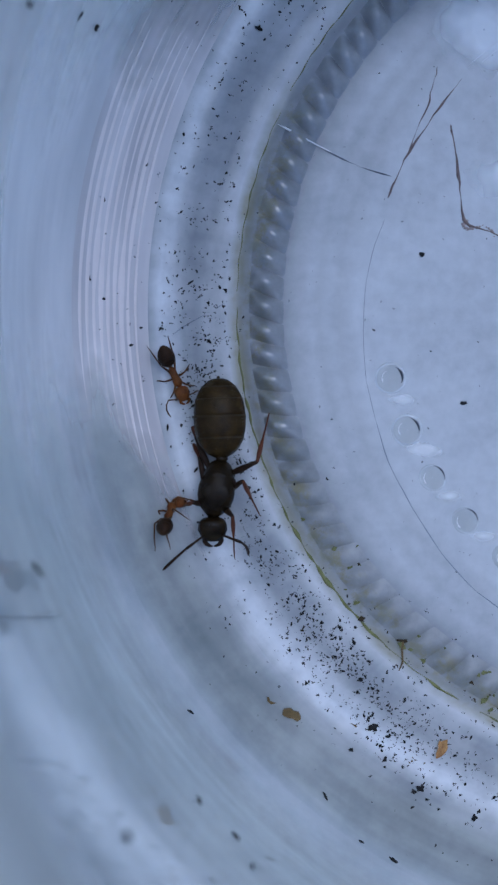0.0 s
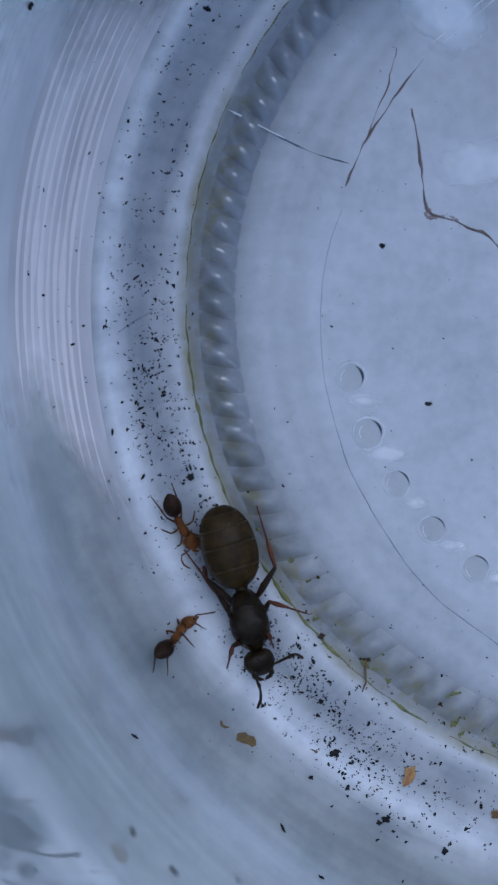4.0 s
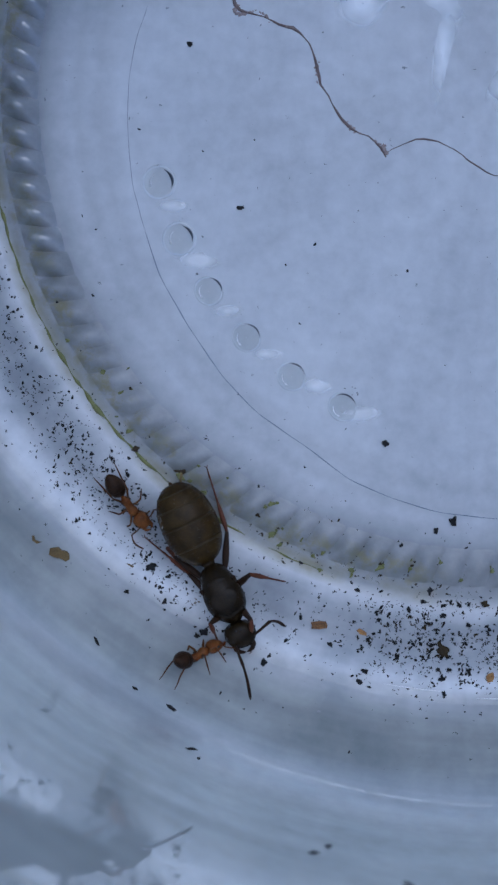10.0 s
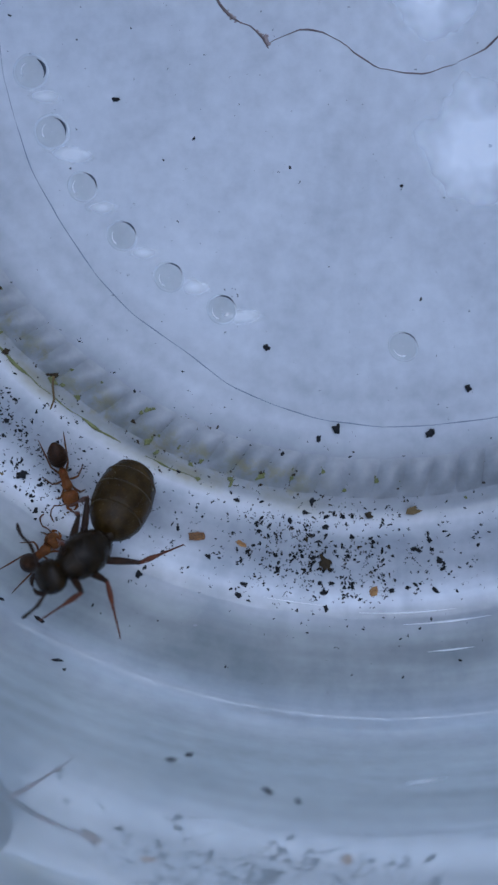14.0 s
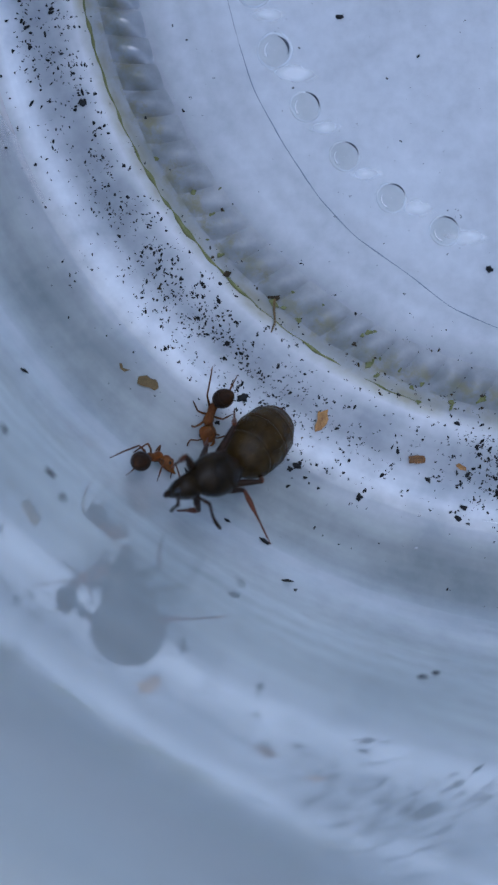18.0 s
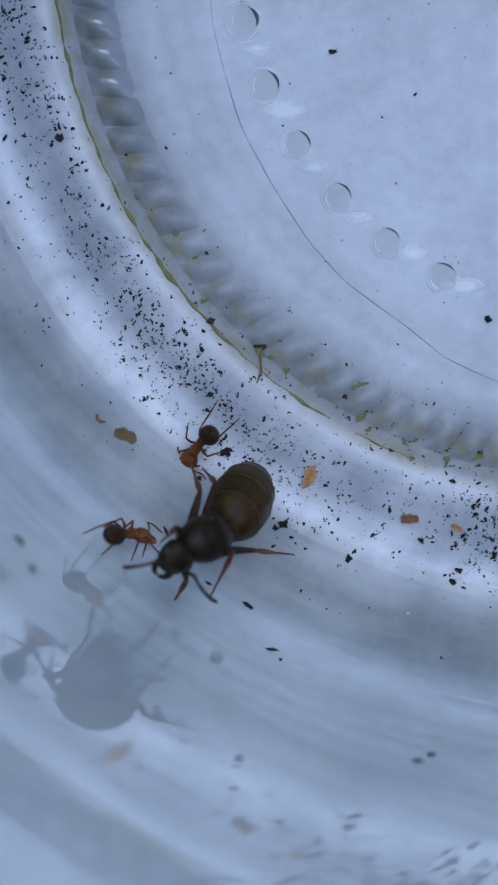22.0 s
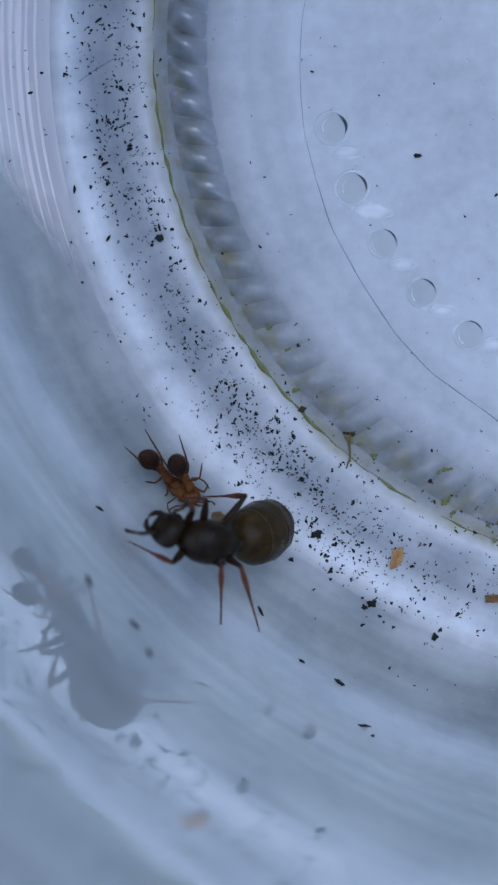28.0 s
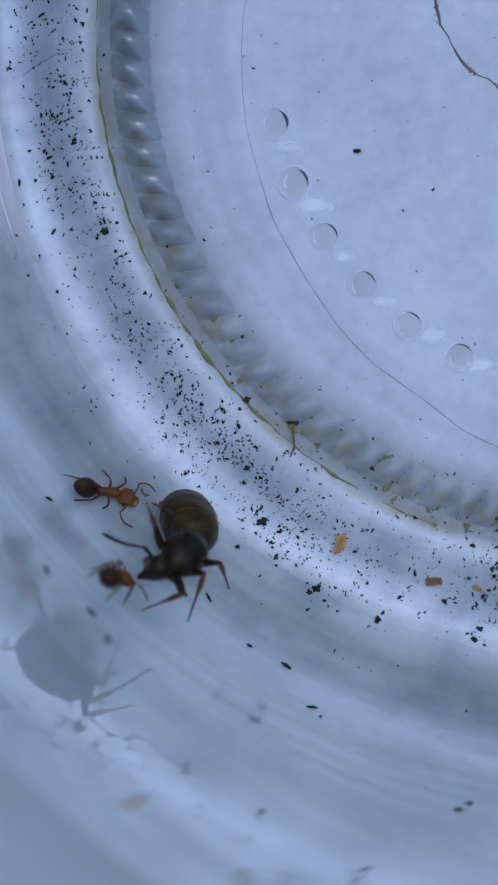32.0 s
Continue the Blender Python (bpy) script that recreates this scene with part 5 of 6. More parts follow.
        (7.00, 0, 0, -159),
        (8.00, 0, 3, -157),
        (9.00, 0, 2, -169),
        (10.00, 0, 3, -161),
        (11.00, 0, 3, -168),
        (12.00, 0, 1, -173),
        (13.00, 0, 0, -176),
        (13.50, 0, 0, -176),
        (14.00, 0, -46, -124),
        (14.25, 67, -15, -158),
        (14.50, 116, 26, -148),
        (14.75, 60, -6, -166),
        (15.00, 0, -38, -147),
        (16.25, 32, -33, -110),
        (17.50, 63, -45, -74),
        (17.75, 90, -21, -122),
        (18.00, 93, 12, -154),
        (18.50, 71, -34, -142),
        (19.00, 0, -62, -79),
        (20.00, 0, -50, -49),
        (21.00, 0, -59, -39),
        (21.50, 6, -45, -78),
        (22.00, 0, -31, -108),
        (23.00, 0, -67, -80),
        (24.00, 0, -38, -62),
        (24.17, 55, -31, -109),
        (24.33, 88, 0, -133),
        (24.50, 113, 39, -138),
        (26.50, 114, 23, -136),
        (26.75, 79, -29, -124),
        (27.00, 0, -49, -58),
        (28.00, 0, -37, -61),
        (28.33, 55, -29, -107),
        (28.67, 89, 3, -130),
        (29.00, 116, 42, -133),
        (29.25, 62, -1, -136),
        (29.50, 0, -28, -100),
        (30.00, 0, -28, -100),
        (30.33, 40, -19, -85),
        (30.67, 81, -22, -68),
        (31.00, 122, -35, -56),
        (32.00, 122, -35, -56),
    ],
    "RMt": [
        (0.00, 0, 39, 13),
        (1.00, 0, 44, -1),
        (2.00, 0, 11, 2),
        (3.00, 0, -2, 3),
        (6.00, 0, 42, -3),
        (7.00, 0, 48, 7),
        (8.00, 0, 48, -3),
        (9.00, 0, -2, 1),
        (10.00, 0, -3, 6),
        (11.00, 0, 21, 20),
        (12.00, 0, 35, 14),
        (13.00, 0, 21, 21),
        (13.50, 0, 21, 21),
        (13.67, 14, 32, -17),
        (13.83, 18, 48, -59),
        (14.00, 0, 61, -118),
        (14.25, 5, 17, -71),
        (14.50, -24, -17, -26),
        (14.75, -58, 34, -2),
        (15.00, -173, 82, -83),
        (16.25, -29, 58, 31),
        (17.50, -5, 24, 18),
        (18.00, -8, -14, -16),
        (18.50, 7, 4, -74),
        (19.00, 0, 26, -134),
        (20.00, 0, 13, -144),
        (21.00, 0, 1, -153),
        (21.50, -11, 24, -112),
        (22.00, 0, 48, -61),
        (23.00, 0, 25, -127),
        (24.00, 0, 43, -151),
        (24.17, 19, 19, -96),
        (24.33, 12, -8, -52),
        (24.50, -14, -21, 0),
        (26.50, -10, -15, -14),
        (26.67, 9, -4, -61),
        (26.83, 14, 18, -105),
        (27.00, 0, 36, -156),
        (28.00, 0, 45, -157),
        (28.33, 20, 21, -100),
        (28.67, 13, -7, -56),
        (29.00, -13, -20, -4),
        (29.25, 1, 7, -35),
        (29.50, 0, 38, -64),
        (30.00, 0, 38, -64),
        (31.00, -13, 25, -16),
        (32.00, -13, 25, -16),
    ],
    "RHf": [
        (0.00, 0, 0, -148),
        (1.00, 0, 1, -155),
        (2.00, 0, -30, -147),
        (3.00, 0, -18, -145),
        (6.00, 0, 0, -147),
        (7.00, 0, -5, -146),
        (8.00, 0, 1, -148),
        (9.00, 0, 1, -162),
        (10.00, 0, 1, -153),
        (11.00, 0, -3, -165),
        (12.00, 0, 1, -175),
        (13.00, 0, -38, -167),
        (13.50, 0, -38, -167),
        (14.00, 0, -29, -123),
        (14.25, 53, -21, -143),
        (14.50, 99, -3, -149),
        (14.75, 53, -21, -160),
        (15.00, 0, -41, -153),
        (16.25, 49, -22, -155),
        (17.50, 94, -8, -142),
        (17.75, 52, -28, -138),
        (18.00, 0, -40, -117),
        (19.00, 0, -34, -117),
        (20.00, 0, -19, -102),
        (21.00, 0, -15, -99),
        (22.00, 0, -32, -108),
        (23.00, 0, -40, -114),
        (24.00, 0, -17, -103),
        (24.25, 49, -15, -120),
        (24.50, 95, -2, -130),
        (26.50, 95, 14, -128),
        (26.75, 57, -21, -116),
        (27.00, 0, -37, -78),
        (28.00, 0, -23, -116),
        (29.00, 0, -29, -128),
        (29.50, 0, -34, -104),
        (30.00, 0, -34, -104),
        (30.50, 52, -21, -123),
        (31.00, 96, 0, -125),
        (32.00, 98, -15, -139),
    ],
    "RHt": [
        (0.00, 0, 52, -4),
        (1.00, 0, 63, -13),
        (2.00, 0, 79, -35),
        (3.00, 0, 73, -49),
        (6.00, 0, 60, -3),
        (7.00, 0, 75, 9),
        (8.00, 0, 65, -3),
        (9.00, 0, 51, 1),
        (10.00, 0, 53, -5),
        (11.00, 0, 60, 46),
        (12.00, 0, 64, 39),
        (13.00, 0, 81, 103),
        (13.50, 0, 81, 103),
        (13.67, 19, 77, 170),
        (13.83, 13, 71, -147),
        (14.00, 0, 68, -111),
        (14.25, 22, 31, -55),
        (14.50, 6, -6, -20),
        (14.75, -8, 30, 6),
        (15.00, 0, 67, 41),
        (16.25, -17, 23, 3),
        (17.50, -5, -21, -22),
        (17.75, 6, 12, -48),
        (18.00, 0, 47, -76),
        (19.00, 0, 60, -97),
        (20.00, 0, 53, -84),
        (21.00, 0, 54, -92),
        (22.00, 0, 48, -80),
        (23.00, 0, 44, -77),
        (24.00, 0, 57, -89),
        (24.25, 10, 17, -55),
        (24.50, -4, -21, -27),
        (26.50, -6, -9, -18),
        (26.75, 4, 14, -50),
        (27.00, 0, 39, -84),
        (27.50, 8, 53, -117),
        (28.00, 0, 67, -162),
        (29.00, 0, 64, -152),
        (29.50, 0, 58, -104),
        (30.00, 0, 58, -104),
        (30.50, 12, 12, -70),
        (31.00, -4, -32, -40),
        (32.00, -2, -23, -44),
    ],
    "ALf": [
        (0.00, 2.36, 0.58, -0.02, 0, -34, 82),
        (1.00, 2.47, 0.37, -0.08, 0, -26, 113),
        (2.00, 2.44, 0.45, -0.04, 0, -23, 104),
        (3.00, 2.44, 0.45, -0.06, 0, -20, 105),
        (6.00, 2.42, 0.49, -0.08, 0, 5, 101),
        (7.00, 2.51, 0.27, -0.04, 0, 5, 92),
        (8.00, 2.45, 0.44, -0.04, 0, 3, 97),
        (9.00, 2.44, 0.44, -0.08, 0, -21, 116),
        (10.00, 2.50, 0.30, 0.02, 0, -20, 108),
        (11.00, 2.49, 0.32, 0.07, 0, -19, 84),
        (12.00, 2.49, 0.33, -0.04, 0, 5, 98),
        (13.00, 2.52, 0.23, -0.02, 0, -28, 90),
        (13.50, 2.52, 0.23, -0.02, 0, -28, 90),
        (13.75, 2.33, 0.25, -0.40, 3, -20, 51),
        (14.00, 2.15, 0.27, -0.77, 0, -13, 14),
        (14.25, 2.20, 0.41, -0.63, 7, -26, 48),
        (14.50, 2.25, 0.54, -0.49, 5, -41, 85),
        (15.00, 2.25, 0.18, -0.70, 0, -38, 56),
        (17.50, 1.53, 0.55, -0.89, 71, -49, 47),
        (18.00, 1.17, 0.49, -0.86, 0, -58, 67),
        (19.00, 1.90, 0.45, -0.85, 0, -52, 38),
        (20.00, 1.85, 0.67, -0.72, 0, -38, 34),
        (21.00, 1.92, 0.74, -0.60, 0, -12, 14),
        (22.00, 1.66, 0.85, -0.59, 0, -53, 32),
        (23.00, 2.19, 0.26, -0.74, 0, -38, 31),
        (24.00, 2.27, 0.41, -0.58, 0, -19, 4),
        (24.25, 2.16, 0.49, -0.63, 14, -33, 28),
        (24.50, 2.05, 0.58, -0.68, 22, -52, 53),
        (26.50, 2.07, 0.72, -0.50, 51, -43, 22),
        (27.00, 1.72, 0.85, -0.56, 0, -68, 83),
        (27.50, 2.09, 0.34, -0.47, 11, -46, 36),
        (28.00, 2.46, -0.17, -0.38, 0, -24, 5),
        (28.50, 2.40, 0.12, -0.42, 5, -46, 30),
        (29.00, 2.34, 0.41, -0.47, -9, -67, 70),
        (29.50, 1.29, 0.74, -0.71, 0, -42, 30),
        (30.00, 1.29, 0.74, -0.71, 0, -42, 30),
        (30.33, 1.14, 0.40, -0.73, 29, -25, 60),
        (30.67, 0.98, 0.07, -0.74, 60, -24, 93),
        (31.00, 0.83, -0.27, -0.76, 90, -38, 124),
        (31.50, 1.26, -0.44, -0.79, 44, -23, 115),
        (32.00, 1.69, -0.61, -0.83, 0, -17, 98),
    ],
    "ALt": [
        (0.00, 0, 65, -119),
        (1.00, 0, 60, -127),
        (2.00, 0, 65, -112),
        (3.00, 0, 65, -110),
        (6.00, 0, 62, -51),
        (7.00, 0, 60, -57),
        (8.00, 0, 60, -49),
        (9.00, 0, 60, -111),
        (10.00, 0, 58, -111),
        (11.00, 0, 65, -87),
        (12.00, 0, 56, -56),
        (13.00, 0, 66, -112),
        (13.50, 0, 66, -112),
        (13.75, -2, 64, -153),
        (14.00, 0, 62, 169),
        (14.17, 51, 60, 160),
        (14.33, 101, 61, 150),
        (14.50, 156, 66, 146),
        (14.67, 94, 64, 131),
        (14.83, 43, 57, 127),
        (15.00, 0, 51, 134),
        (15.83, 43, 60, 129),
        (16.67, 102, 69, 141),
        (17.50, 174, 67, 167),
        (17.75, 51, 59, 92),
        (18.00, 0, 27, 98),
        (19.00, 0, 6, 135),
        (20.00, 0, 15, 141),
        (21.00, 0, 46, 158),
        (21.50, -7, 19, 129),
        (22.00, 0, -8, 105),
        (23.00, 0, 9, 137),
        (24.00, 0, 44, 175),
        (24.17, 45, 25, 166),
        (24.33, 88, 17, 147),
        (24.50, 131, 24, 127),
        (26.50, 153, 29, 173),
        (26.75, 74, 40, 149),
        (27.00, 0, 24, 131),
        (28.00, 0, 51, -177),
        (28.33, 53, 27, -174),
        (28.67, 99, 9, 169),
        (29.00, 146, 9, 144),
        (29.17, 97, 19, 132),
        (29.33, 47, 15, 116),
        (29.50, 0, 2, 108),
        (30.00, 0, 2, 108),
        (30.50, 41, 48, 91),
        (31.00, 179, 71, -173),
        (31.50, 28, 68, 62),
        (32.00, 0, 32, 64),
    ],
    "ARf": [
        (0.00, 2.51, -0.24, -0.02, 0, -30, -46),
        (1.00, 2.43, -0.47, -0.08, 0, -42, -6),
        (2.00, 2.47, -0.39, -0.04, 0, -33, -19),
        (3.00, 2.47, -0.39, -0.06, 0, -73, 2),
        (6.00, 2.48, -0.35, -0.08, 0, -22, 15),
        (7.00, 2.38, -0.56, -0.04, 0, -32, -18),
        (8.00, 2.46, -0.40, -0.04, 0, -9, 14),
        (9.00, 2.46, -0.40, -0.08, 0, -54, -2),
        (10.00, 2.40, -0.53, 0.02, 0, -44, 0),
        (11.00, 2.41, -0.51, 0.07, 0, -49, -19),
        (12.00, 2.41, -0.51, -0.04, 0, -51, 27),
        (13.00, 2.36, -0.59, -0.02, 0, -63, 4),
        (13.50, 2.36, -0.59, -0.02, 0, -63, 4),
        (13.75, 2.15, -0.57, -0.40, 12, -43, -52),
        (14.00, 1.94, -0.55, -0.77, 0, -24, -91),
        (14.25, 2.16, -0.43, -0.63, -2, -37, -56),
        (14.50, 2.37, -0.30, -0.49, -14, -46, -13),
        (15.00, 1.98, -0.61, -0.70, 0, -29, -13),
        (17.50, 2.03, -0.12, -0.89, -28, 5, 35),
        (18.00, 1.99, 0.33, -0.86, 0, -29, 24),
        (18.50, 1.98, -0.03, -0.85, -4, -37, -16),
        (19.00, 1.97, -0.39, -0.85, 0, -45, -61),
        (20.00, 2.26, -0.07, -0.72, 0, -41, -76),
        (20.50, 2.30, -0.02, -0.66, -6, -5, -56),
        (21.00, 2.35, 0.03, -0.60, 0, 31, -37),
        (22.00, 2.31, 0.31, -0.59, 0, -10, -1),
        (22.50, 2.15, -0.13, -0.67, 1, -8, -46),
        (23.00, 1.99, -0.56, -0.74, 0, -5, -90),
        (24.00, 2.25, -0.43, -0.58, 0, -20, -53),
        (24.50, 2.26, -0.24, -0.68, 18, -23, -22),
        (26.50, 2.41, -0.05, -0.50, 26, -35, -14),
        (27.00, 2.33, 0.28, -0.56, 0, -23, -64),
        (28.00, 1.97, -0.85, -0.38, -34, -62, -26),
        (29.00, 2.33, -0.43, -0.47, 0, -26, -25),
        (29.50, 2.09, 0.48, -0.71, 0, 3, 1),
        (30.00, 2.09, 0.48, -0.71, 0, 3, 1),
        (30.50, 1.56, 0.52, -0.73, -4, -3, 48),
        (31.00, 1.04, 0.55, -0.76, -11, -5, 95),
        (31.33, 1.00, 0.28, -0.78, -13, -13, 46),
        (31.67, 0.96, 0.00, -0.81, -8, -19, -4),
        (32.00, 0.92, -0.27, -0.83, 0, -20, -57),
    ],
    "ARt": [
        (0.00, 0, 50, 12),
        (1.00, 0, 57, -22),
        (2.00, 0, 51, -5),
        (2.33, 5, 53, -51),
        (2.67, 5, 57, -101),
        (3.00, 0, 59, -155),
        (4.50, -11, 69, -123),
        (6.00, 0, 80, -71),
        (7.00, 0, 54, -29),
        (8.00, 0, 28, -22),
        (9.00, 0, 58, -23),
        (10.00, 0, 57, -25),
        (11.00, 0, 62, -30),
        (12.00, 0, 38, -72),
        (13.00, 0, 22, -124),
        (13.50, 0, 22, -124),
        (14.00, 0, 52, -64),
        (14.25, -60, 81, -79),
        (14.50, 159, 64, -177),
        (14.67, 94, 52, 172),
        (14.83, 45, 40, -178),
        (15.00, 0, 38, -161),
        (15.83, 47, 36, -174),
        (16.67, 96, 43, 174),
        (17.50, 152, 54, 175),
        (17.67, 88, 48, 151),
        (17.83, 41, 31, 147),
        (18.00, 0, 18, 156),
        (18.33, -10, 25, -162),
        (18.67, -11, 37, -117),
        (19.00, 0, 46, -65),
        (20.00, 0, 47, -54),
        (21.00, 0, 67, -56),
        (21.50, -4, 63, -115),
        (22.00, 0, 60, -168),
        (22.50, 12, 46, -97),
        (23.00, 0, 33, -44),
        (24.00, 0, 46, -97),
        (24.25, -63, 45, -102),
        (24.50, -123, 41, -103),
        (26.50, -143, 18, -141),
        (26.75, -104, 52, -148),
        (27.00, 0, 71, -81),
        (27.50, -100, 47, -147),
        (28.00, -136, 8, -140),
        (28.50, -114, 53, -131),
        (29.00, 0, 68, -27),
        (29.17, -19, 59, -94),
        (29.33, -14, 47, -140),
        (29.50, 0, 40, -180),
        (30.00, 0, 40, -180),
        (30.33, 53, 36, -180),
        (30.67, 104, 34, 177),
        (31.00, 155, 35, 173),
        (31.50, -176, 84, 172),
        (32.00, 0, 47, -39),
    ],
    "wa": [
        (0.00, -28.19, -3.80, 0.62, -2, 12, -64),
        (1.00, -26.84, -6.65, 0.53, -3, 24, -67),
        (2.00, -26.61, -7.57, 0.54, -3, 18, -65),
        (3.00, -25.94, -9.65, 0.54, -3, 20, -65),
        (6.00, -22.90, -13.86, 0.53, -5, 23, -57),
        (7.00, -21.33, -15.76, 0.52, -5, 22, -57),
        (8.00, -20.38, -17.00, 0.52, -4, 27, -59),
        (9.00, -19.45, -18.09, 0.53, -4, 23, -61),
        (10.00, -18.45, -19.70, 0.54, -5, 21, -58),
        (11.00, -16.62, -21.37, 0.53, -5, 24, -53),
        (12.00, -14.80, -22.88, 0.53, -5, 25, -57),
        (13.00, -14.97, -23.17, 0.53, -5, 25, -62),
        (13.50, -14.97, -23.17, 0.53, -5, 25, -62),
        (14.00, -15.39, -23.00, 0.69, -5, 20, -75),
        (14.50, -16.40, -23.15, 0.69, -6, 20, -86),
        (15.00, -16.48, -23.09, 0.72, -6, 17, -88),
        (16.25, -17.35, -22.44, 0.71, 0, 19, -126),
        (17.50, -18.22, -21.79, 0.69, 3, 24, -165),
        (18.00, -19.03, -23.49, 1.06, -1, 14, -110),
        (19.00, -19.11, -22.98, 0.97, -1, 16, -113),
        (20.00, -18.88, -23.27, 1.00, 1, 20, -107),
        (21.00, -19.06, -23.47, 1.07, 1, 22, -110),
        (22.00, -18.74, -22.42, 0.80, 1, 29, -130),
        (23.00, -18.86, -23.50, 1.04, -1, 23, -108),
        (24.00, -19.47, -23.23, 1.08, -1, 26, -121),
        (24.50, -19.90, -23.95, 1.23, -1, 18, -117),
        (26.50, -22.56, -19.00, 0.87, -4, 27, -61),
        (27.00, -24.39, -20.80, 1.35, -5, 28, -63),
        (28.00, -24.49, -19.79, 1.31, -4, 19, -52),
        (29.00, -24.65, -19.11, 1.23, -3, 25, -95),
        (30.00, -24.07, -19.62, 1.23, -2, 18, -76),
        (31.00, -24.35, -21.13, 1.41, -1, 25, -54),
        (32.00, -24.71, -21.05, 1.49, -3, 27, -8),
    ],
    "wag": [
        (0.00, 0, 29, -5),
        (1.00, 0, 13, -1),
        (2.00, 0, 24, -11),
        (3.00, 0, 18, -10),
        (6.00, 0, 12, 0),
        (7.00, 0, -1, 8),
        (8.00, 0, 6, -7),
        (9.00, 0, 7, -8),
        (10.00, 0, 8, -1),
        (11.00, 0, 13, -13),
        (12.00, 0, 1, -17),
        (13.00, 0, -2, -8),
        (13.50, 0, -2, -8),
        (14.00, 0, 12, -2),
        (14.50, 0, 7, -1),
        (15.00, 0, 13, -5),
        (17.50, 0, 30, -5),
        (18.00, 0, 36, -33),
        (19.00, 0, 51, -48),
        (20.00, 0, 38, -20),
        (21.00, 0, 44, -22),
        (22.00, 0, 43, -9),
        (23.00, 0, 51, -47),
        (24.00, 0, 39, -13),
        (24.50, 0, 24, -22),
        (26.50, 0, 48, 21),
        (27.00, 0, 24, -6),
        (28.00, 0, 38, 9),
        (29.00, 0, 38, -1),
        (30.00, 0, 29, 0),
        (31.00, 0, 30, 16),
        (32.00, 0, 23, -11),
    ],
    "wah": [
        (0.00, 0, -17, -8),
        (1.00, 0, -15, 3),
        (2.00, 0, -13, 2),
        (3.00, 0, -10, 9),
        (6.00, 0, -33, 15),
        (7.00, 0, -21, 2),
        (8.00, 0, -39, 17),
        (9.00, 0, -12, 14),
        (10.00, 0, -32, 14),
        (11.00, 0, -37, -1),
        (12.00, 0, -39, 16),
        (13.00, 0, -31, 3),
        (13.50, 0, -31, 3),
        (14.00, 0, -14, -7),
        (14.50, 0, -39, 4),
        (15.00, 0, -29, -4),
        (17.50, 0, -19, 21),
        (18.00, 0, -9, 26),
        (19.00, 0, 9, 18),
        (20.00, 0, 5, 12),
        (21.00, 0, -4, 29),
        (22.00, 0, 3, 15),
        (23.00, 0, -19, 15),
        (24.00, 0, -25, 11),
        (24.50, 0, -27, 11),
        (26.50, 0, -29, -28),
        (27.00, 0, -43, -7),
        (28.00, 0, -29, 6),
        (29.00, 0, -8, 10),
        (30.00, 0, -31, 9),
        (31.00, 0, 7, -16),
        (32.00, 0, -25, -31),
    ],
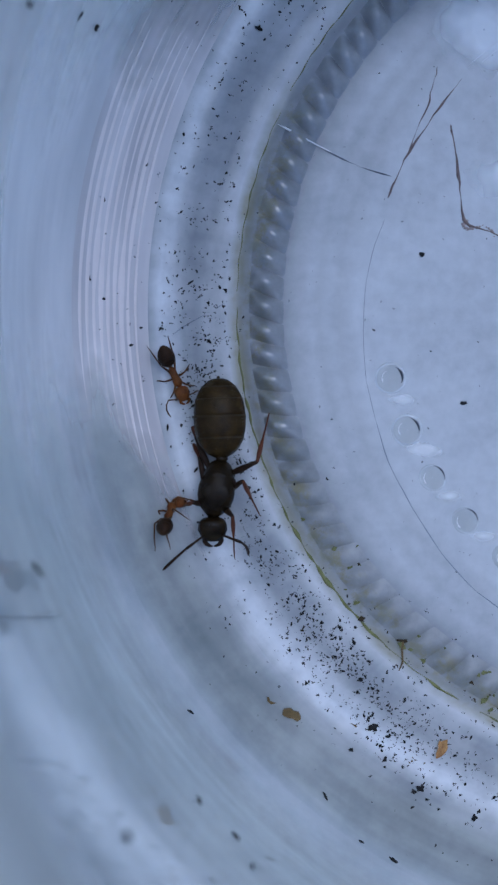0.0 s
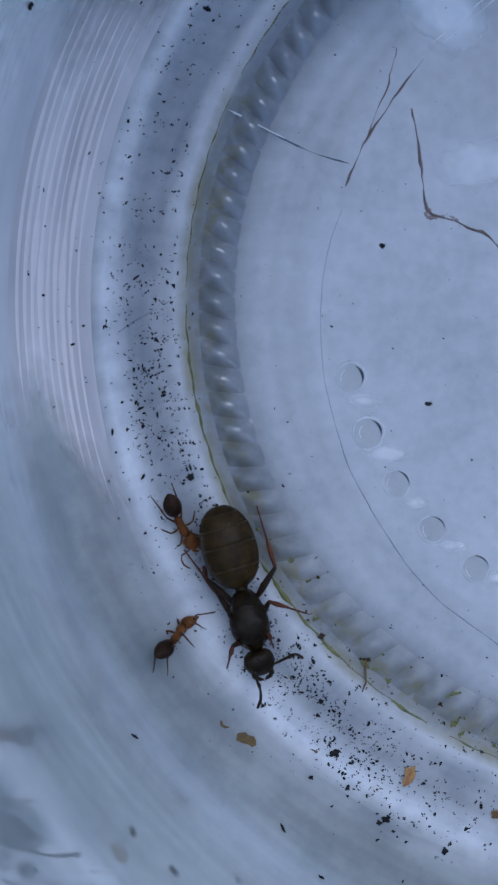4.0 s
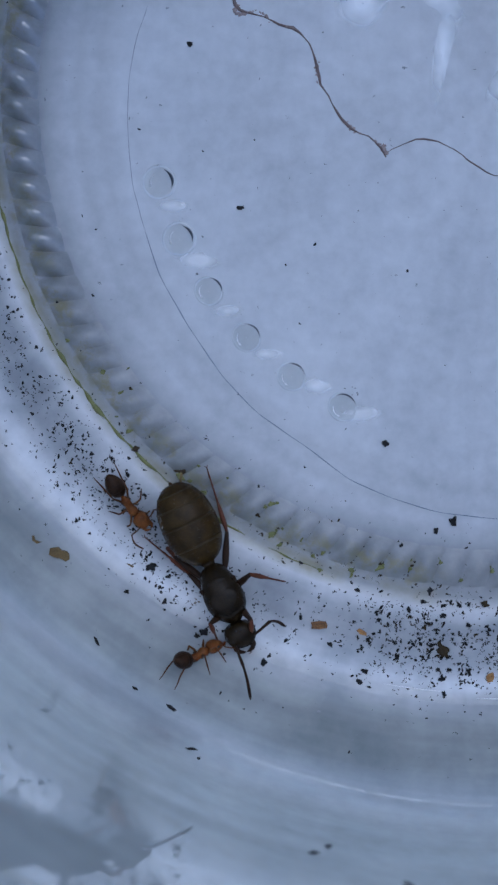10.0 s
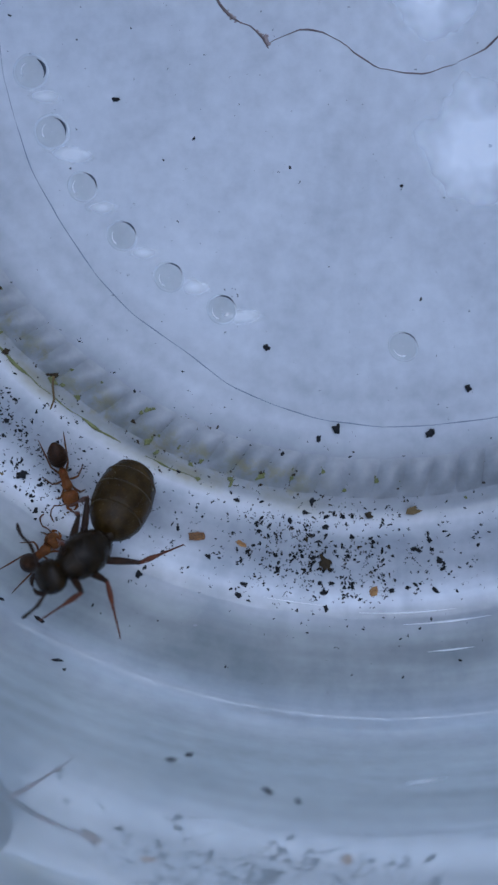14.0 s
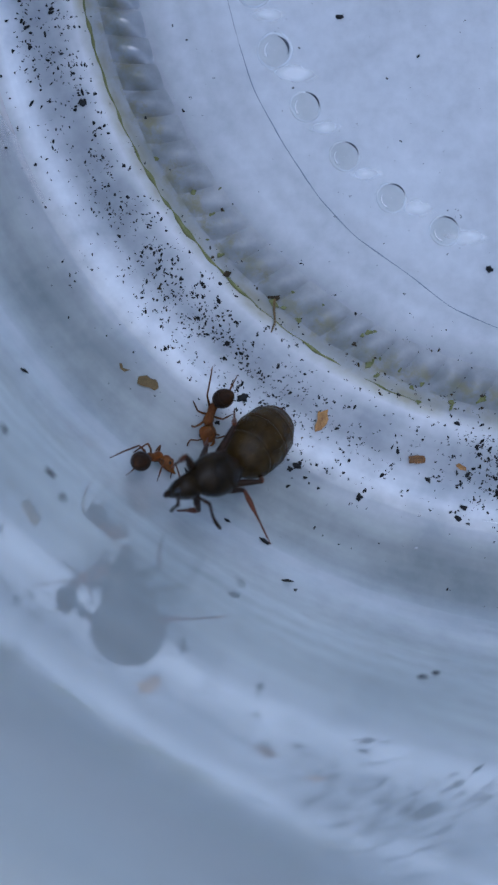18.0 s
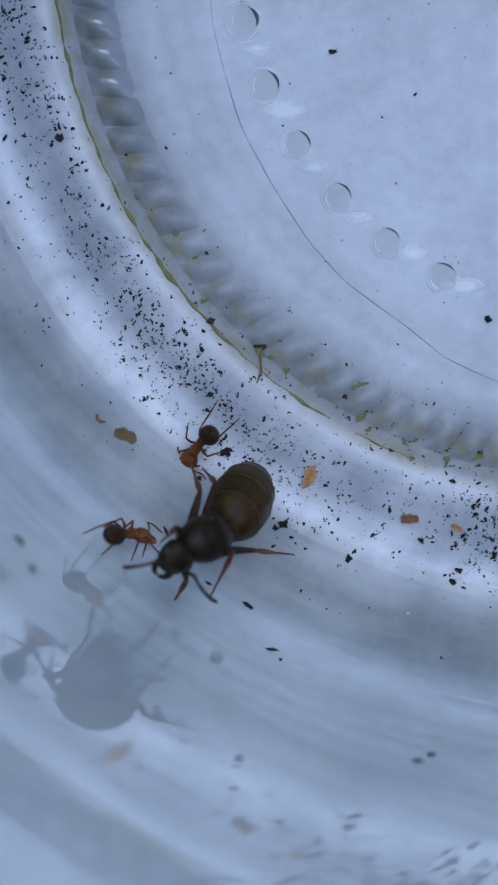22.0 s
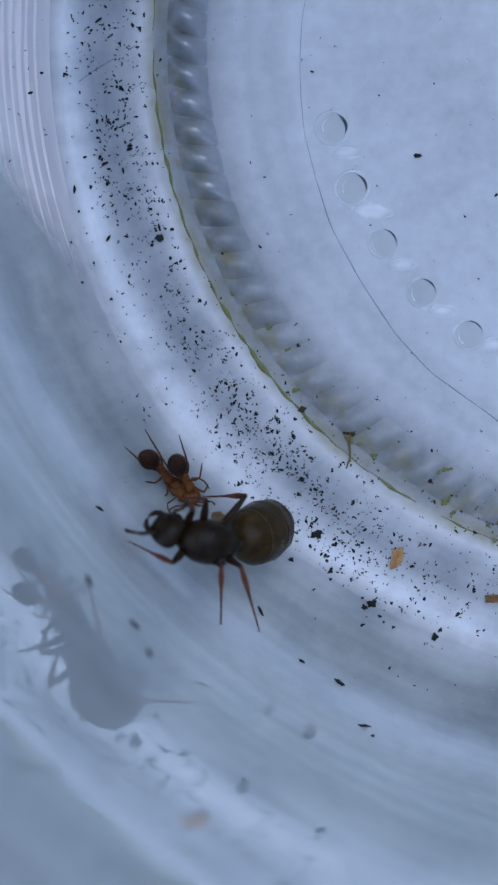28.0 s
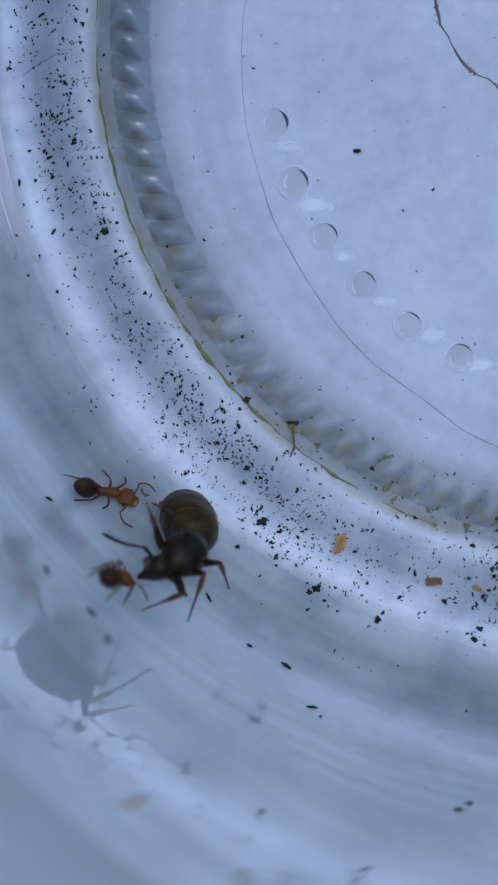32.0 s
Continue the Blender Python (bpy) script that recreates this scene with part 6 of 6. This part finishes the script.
    "wb": [
        (0.00, -28.45, -10.98, 0.99, -54, 31, 66),
        (0.50, -28.46, -12.54, 0.95, -61, 28, 29),
        (1.00, -26.15, -14.31, 0.86, -61, 28, -12),
        (1.50, -26.53, -13.88, 0.95, -61, 28, -17),
        (2.00, -25.10, -16.15, 0.84, -57, 35, 45),
        (2.50, -24.51, -17.54, 0.95, -57, 35, 112),
        (2.75, -24.79, -17.13, 0.94, -61, 33, 50),
        (3.00, -25.06, -16.73, 0.94, -61, 30, -9),
        (3.50, -25.53, -16.16, 0.95, -61, 30, 50),
        (5.50, -22.12, -20.56, 0.95, -60, 27, 43),
        (6.00, -20.46, -21.50, 0.83, -60, 27, 18),
        (6.50, -19.58, -22.01, 0.95, -60, 27, 58),
        (7.00, -21.10, -21.23, 0.87, -56, 37, 35),
        (7.50, -20.32, -22.01, 0.95, -56, 37, 24),
        (8.00, -17.07, -23.90, 0.71, -60, 38, 31),
        (8.50, -19.64, -22.62, 0.95, -56, 37, 5),
        (9.00, -15.16, -26.38, 0.97, -59, 34, 42),
        (9.50, -16.60, -25.68, 0.95, -59, 34, 36),
        (10.00, -15.22, -27.01, 1.06, -62, 34, 22),
        (10.50, -15.09, -27.25, 0.95, -62, 34, 39),
        (11.00, -15.43, -26.45, 1.03, -60, 27, 23),
        (11.50, -13.28, -28.97, 0.95, -62, 25, 69),
        (12.00, -12.19, -28.95, 1.16, -62, 25, 26),
        (12.50, -14.47, -27.90, 1.30, -60, 27, 29),
        (13.00, -14.31, -29.69, 1.51, -59, 47, 56),
        (13.50, -15.23, -29.13, 1.30, -59, 47, 39),
        (14.00, -16.49, -26.33, 1.63, -1, 39, 36),
        (14.50, -17.27, -26.51, 1.70, -5, 43, 24),
        (15.00, -17.36, -25.02, 1.52, -13, 38, -39),
        (16.25, -19.64, -25.14, 2.19, -39, 46, -23),
        (17.50, -21.92, -25.27, 2.86, -66, 58, -12),
        (18.00, -21.60, -25.29, 2.46, -62, 56, -12),
        (19.00, -21.07, -25.26, 2.10, -58, 49, -4),
        (20.00, -20.80, -25.30, 1.99, -63, 44, -9),
        (21.00, -20.93, -24.32, 1.77, -60, 37, -40),
        (22.00, -21.64, -25.88, 3.73, -67, 63, -19),
        (22.50, -21.55, -25.08, 3.00, -67, 63, -19),
        (22.75, -20.60, -25.46, 2.42, -37, 40, -43),
        (23.00, -19.65, -25.85, 1.84, -5, 28, -72),
        (23.50, -19.57, -25.69, 1.81, 0, 29, -112),
        (24.00, -19.50, -25.52, 1.77, 4, 32, -153),
        (24.50, -19.11, -25.68, 1.77, -2, 28, -99),
        (26.50, -23.29, -22.28, 1.80, -6, 34, -57),
        (27.00, -23.11, -23.02, 1.94, -4, 44, 13),
        (27.50, -25.13, -22.73, 1.90, -4, 44, 13),
        (27.75, -24.30, -21.44, 1.75, -7, 37, -29),
        (28.00, -23.46, -20.15, 1.59, -4, 30, -67),
        (28.50, -24.20, -19.59, 1.66, -4, 30, -67),
        (28.75, -24.10, -20.29, 1.69, 3, 32, -128),
        (29.00, -24.00, -20.98, 1.73, 5, 38, 168),
        (29.25, -24.57, -21.75, 3.26, 22, 66, 121),
        (29.50, -25.15, -22.52, 4.80, -74, 74, -32),
        (30.00, -24.21, -23.64, 5.58, -74, 74, -32),
        (31.00, -24.04, -23.69, 4.97, -76, 79, -11),
        (32.00, -23.88, -24.04, 8.79, -82, 78, -40),
    ],
    "wbg": [
        (0.00, 2, 16, 37),
        (1.00, 0, 12, 36),
        (2.00, 13, 29, 35),
        (3.00, 4, 18, 29),
        (6.00, 8, 27, 18),
        (7.00, 4, 17, 30),
        (8.00, 10, 29, 19),
        (9.00, 10, 30, 20),
        (10.00, 16, 35, 29),
        (11.00, 0, 18, 53),
        (12.00, 14, 29, 39),
        (13.00, 0, 11, 33),
        (14.00, 0, 50, 3),
        (14.50, 0, 45, 29),
        (15.00, 0, 39, -24),
        (17.50, -2, -2, 19),
        (18.00, -3, 0, 27),
        (19.00, 1, 10, 25),
        (20.00, 2, 14, 27),
        (21.00, 6, 20, 33),
        (22.00, 0, 4, 12),
        (23.00, 0, 57, 10),
        (24.00, 0, 46, -2),
        (24.50, 0, 49, 1),
        (26.50, 0, 49, 3),
        (27.00, 0, 43, -3),
        (28.00, 0, 27, 0),
        (29.00, 0, 49, -8),
        (30.00, 0, -5, -7),
        (31.00, 0, -1, -2),
        (32.00, 0, 0, -5),
    ],
    "wbh": [
        (0.00, 7, 52, -7),
        (1.00, -1, -3, 8),
        (2.00, -1, -7, 10),
        (3.00, 2, 14, 14),
        (6.00, 0, 6, 5),
        (7.00, -14, 46, -37),
        (7.50, 1, 14, -6),
        (8.00, -3, -20, 16),
        (9.00, -3, -12, 16),
        (10.00, 0, -7, -3),
        (10.50, -3, 25, -21),
        (11.00, -23, 55, -50),
        (12.00, 2, 15, 4),
        (13.00, -4, 10, -22),
        (14.00, 0, 4, 19),
        (14.25, 3, 12, -22),
        (14.50, 0, 19, -64),
        (14.75, 0, 19, -28),
        (15.00, 0, 18, 7),
        (16.25, -3, -17, -2),
        (17.50, 3, -20, -50),
        (18.00, -23, 13, -57),
        (19.00, -2, 10, -13),
        (20.00, -2, 9, -14),
        (21.00, -2, -10, 12),
        (22.00, 3, -19, -47),
        (23.00, 0, -11, -11),
        (24.00, 0, 9, 21),
        (24.50, 0, 10, 25),
        (26.50, 0, 16, -3),
        (27.00, 0, -8, 12),
        (28.00, 0, 10, -21),
        (28.50, -2, 14, 26),
        (29.00, 0, 18, 73),
        (29.50, -8, -7, 39),
        (30.00, 5, -20, -26),
        (31.00, 3, -17, -11),
        (32.00, 0, -5, -15),
    ],
}


def key(ob, name, at=(0, 0, 0)):
    rows = []
    for row in ROWS[name]:
        x, y, z = row[1:4] if len(row) == 7 else at
        rows.append((row[0], pose(x * MM, y * MM, z * MM, *row[-3:])))
    MOVES.append((ob, rows))


MOVES = []


def limb(name, length, radii, material, parent, bow=0.0, sides=8, foot=0.0):
    """A tapering leg segment along +x; foot: share of its end that is the thin jointed foot."""
    bm = bmesh.new()
    n = len(radii)
    pts = [(length * i / (n - 1), 0, bow * math.sin(math.pi * i / (n - 1))) for i in range(n)]
    tube(bm, pts, radii, sides)
    if foot:
        for s in (-1, 1):   # two claws
            tube(bm, [(length - .02, 0, 0), (length + .07, .05 * s, -.01), (length + .1, .1 * s, -.06)], [.022, .017, .006], 5)
        for q in (0.42, 0.43):   # spur at the end of the shin
            tube(bm, [(length * q, 0, 0), (length * q + .12, .0, -.12)], [.02, .006], 5)
    return part(name, bm, material, parent)


def bristles(bm, rows, n, length, rng, sides=3):
    """Short pale hairs over the back of a body made of (x, w, h, lift) rows."""
    for _ in range(n):
        i = rng.randrange(1, len(rows) - 1)
        u = rng.random()
        x, w, h, lift = (rows[i][j] + (rows[i + 1][j] - rows[i][j]) * u for j in range(4))
        a = rng.uniform(0.1, 0.9) * math.pi
        p = Vector((x, w * math.cos(a), lift + h * math.sin(a)))
        q = p + Vector((-0.5, math.cos(a), math.sin(a))) * length
        tube(bm, [p, q], [0.008, 0.003], sides)


def oval(x0, x1, w, h, lift=0.0, n=14, blunt=0.5):
    rows = []
    for i in range(n + 1):
        u = i / n
        s = max(math.sin(math.pi * u), 0.0) ** blunt
        rows.append((x0 + (x1 - x0) * u, max(w * s, 0.02), max(h * s, 0.02), lift))
    return rows


def eye(bm_x, y, z, r, parent):
    bm = bmesh.new()
    bmesh.ops.create_uvsphere(bm, u_segments=12, v_segments=8, radius=r * MM)
    for v in bm.verts:
        v.co = Vector((v.co.x * 1.25 + bm_x * MM, v.co.y * 0.6 + y * MM, v.co.z + z * MM))
    return part("eye", bm, EYE, parent, "black oval compound eye")


# queen
queen = tagged(new("queen_ant"), "large dark brown queen ant with a swollen gaster", "ant")
rng = random.Random(80)
t_rows = [(-1.55, .28, .3, -.2), (-1.42, .5, .5, -.1), (-1.2, .66, .66, -.02), (-.9, .78, .78, .05), (-.5, .9, .86, .12), (-.05, .98, .92, .17), (.4, .98, .92, .16), (.8, .88, .82, .08), (1.1, .7, .66, -.02), (1.35, .45, .46, -.1), (1.52, .25, .28, -.12)]
bm = spindle(t_rows, 28)
thorax = part("thorax", bm, Q_BLACK, queen, "broad dark thorax with worn wing scars")
for x0, x1, w, h, lift in ((-1.0, -.45, .5, .16, .74), (-.5, .75, .74, .16, .9), (.6, 1.15, .55, .14, .62)):
    part("back_plate", spindle(oval(x0, x1, w, h, lift, 10, .6), 22), Q_BLACK, thorax)
for s in (-1, 1):
    for x in (-.1, -.55):
        part("wing_scar", spindle(oval(x - .16, x + .16, .09, .12, .42, 6), 10), Q_LEG, thorax).location.y = .86 * s * MM
part("petiole", spindle([(-1.95, .16, .2, -.25), (-1.8, .3, .42, -.1), (-1.66, .34, .5, -.02), (-1.52, .28, .38, -.15), (-1.4, .2, .25, -.25)], 16), Q_BLACK, queen, "upright scale between thorax and gaster")


def gaster_radius(x):
    u = min(max((-x - 0.15) / 4.3, 0.0), 1.0)
    return max(1 - abs(2 * u - 1) ** 2.3, 0.0) ** 0.5


gaster = None
for i, (x0, x1) in enumerate(((-.2, -1.42), (-1.25, -2.58), (-2.42, -3.45), (-3.3, -4.05), (-3.9, -4.4))):
    rows = []
    for j in range(9):
        x = x0 + (x1 - x0) * j / 8
        g = gaster_radius(x)
        swell = 1.0 - 0.006 * i + (0.012 if j == 7 else 0.0) - (0.05 if j == 8 else 0.0) - (0.04 if j == 0 and i else 0.0)
        rows.append((x, max(1.4 * g * swell, .05), max(1.26 * g * swell, .05), 0.05))
    bm = spindle(rows, 36)
    ob = part("gaster" if i == 0 else "tergite", bm, Q_GASTER, queen if i == 0 else gaster, "swollen olive-brown gaster in overlapping plates" if i == 0 else "")
    if i == 0:
        gaster = ob
    if i < 4:   # the paler hind margin of each plate
        x = x0 + (x1 - x0) * 7 / 8
        g = gaster_radius(x)
        part("plate_edge", spindle([(x + .05, 1.4 * g * 1.0, 1.26 * g * 1.0, .05), (x + .03, 1.4 * g * 1.011, 1.26 * g * 1.011, .05), (x - .03, 1.4 * g * 1.011, 1.26 * g * 1.011, .05), (x - .05, 1.4 * g * 1.0, 1.26 * g * 1.0, .05)], 36), Q_BAND, gaster)
part("gaster_tip", spindle(oval(-4.55, -4.3, .1, .1, -.05, 5), 10), Q_BAND, gaster)
bm = bmesh.new()
g_rows = [(-.3 - 4.0 * j / 12, 1.4 * gaster_radius(-.3 - 4.0 * j / 12), 1.26 * gaster_radius(-.3 - 4.0 * j / 12), .05) for j in range(13)]
bristles(bm, g_rows, 130, 0.09, rng)
part("gaster_hair", bm, Q_BAND, gaster)
tagged(gaster.children[-1], kind="stuff")

head = part("head", spindle([(.0, .2, .22, -.05), (.08, .5, .42, -.02), (.2, .68, .52, .02), (.45, .77, .56, .03), (.75, .76, .52, .0), (1.0, .68, .44, -.05), (1.2, .54, .34, -.1), (1.32, .36, .22, -.14), (1.36, .2, .12, -.16)], 26), Q_BLACK, queen, "heart-shaped dark head with heavy jaws")
for s in (-1, 1):
    eye(.62, .7 * s, .16, .15, head)
    bm = bmesh.new()
    tube(bm, [(1.16, .42 * s, -.14), (1.36, .44 * s, -.16), (1.52, .34 * s, -.18), (1.62, .16 * s, -.2), (1.64, .02 * s, -.2)], [.15, .14, .12, .08, .03], 8)
    part("mandible", bm, Q_LEG, head, "curved dark jaw")
for x, y in ((.42, 0), (.3, .13), (.3, -.13)):
    bm = bmesh.new()
    bmesh.ops.create_uvsphere(bm, u_segments=8, v_segments=6, radius=.05 * MM)
    ob = part("ocellus", bm, EYE, head)
    ob.location = (x * MM, y * MM, .58 * MM)
key(queen, "queen")
key(gaster, "gaster", (-1.5, 0, 0))
key(head, "head", (1.5, 0, 0))
COXA = {"F": (.9, .45, -.55), "M": (0, .6, -.65), "H": (-.85, .5, -.6)}
FEMUR = {"F": 1.55, "M": 1.65, "H": 2.0}
SHIN = {"F": 2.5, "M": 2.8, "H": 3.3}
for side, s in (("L", 1), ("R", -1)):
    for leg in "FMH":
        x, y, z = COXA[leg]
        part("coxa", spindle(oval(-.3, .3, .24, .28, 0, 8), 12), Q_BLACK, queen).location = (x * MM, y * .82 * s * MM, (z + .12) * MM)
        f = FEMUR[leg]
        femur = limb("femur", f, [.09, .13, .17, .18, .17, .15, .12, .1], Q_LEG, queen, 0.06)
        q = SHIN[leg]
        shin = limb("shin", q, [.09, .1, .125, .13, .12, .1, .07, .055, .055, .045, .05, .04, .045, .035, .03], Q_SHIN, femur, 0.0, 8, 1.0)
        key(femur, side + leg + "f", (x, y * s, z))
        key(shin, side + leg + "t", (f, 0, 0))
    scape = limb("scape", 1.35, [.05, .06, .065, .07, .08, .085], Q_LEG, queen, 0.05)
    flag = limb("flagellum", 1.9, [.055, .065, .06, .07, .065, .075, .07, .08, .075, .085, .08, .085, .08, .07, .03], Q_LEG, scape, -0.12)
    key(scape, "A" + side + "f")
    key(flag, "A" + side + "t", (1.35, 0, 0))


def worker(tag, label):
    """A small red-brown worker with a dark gaster, its legs braced."""
    ant = tagged(new("worker_ant"), label, "ant", "worker ants")
    rng = random.Random(len(tag))
    thorax = part("thorax", spindle([(-.6, .1, .1, -.06), (-.52, .17, .17, -.03), (-.35, .21, .22, .0), (-.12, .2, .19, -.02), (.02, .19, .18, .0), (.18, .25, .24, .04), (.36, .25, .24, .04), (.5, .16, .17, .0), (.58, .09, .1, -.03)], 18), W_RED, ant, "slender reddish thorax")
    part("petiole", spindle([(-.8, .06, .07, -.08), (-.72, .1, .17, .0), (-.66, .1, .19, .02), (-.58, .08, .1, -.06)], 12), W_RED, ant)
    gas = None
    for i, (x0, x1) in enumerate(((-.12, -.62), (-.55, -1.0), (-.92, -1.3), (-1.22, -1.5))):
        rows = []
        for j in range(7):
            x = x0 + (x1 - x0) * j / 6
            u = min(max((-x - .1) / 1.42, 0), 1)
            g = max(math.sin(math.pi * u ** .85), 0) ** .6 * (1 - .01 * i - (.05 if j == 6 else 0))
            rows.append((x, max(.47 * g, .02), max(.43 * g, .02), 0))
        ob = part("gaster" if i == 0 else "tergite", spindle(rows, 22), W_DARK, ant if i == 0 else gas, "glossy black-brown gaster" if i == 0 else "")
        gas = gas or ob
    hd = part("head", spindle([(0, .1, .1, 0), (.05, .28, .22, 0), (.16, .38, .29, .02), (.36, .42, .3, .02), (.56, .38, .26, 0), (.72, .28, .19, -.04), (.82, .16, .1, -.07)], 20), W_RED, ant, "reddish-brown rounded head")
    for s in (-1, 1):
        eye(.42, .37 * s, .1, .075, hd)
        bm = bmesh.new()
        tube(bm, [(.72, .22 * s, -.06), (.86, .22 * s, -.07), (.96, .12 * s, -.08), (1.0, .02 * s, -.08)], [.08, .075, .055, .02], 7)
        part("mandible", bm, W_RED, hd)
        bm = bmesh.new()
        tube(bm, [(.6, .18 * s, .1), (.62, .5 * s, .22), (.55, .82 * s, .25)], [.03, .035, .042], 6)
        tube(bm, [(.55, .82 * s, .25), (.75, 1.0 * s, .15), (1.0, 1.08 * s, .02), (1.22, 1.05 * s, -.1), (1.4, .98 * s, -.16)], [.03, .038, .042, .045, .025], 6)
        part("antenna", bm, W_LEG, hd)
        for leg, x, kx, fx in (("fore", .34, .7, 1.0), ("mid", .05, -.1, -.2), ("hind", -.28, -.95, -2.1)):
            ky, fy = {'fore': (.5, .8), 'mid': (.62, 1.0), 'hind': (.42, .62)}[leg]
            bm = bmesh.new()
            tube(bm, [(x, .14 * s, -.14), (x + (kx - x) * .5, (ky * .6) * s, .18), (kx, ky * s, .3)], [.05, .06, .042], 7)
            femur = part("femur", bm, W_LEG, ant)
            bm = bmesh.new()
            tube(bm, [(kx, ky * s, .3), (kx + (fx - kx) * .55, (ky + (fy - ky) * .5) * s, -.15), (kx + (fx - kx) * .85, (ky + (fy - ky) * .85) * s, -.5), (fx, fy * s, -.62)], [.04, .042, .026, .015], 7)
            part("shin", bm, W_LEG, femur)
    key(ant, tag)
    key(gas, tag + "g", (-.6, 0, 0))
    key(hd, tag + "h", (.55, 0, 0))
    return ant


worker("wa", "small red-brown worker ant pulling at the queen's legs")
worker("wb", "small reddish worker ant gripping the queen near her head")


def motions():
    for ob, rows in MOVES:
        walk(ob, rows)


motions()
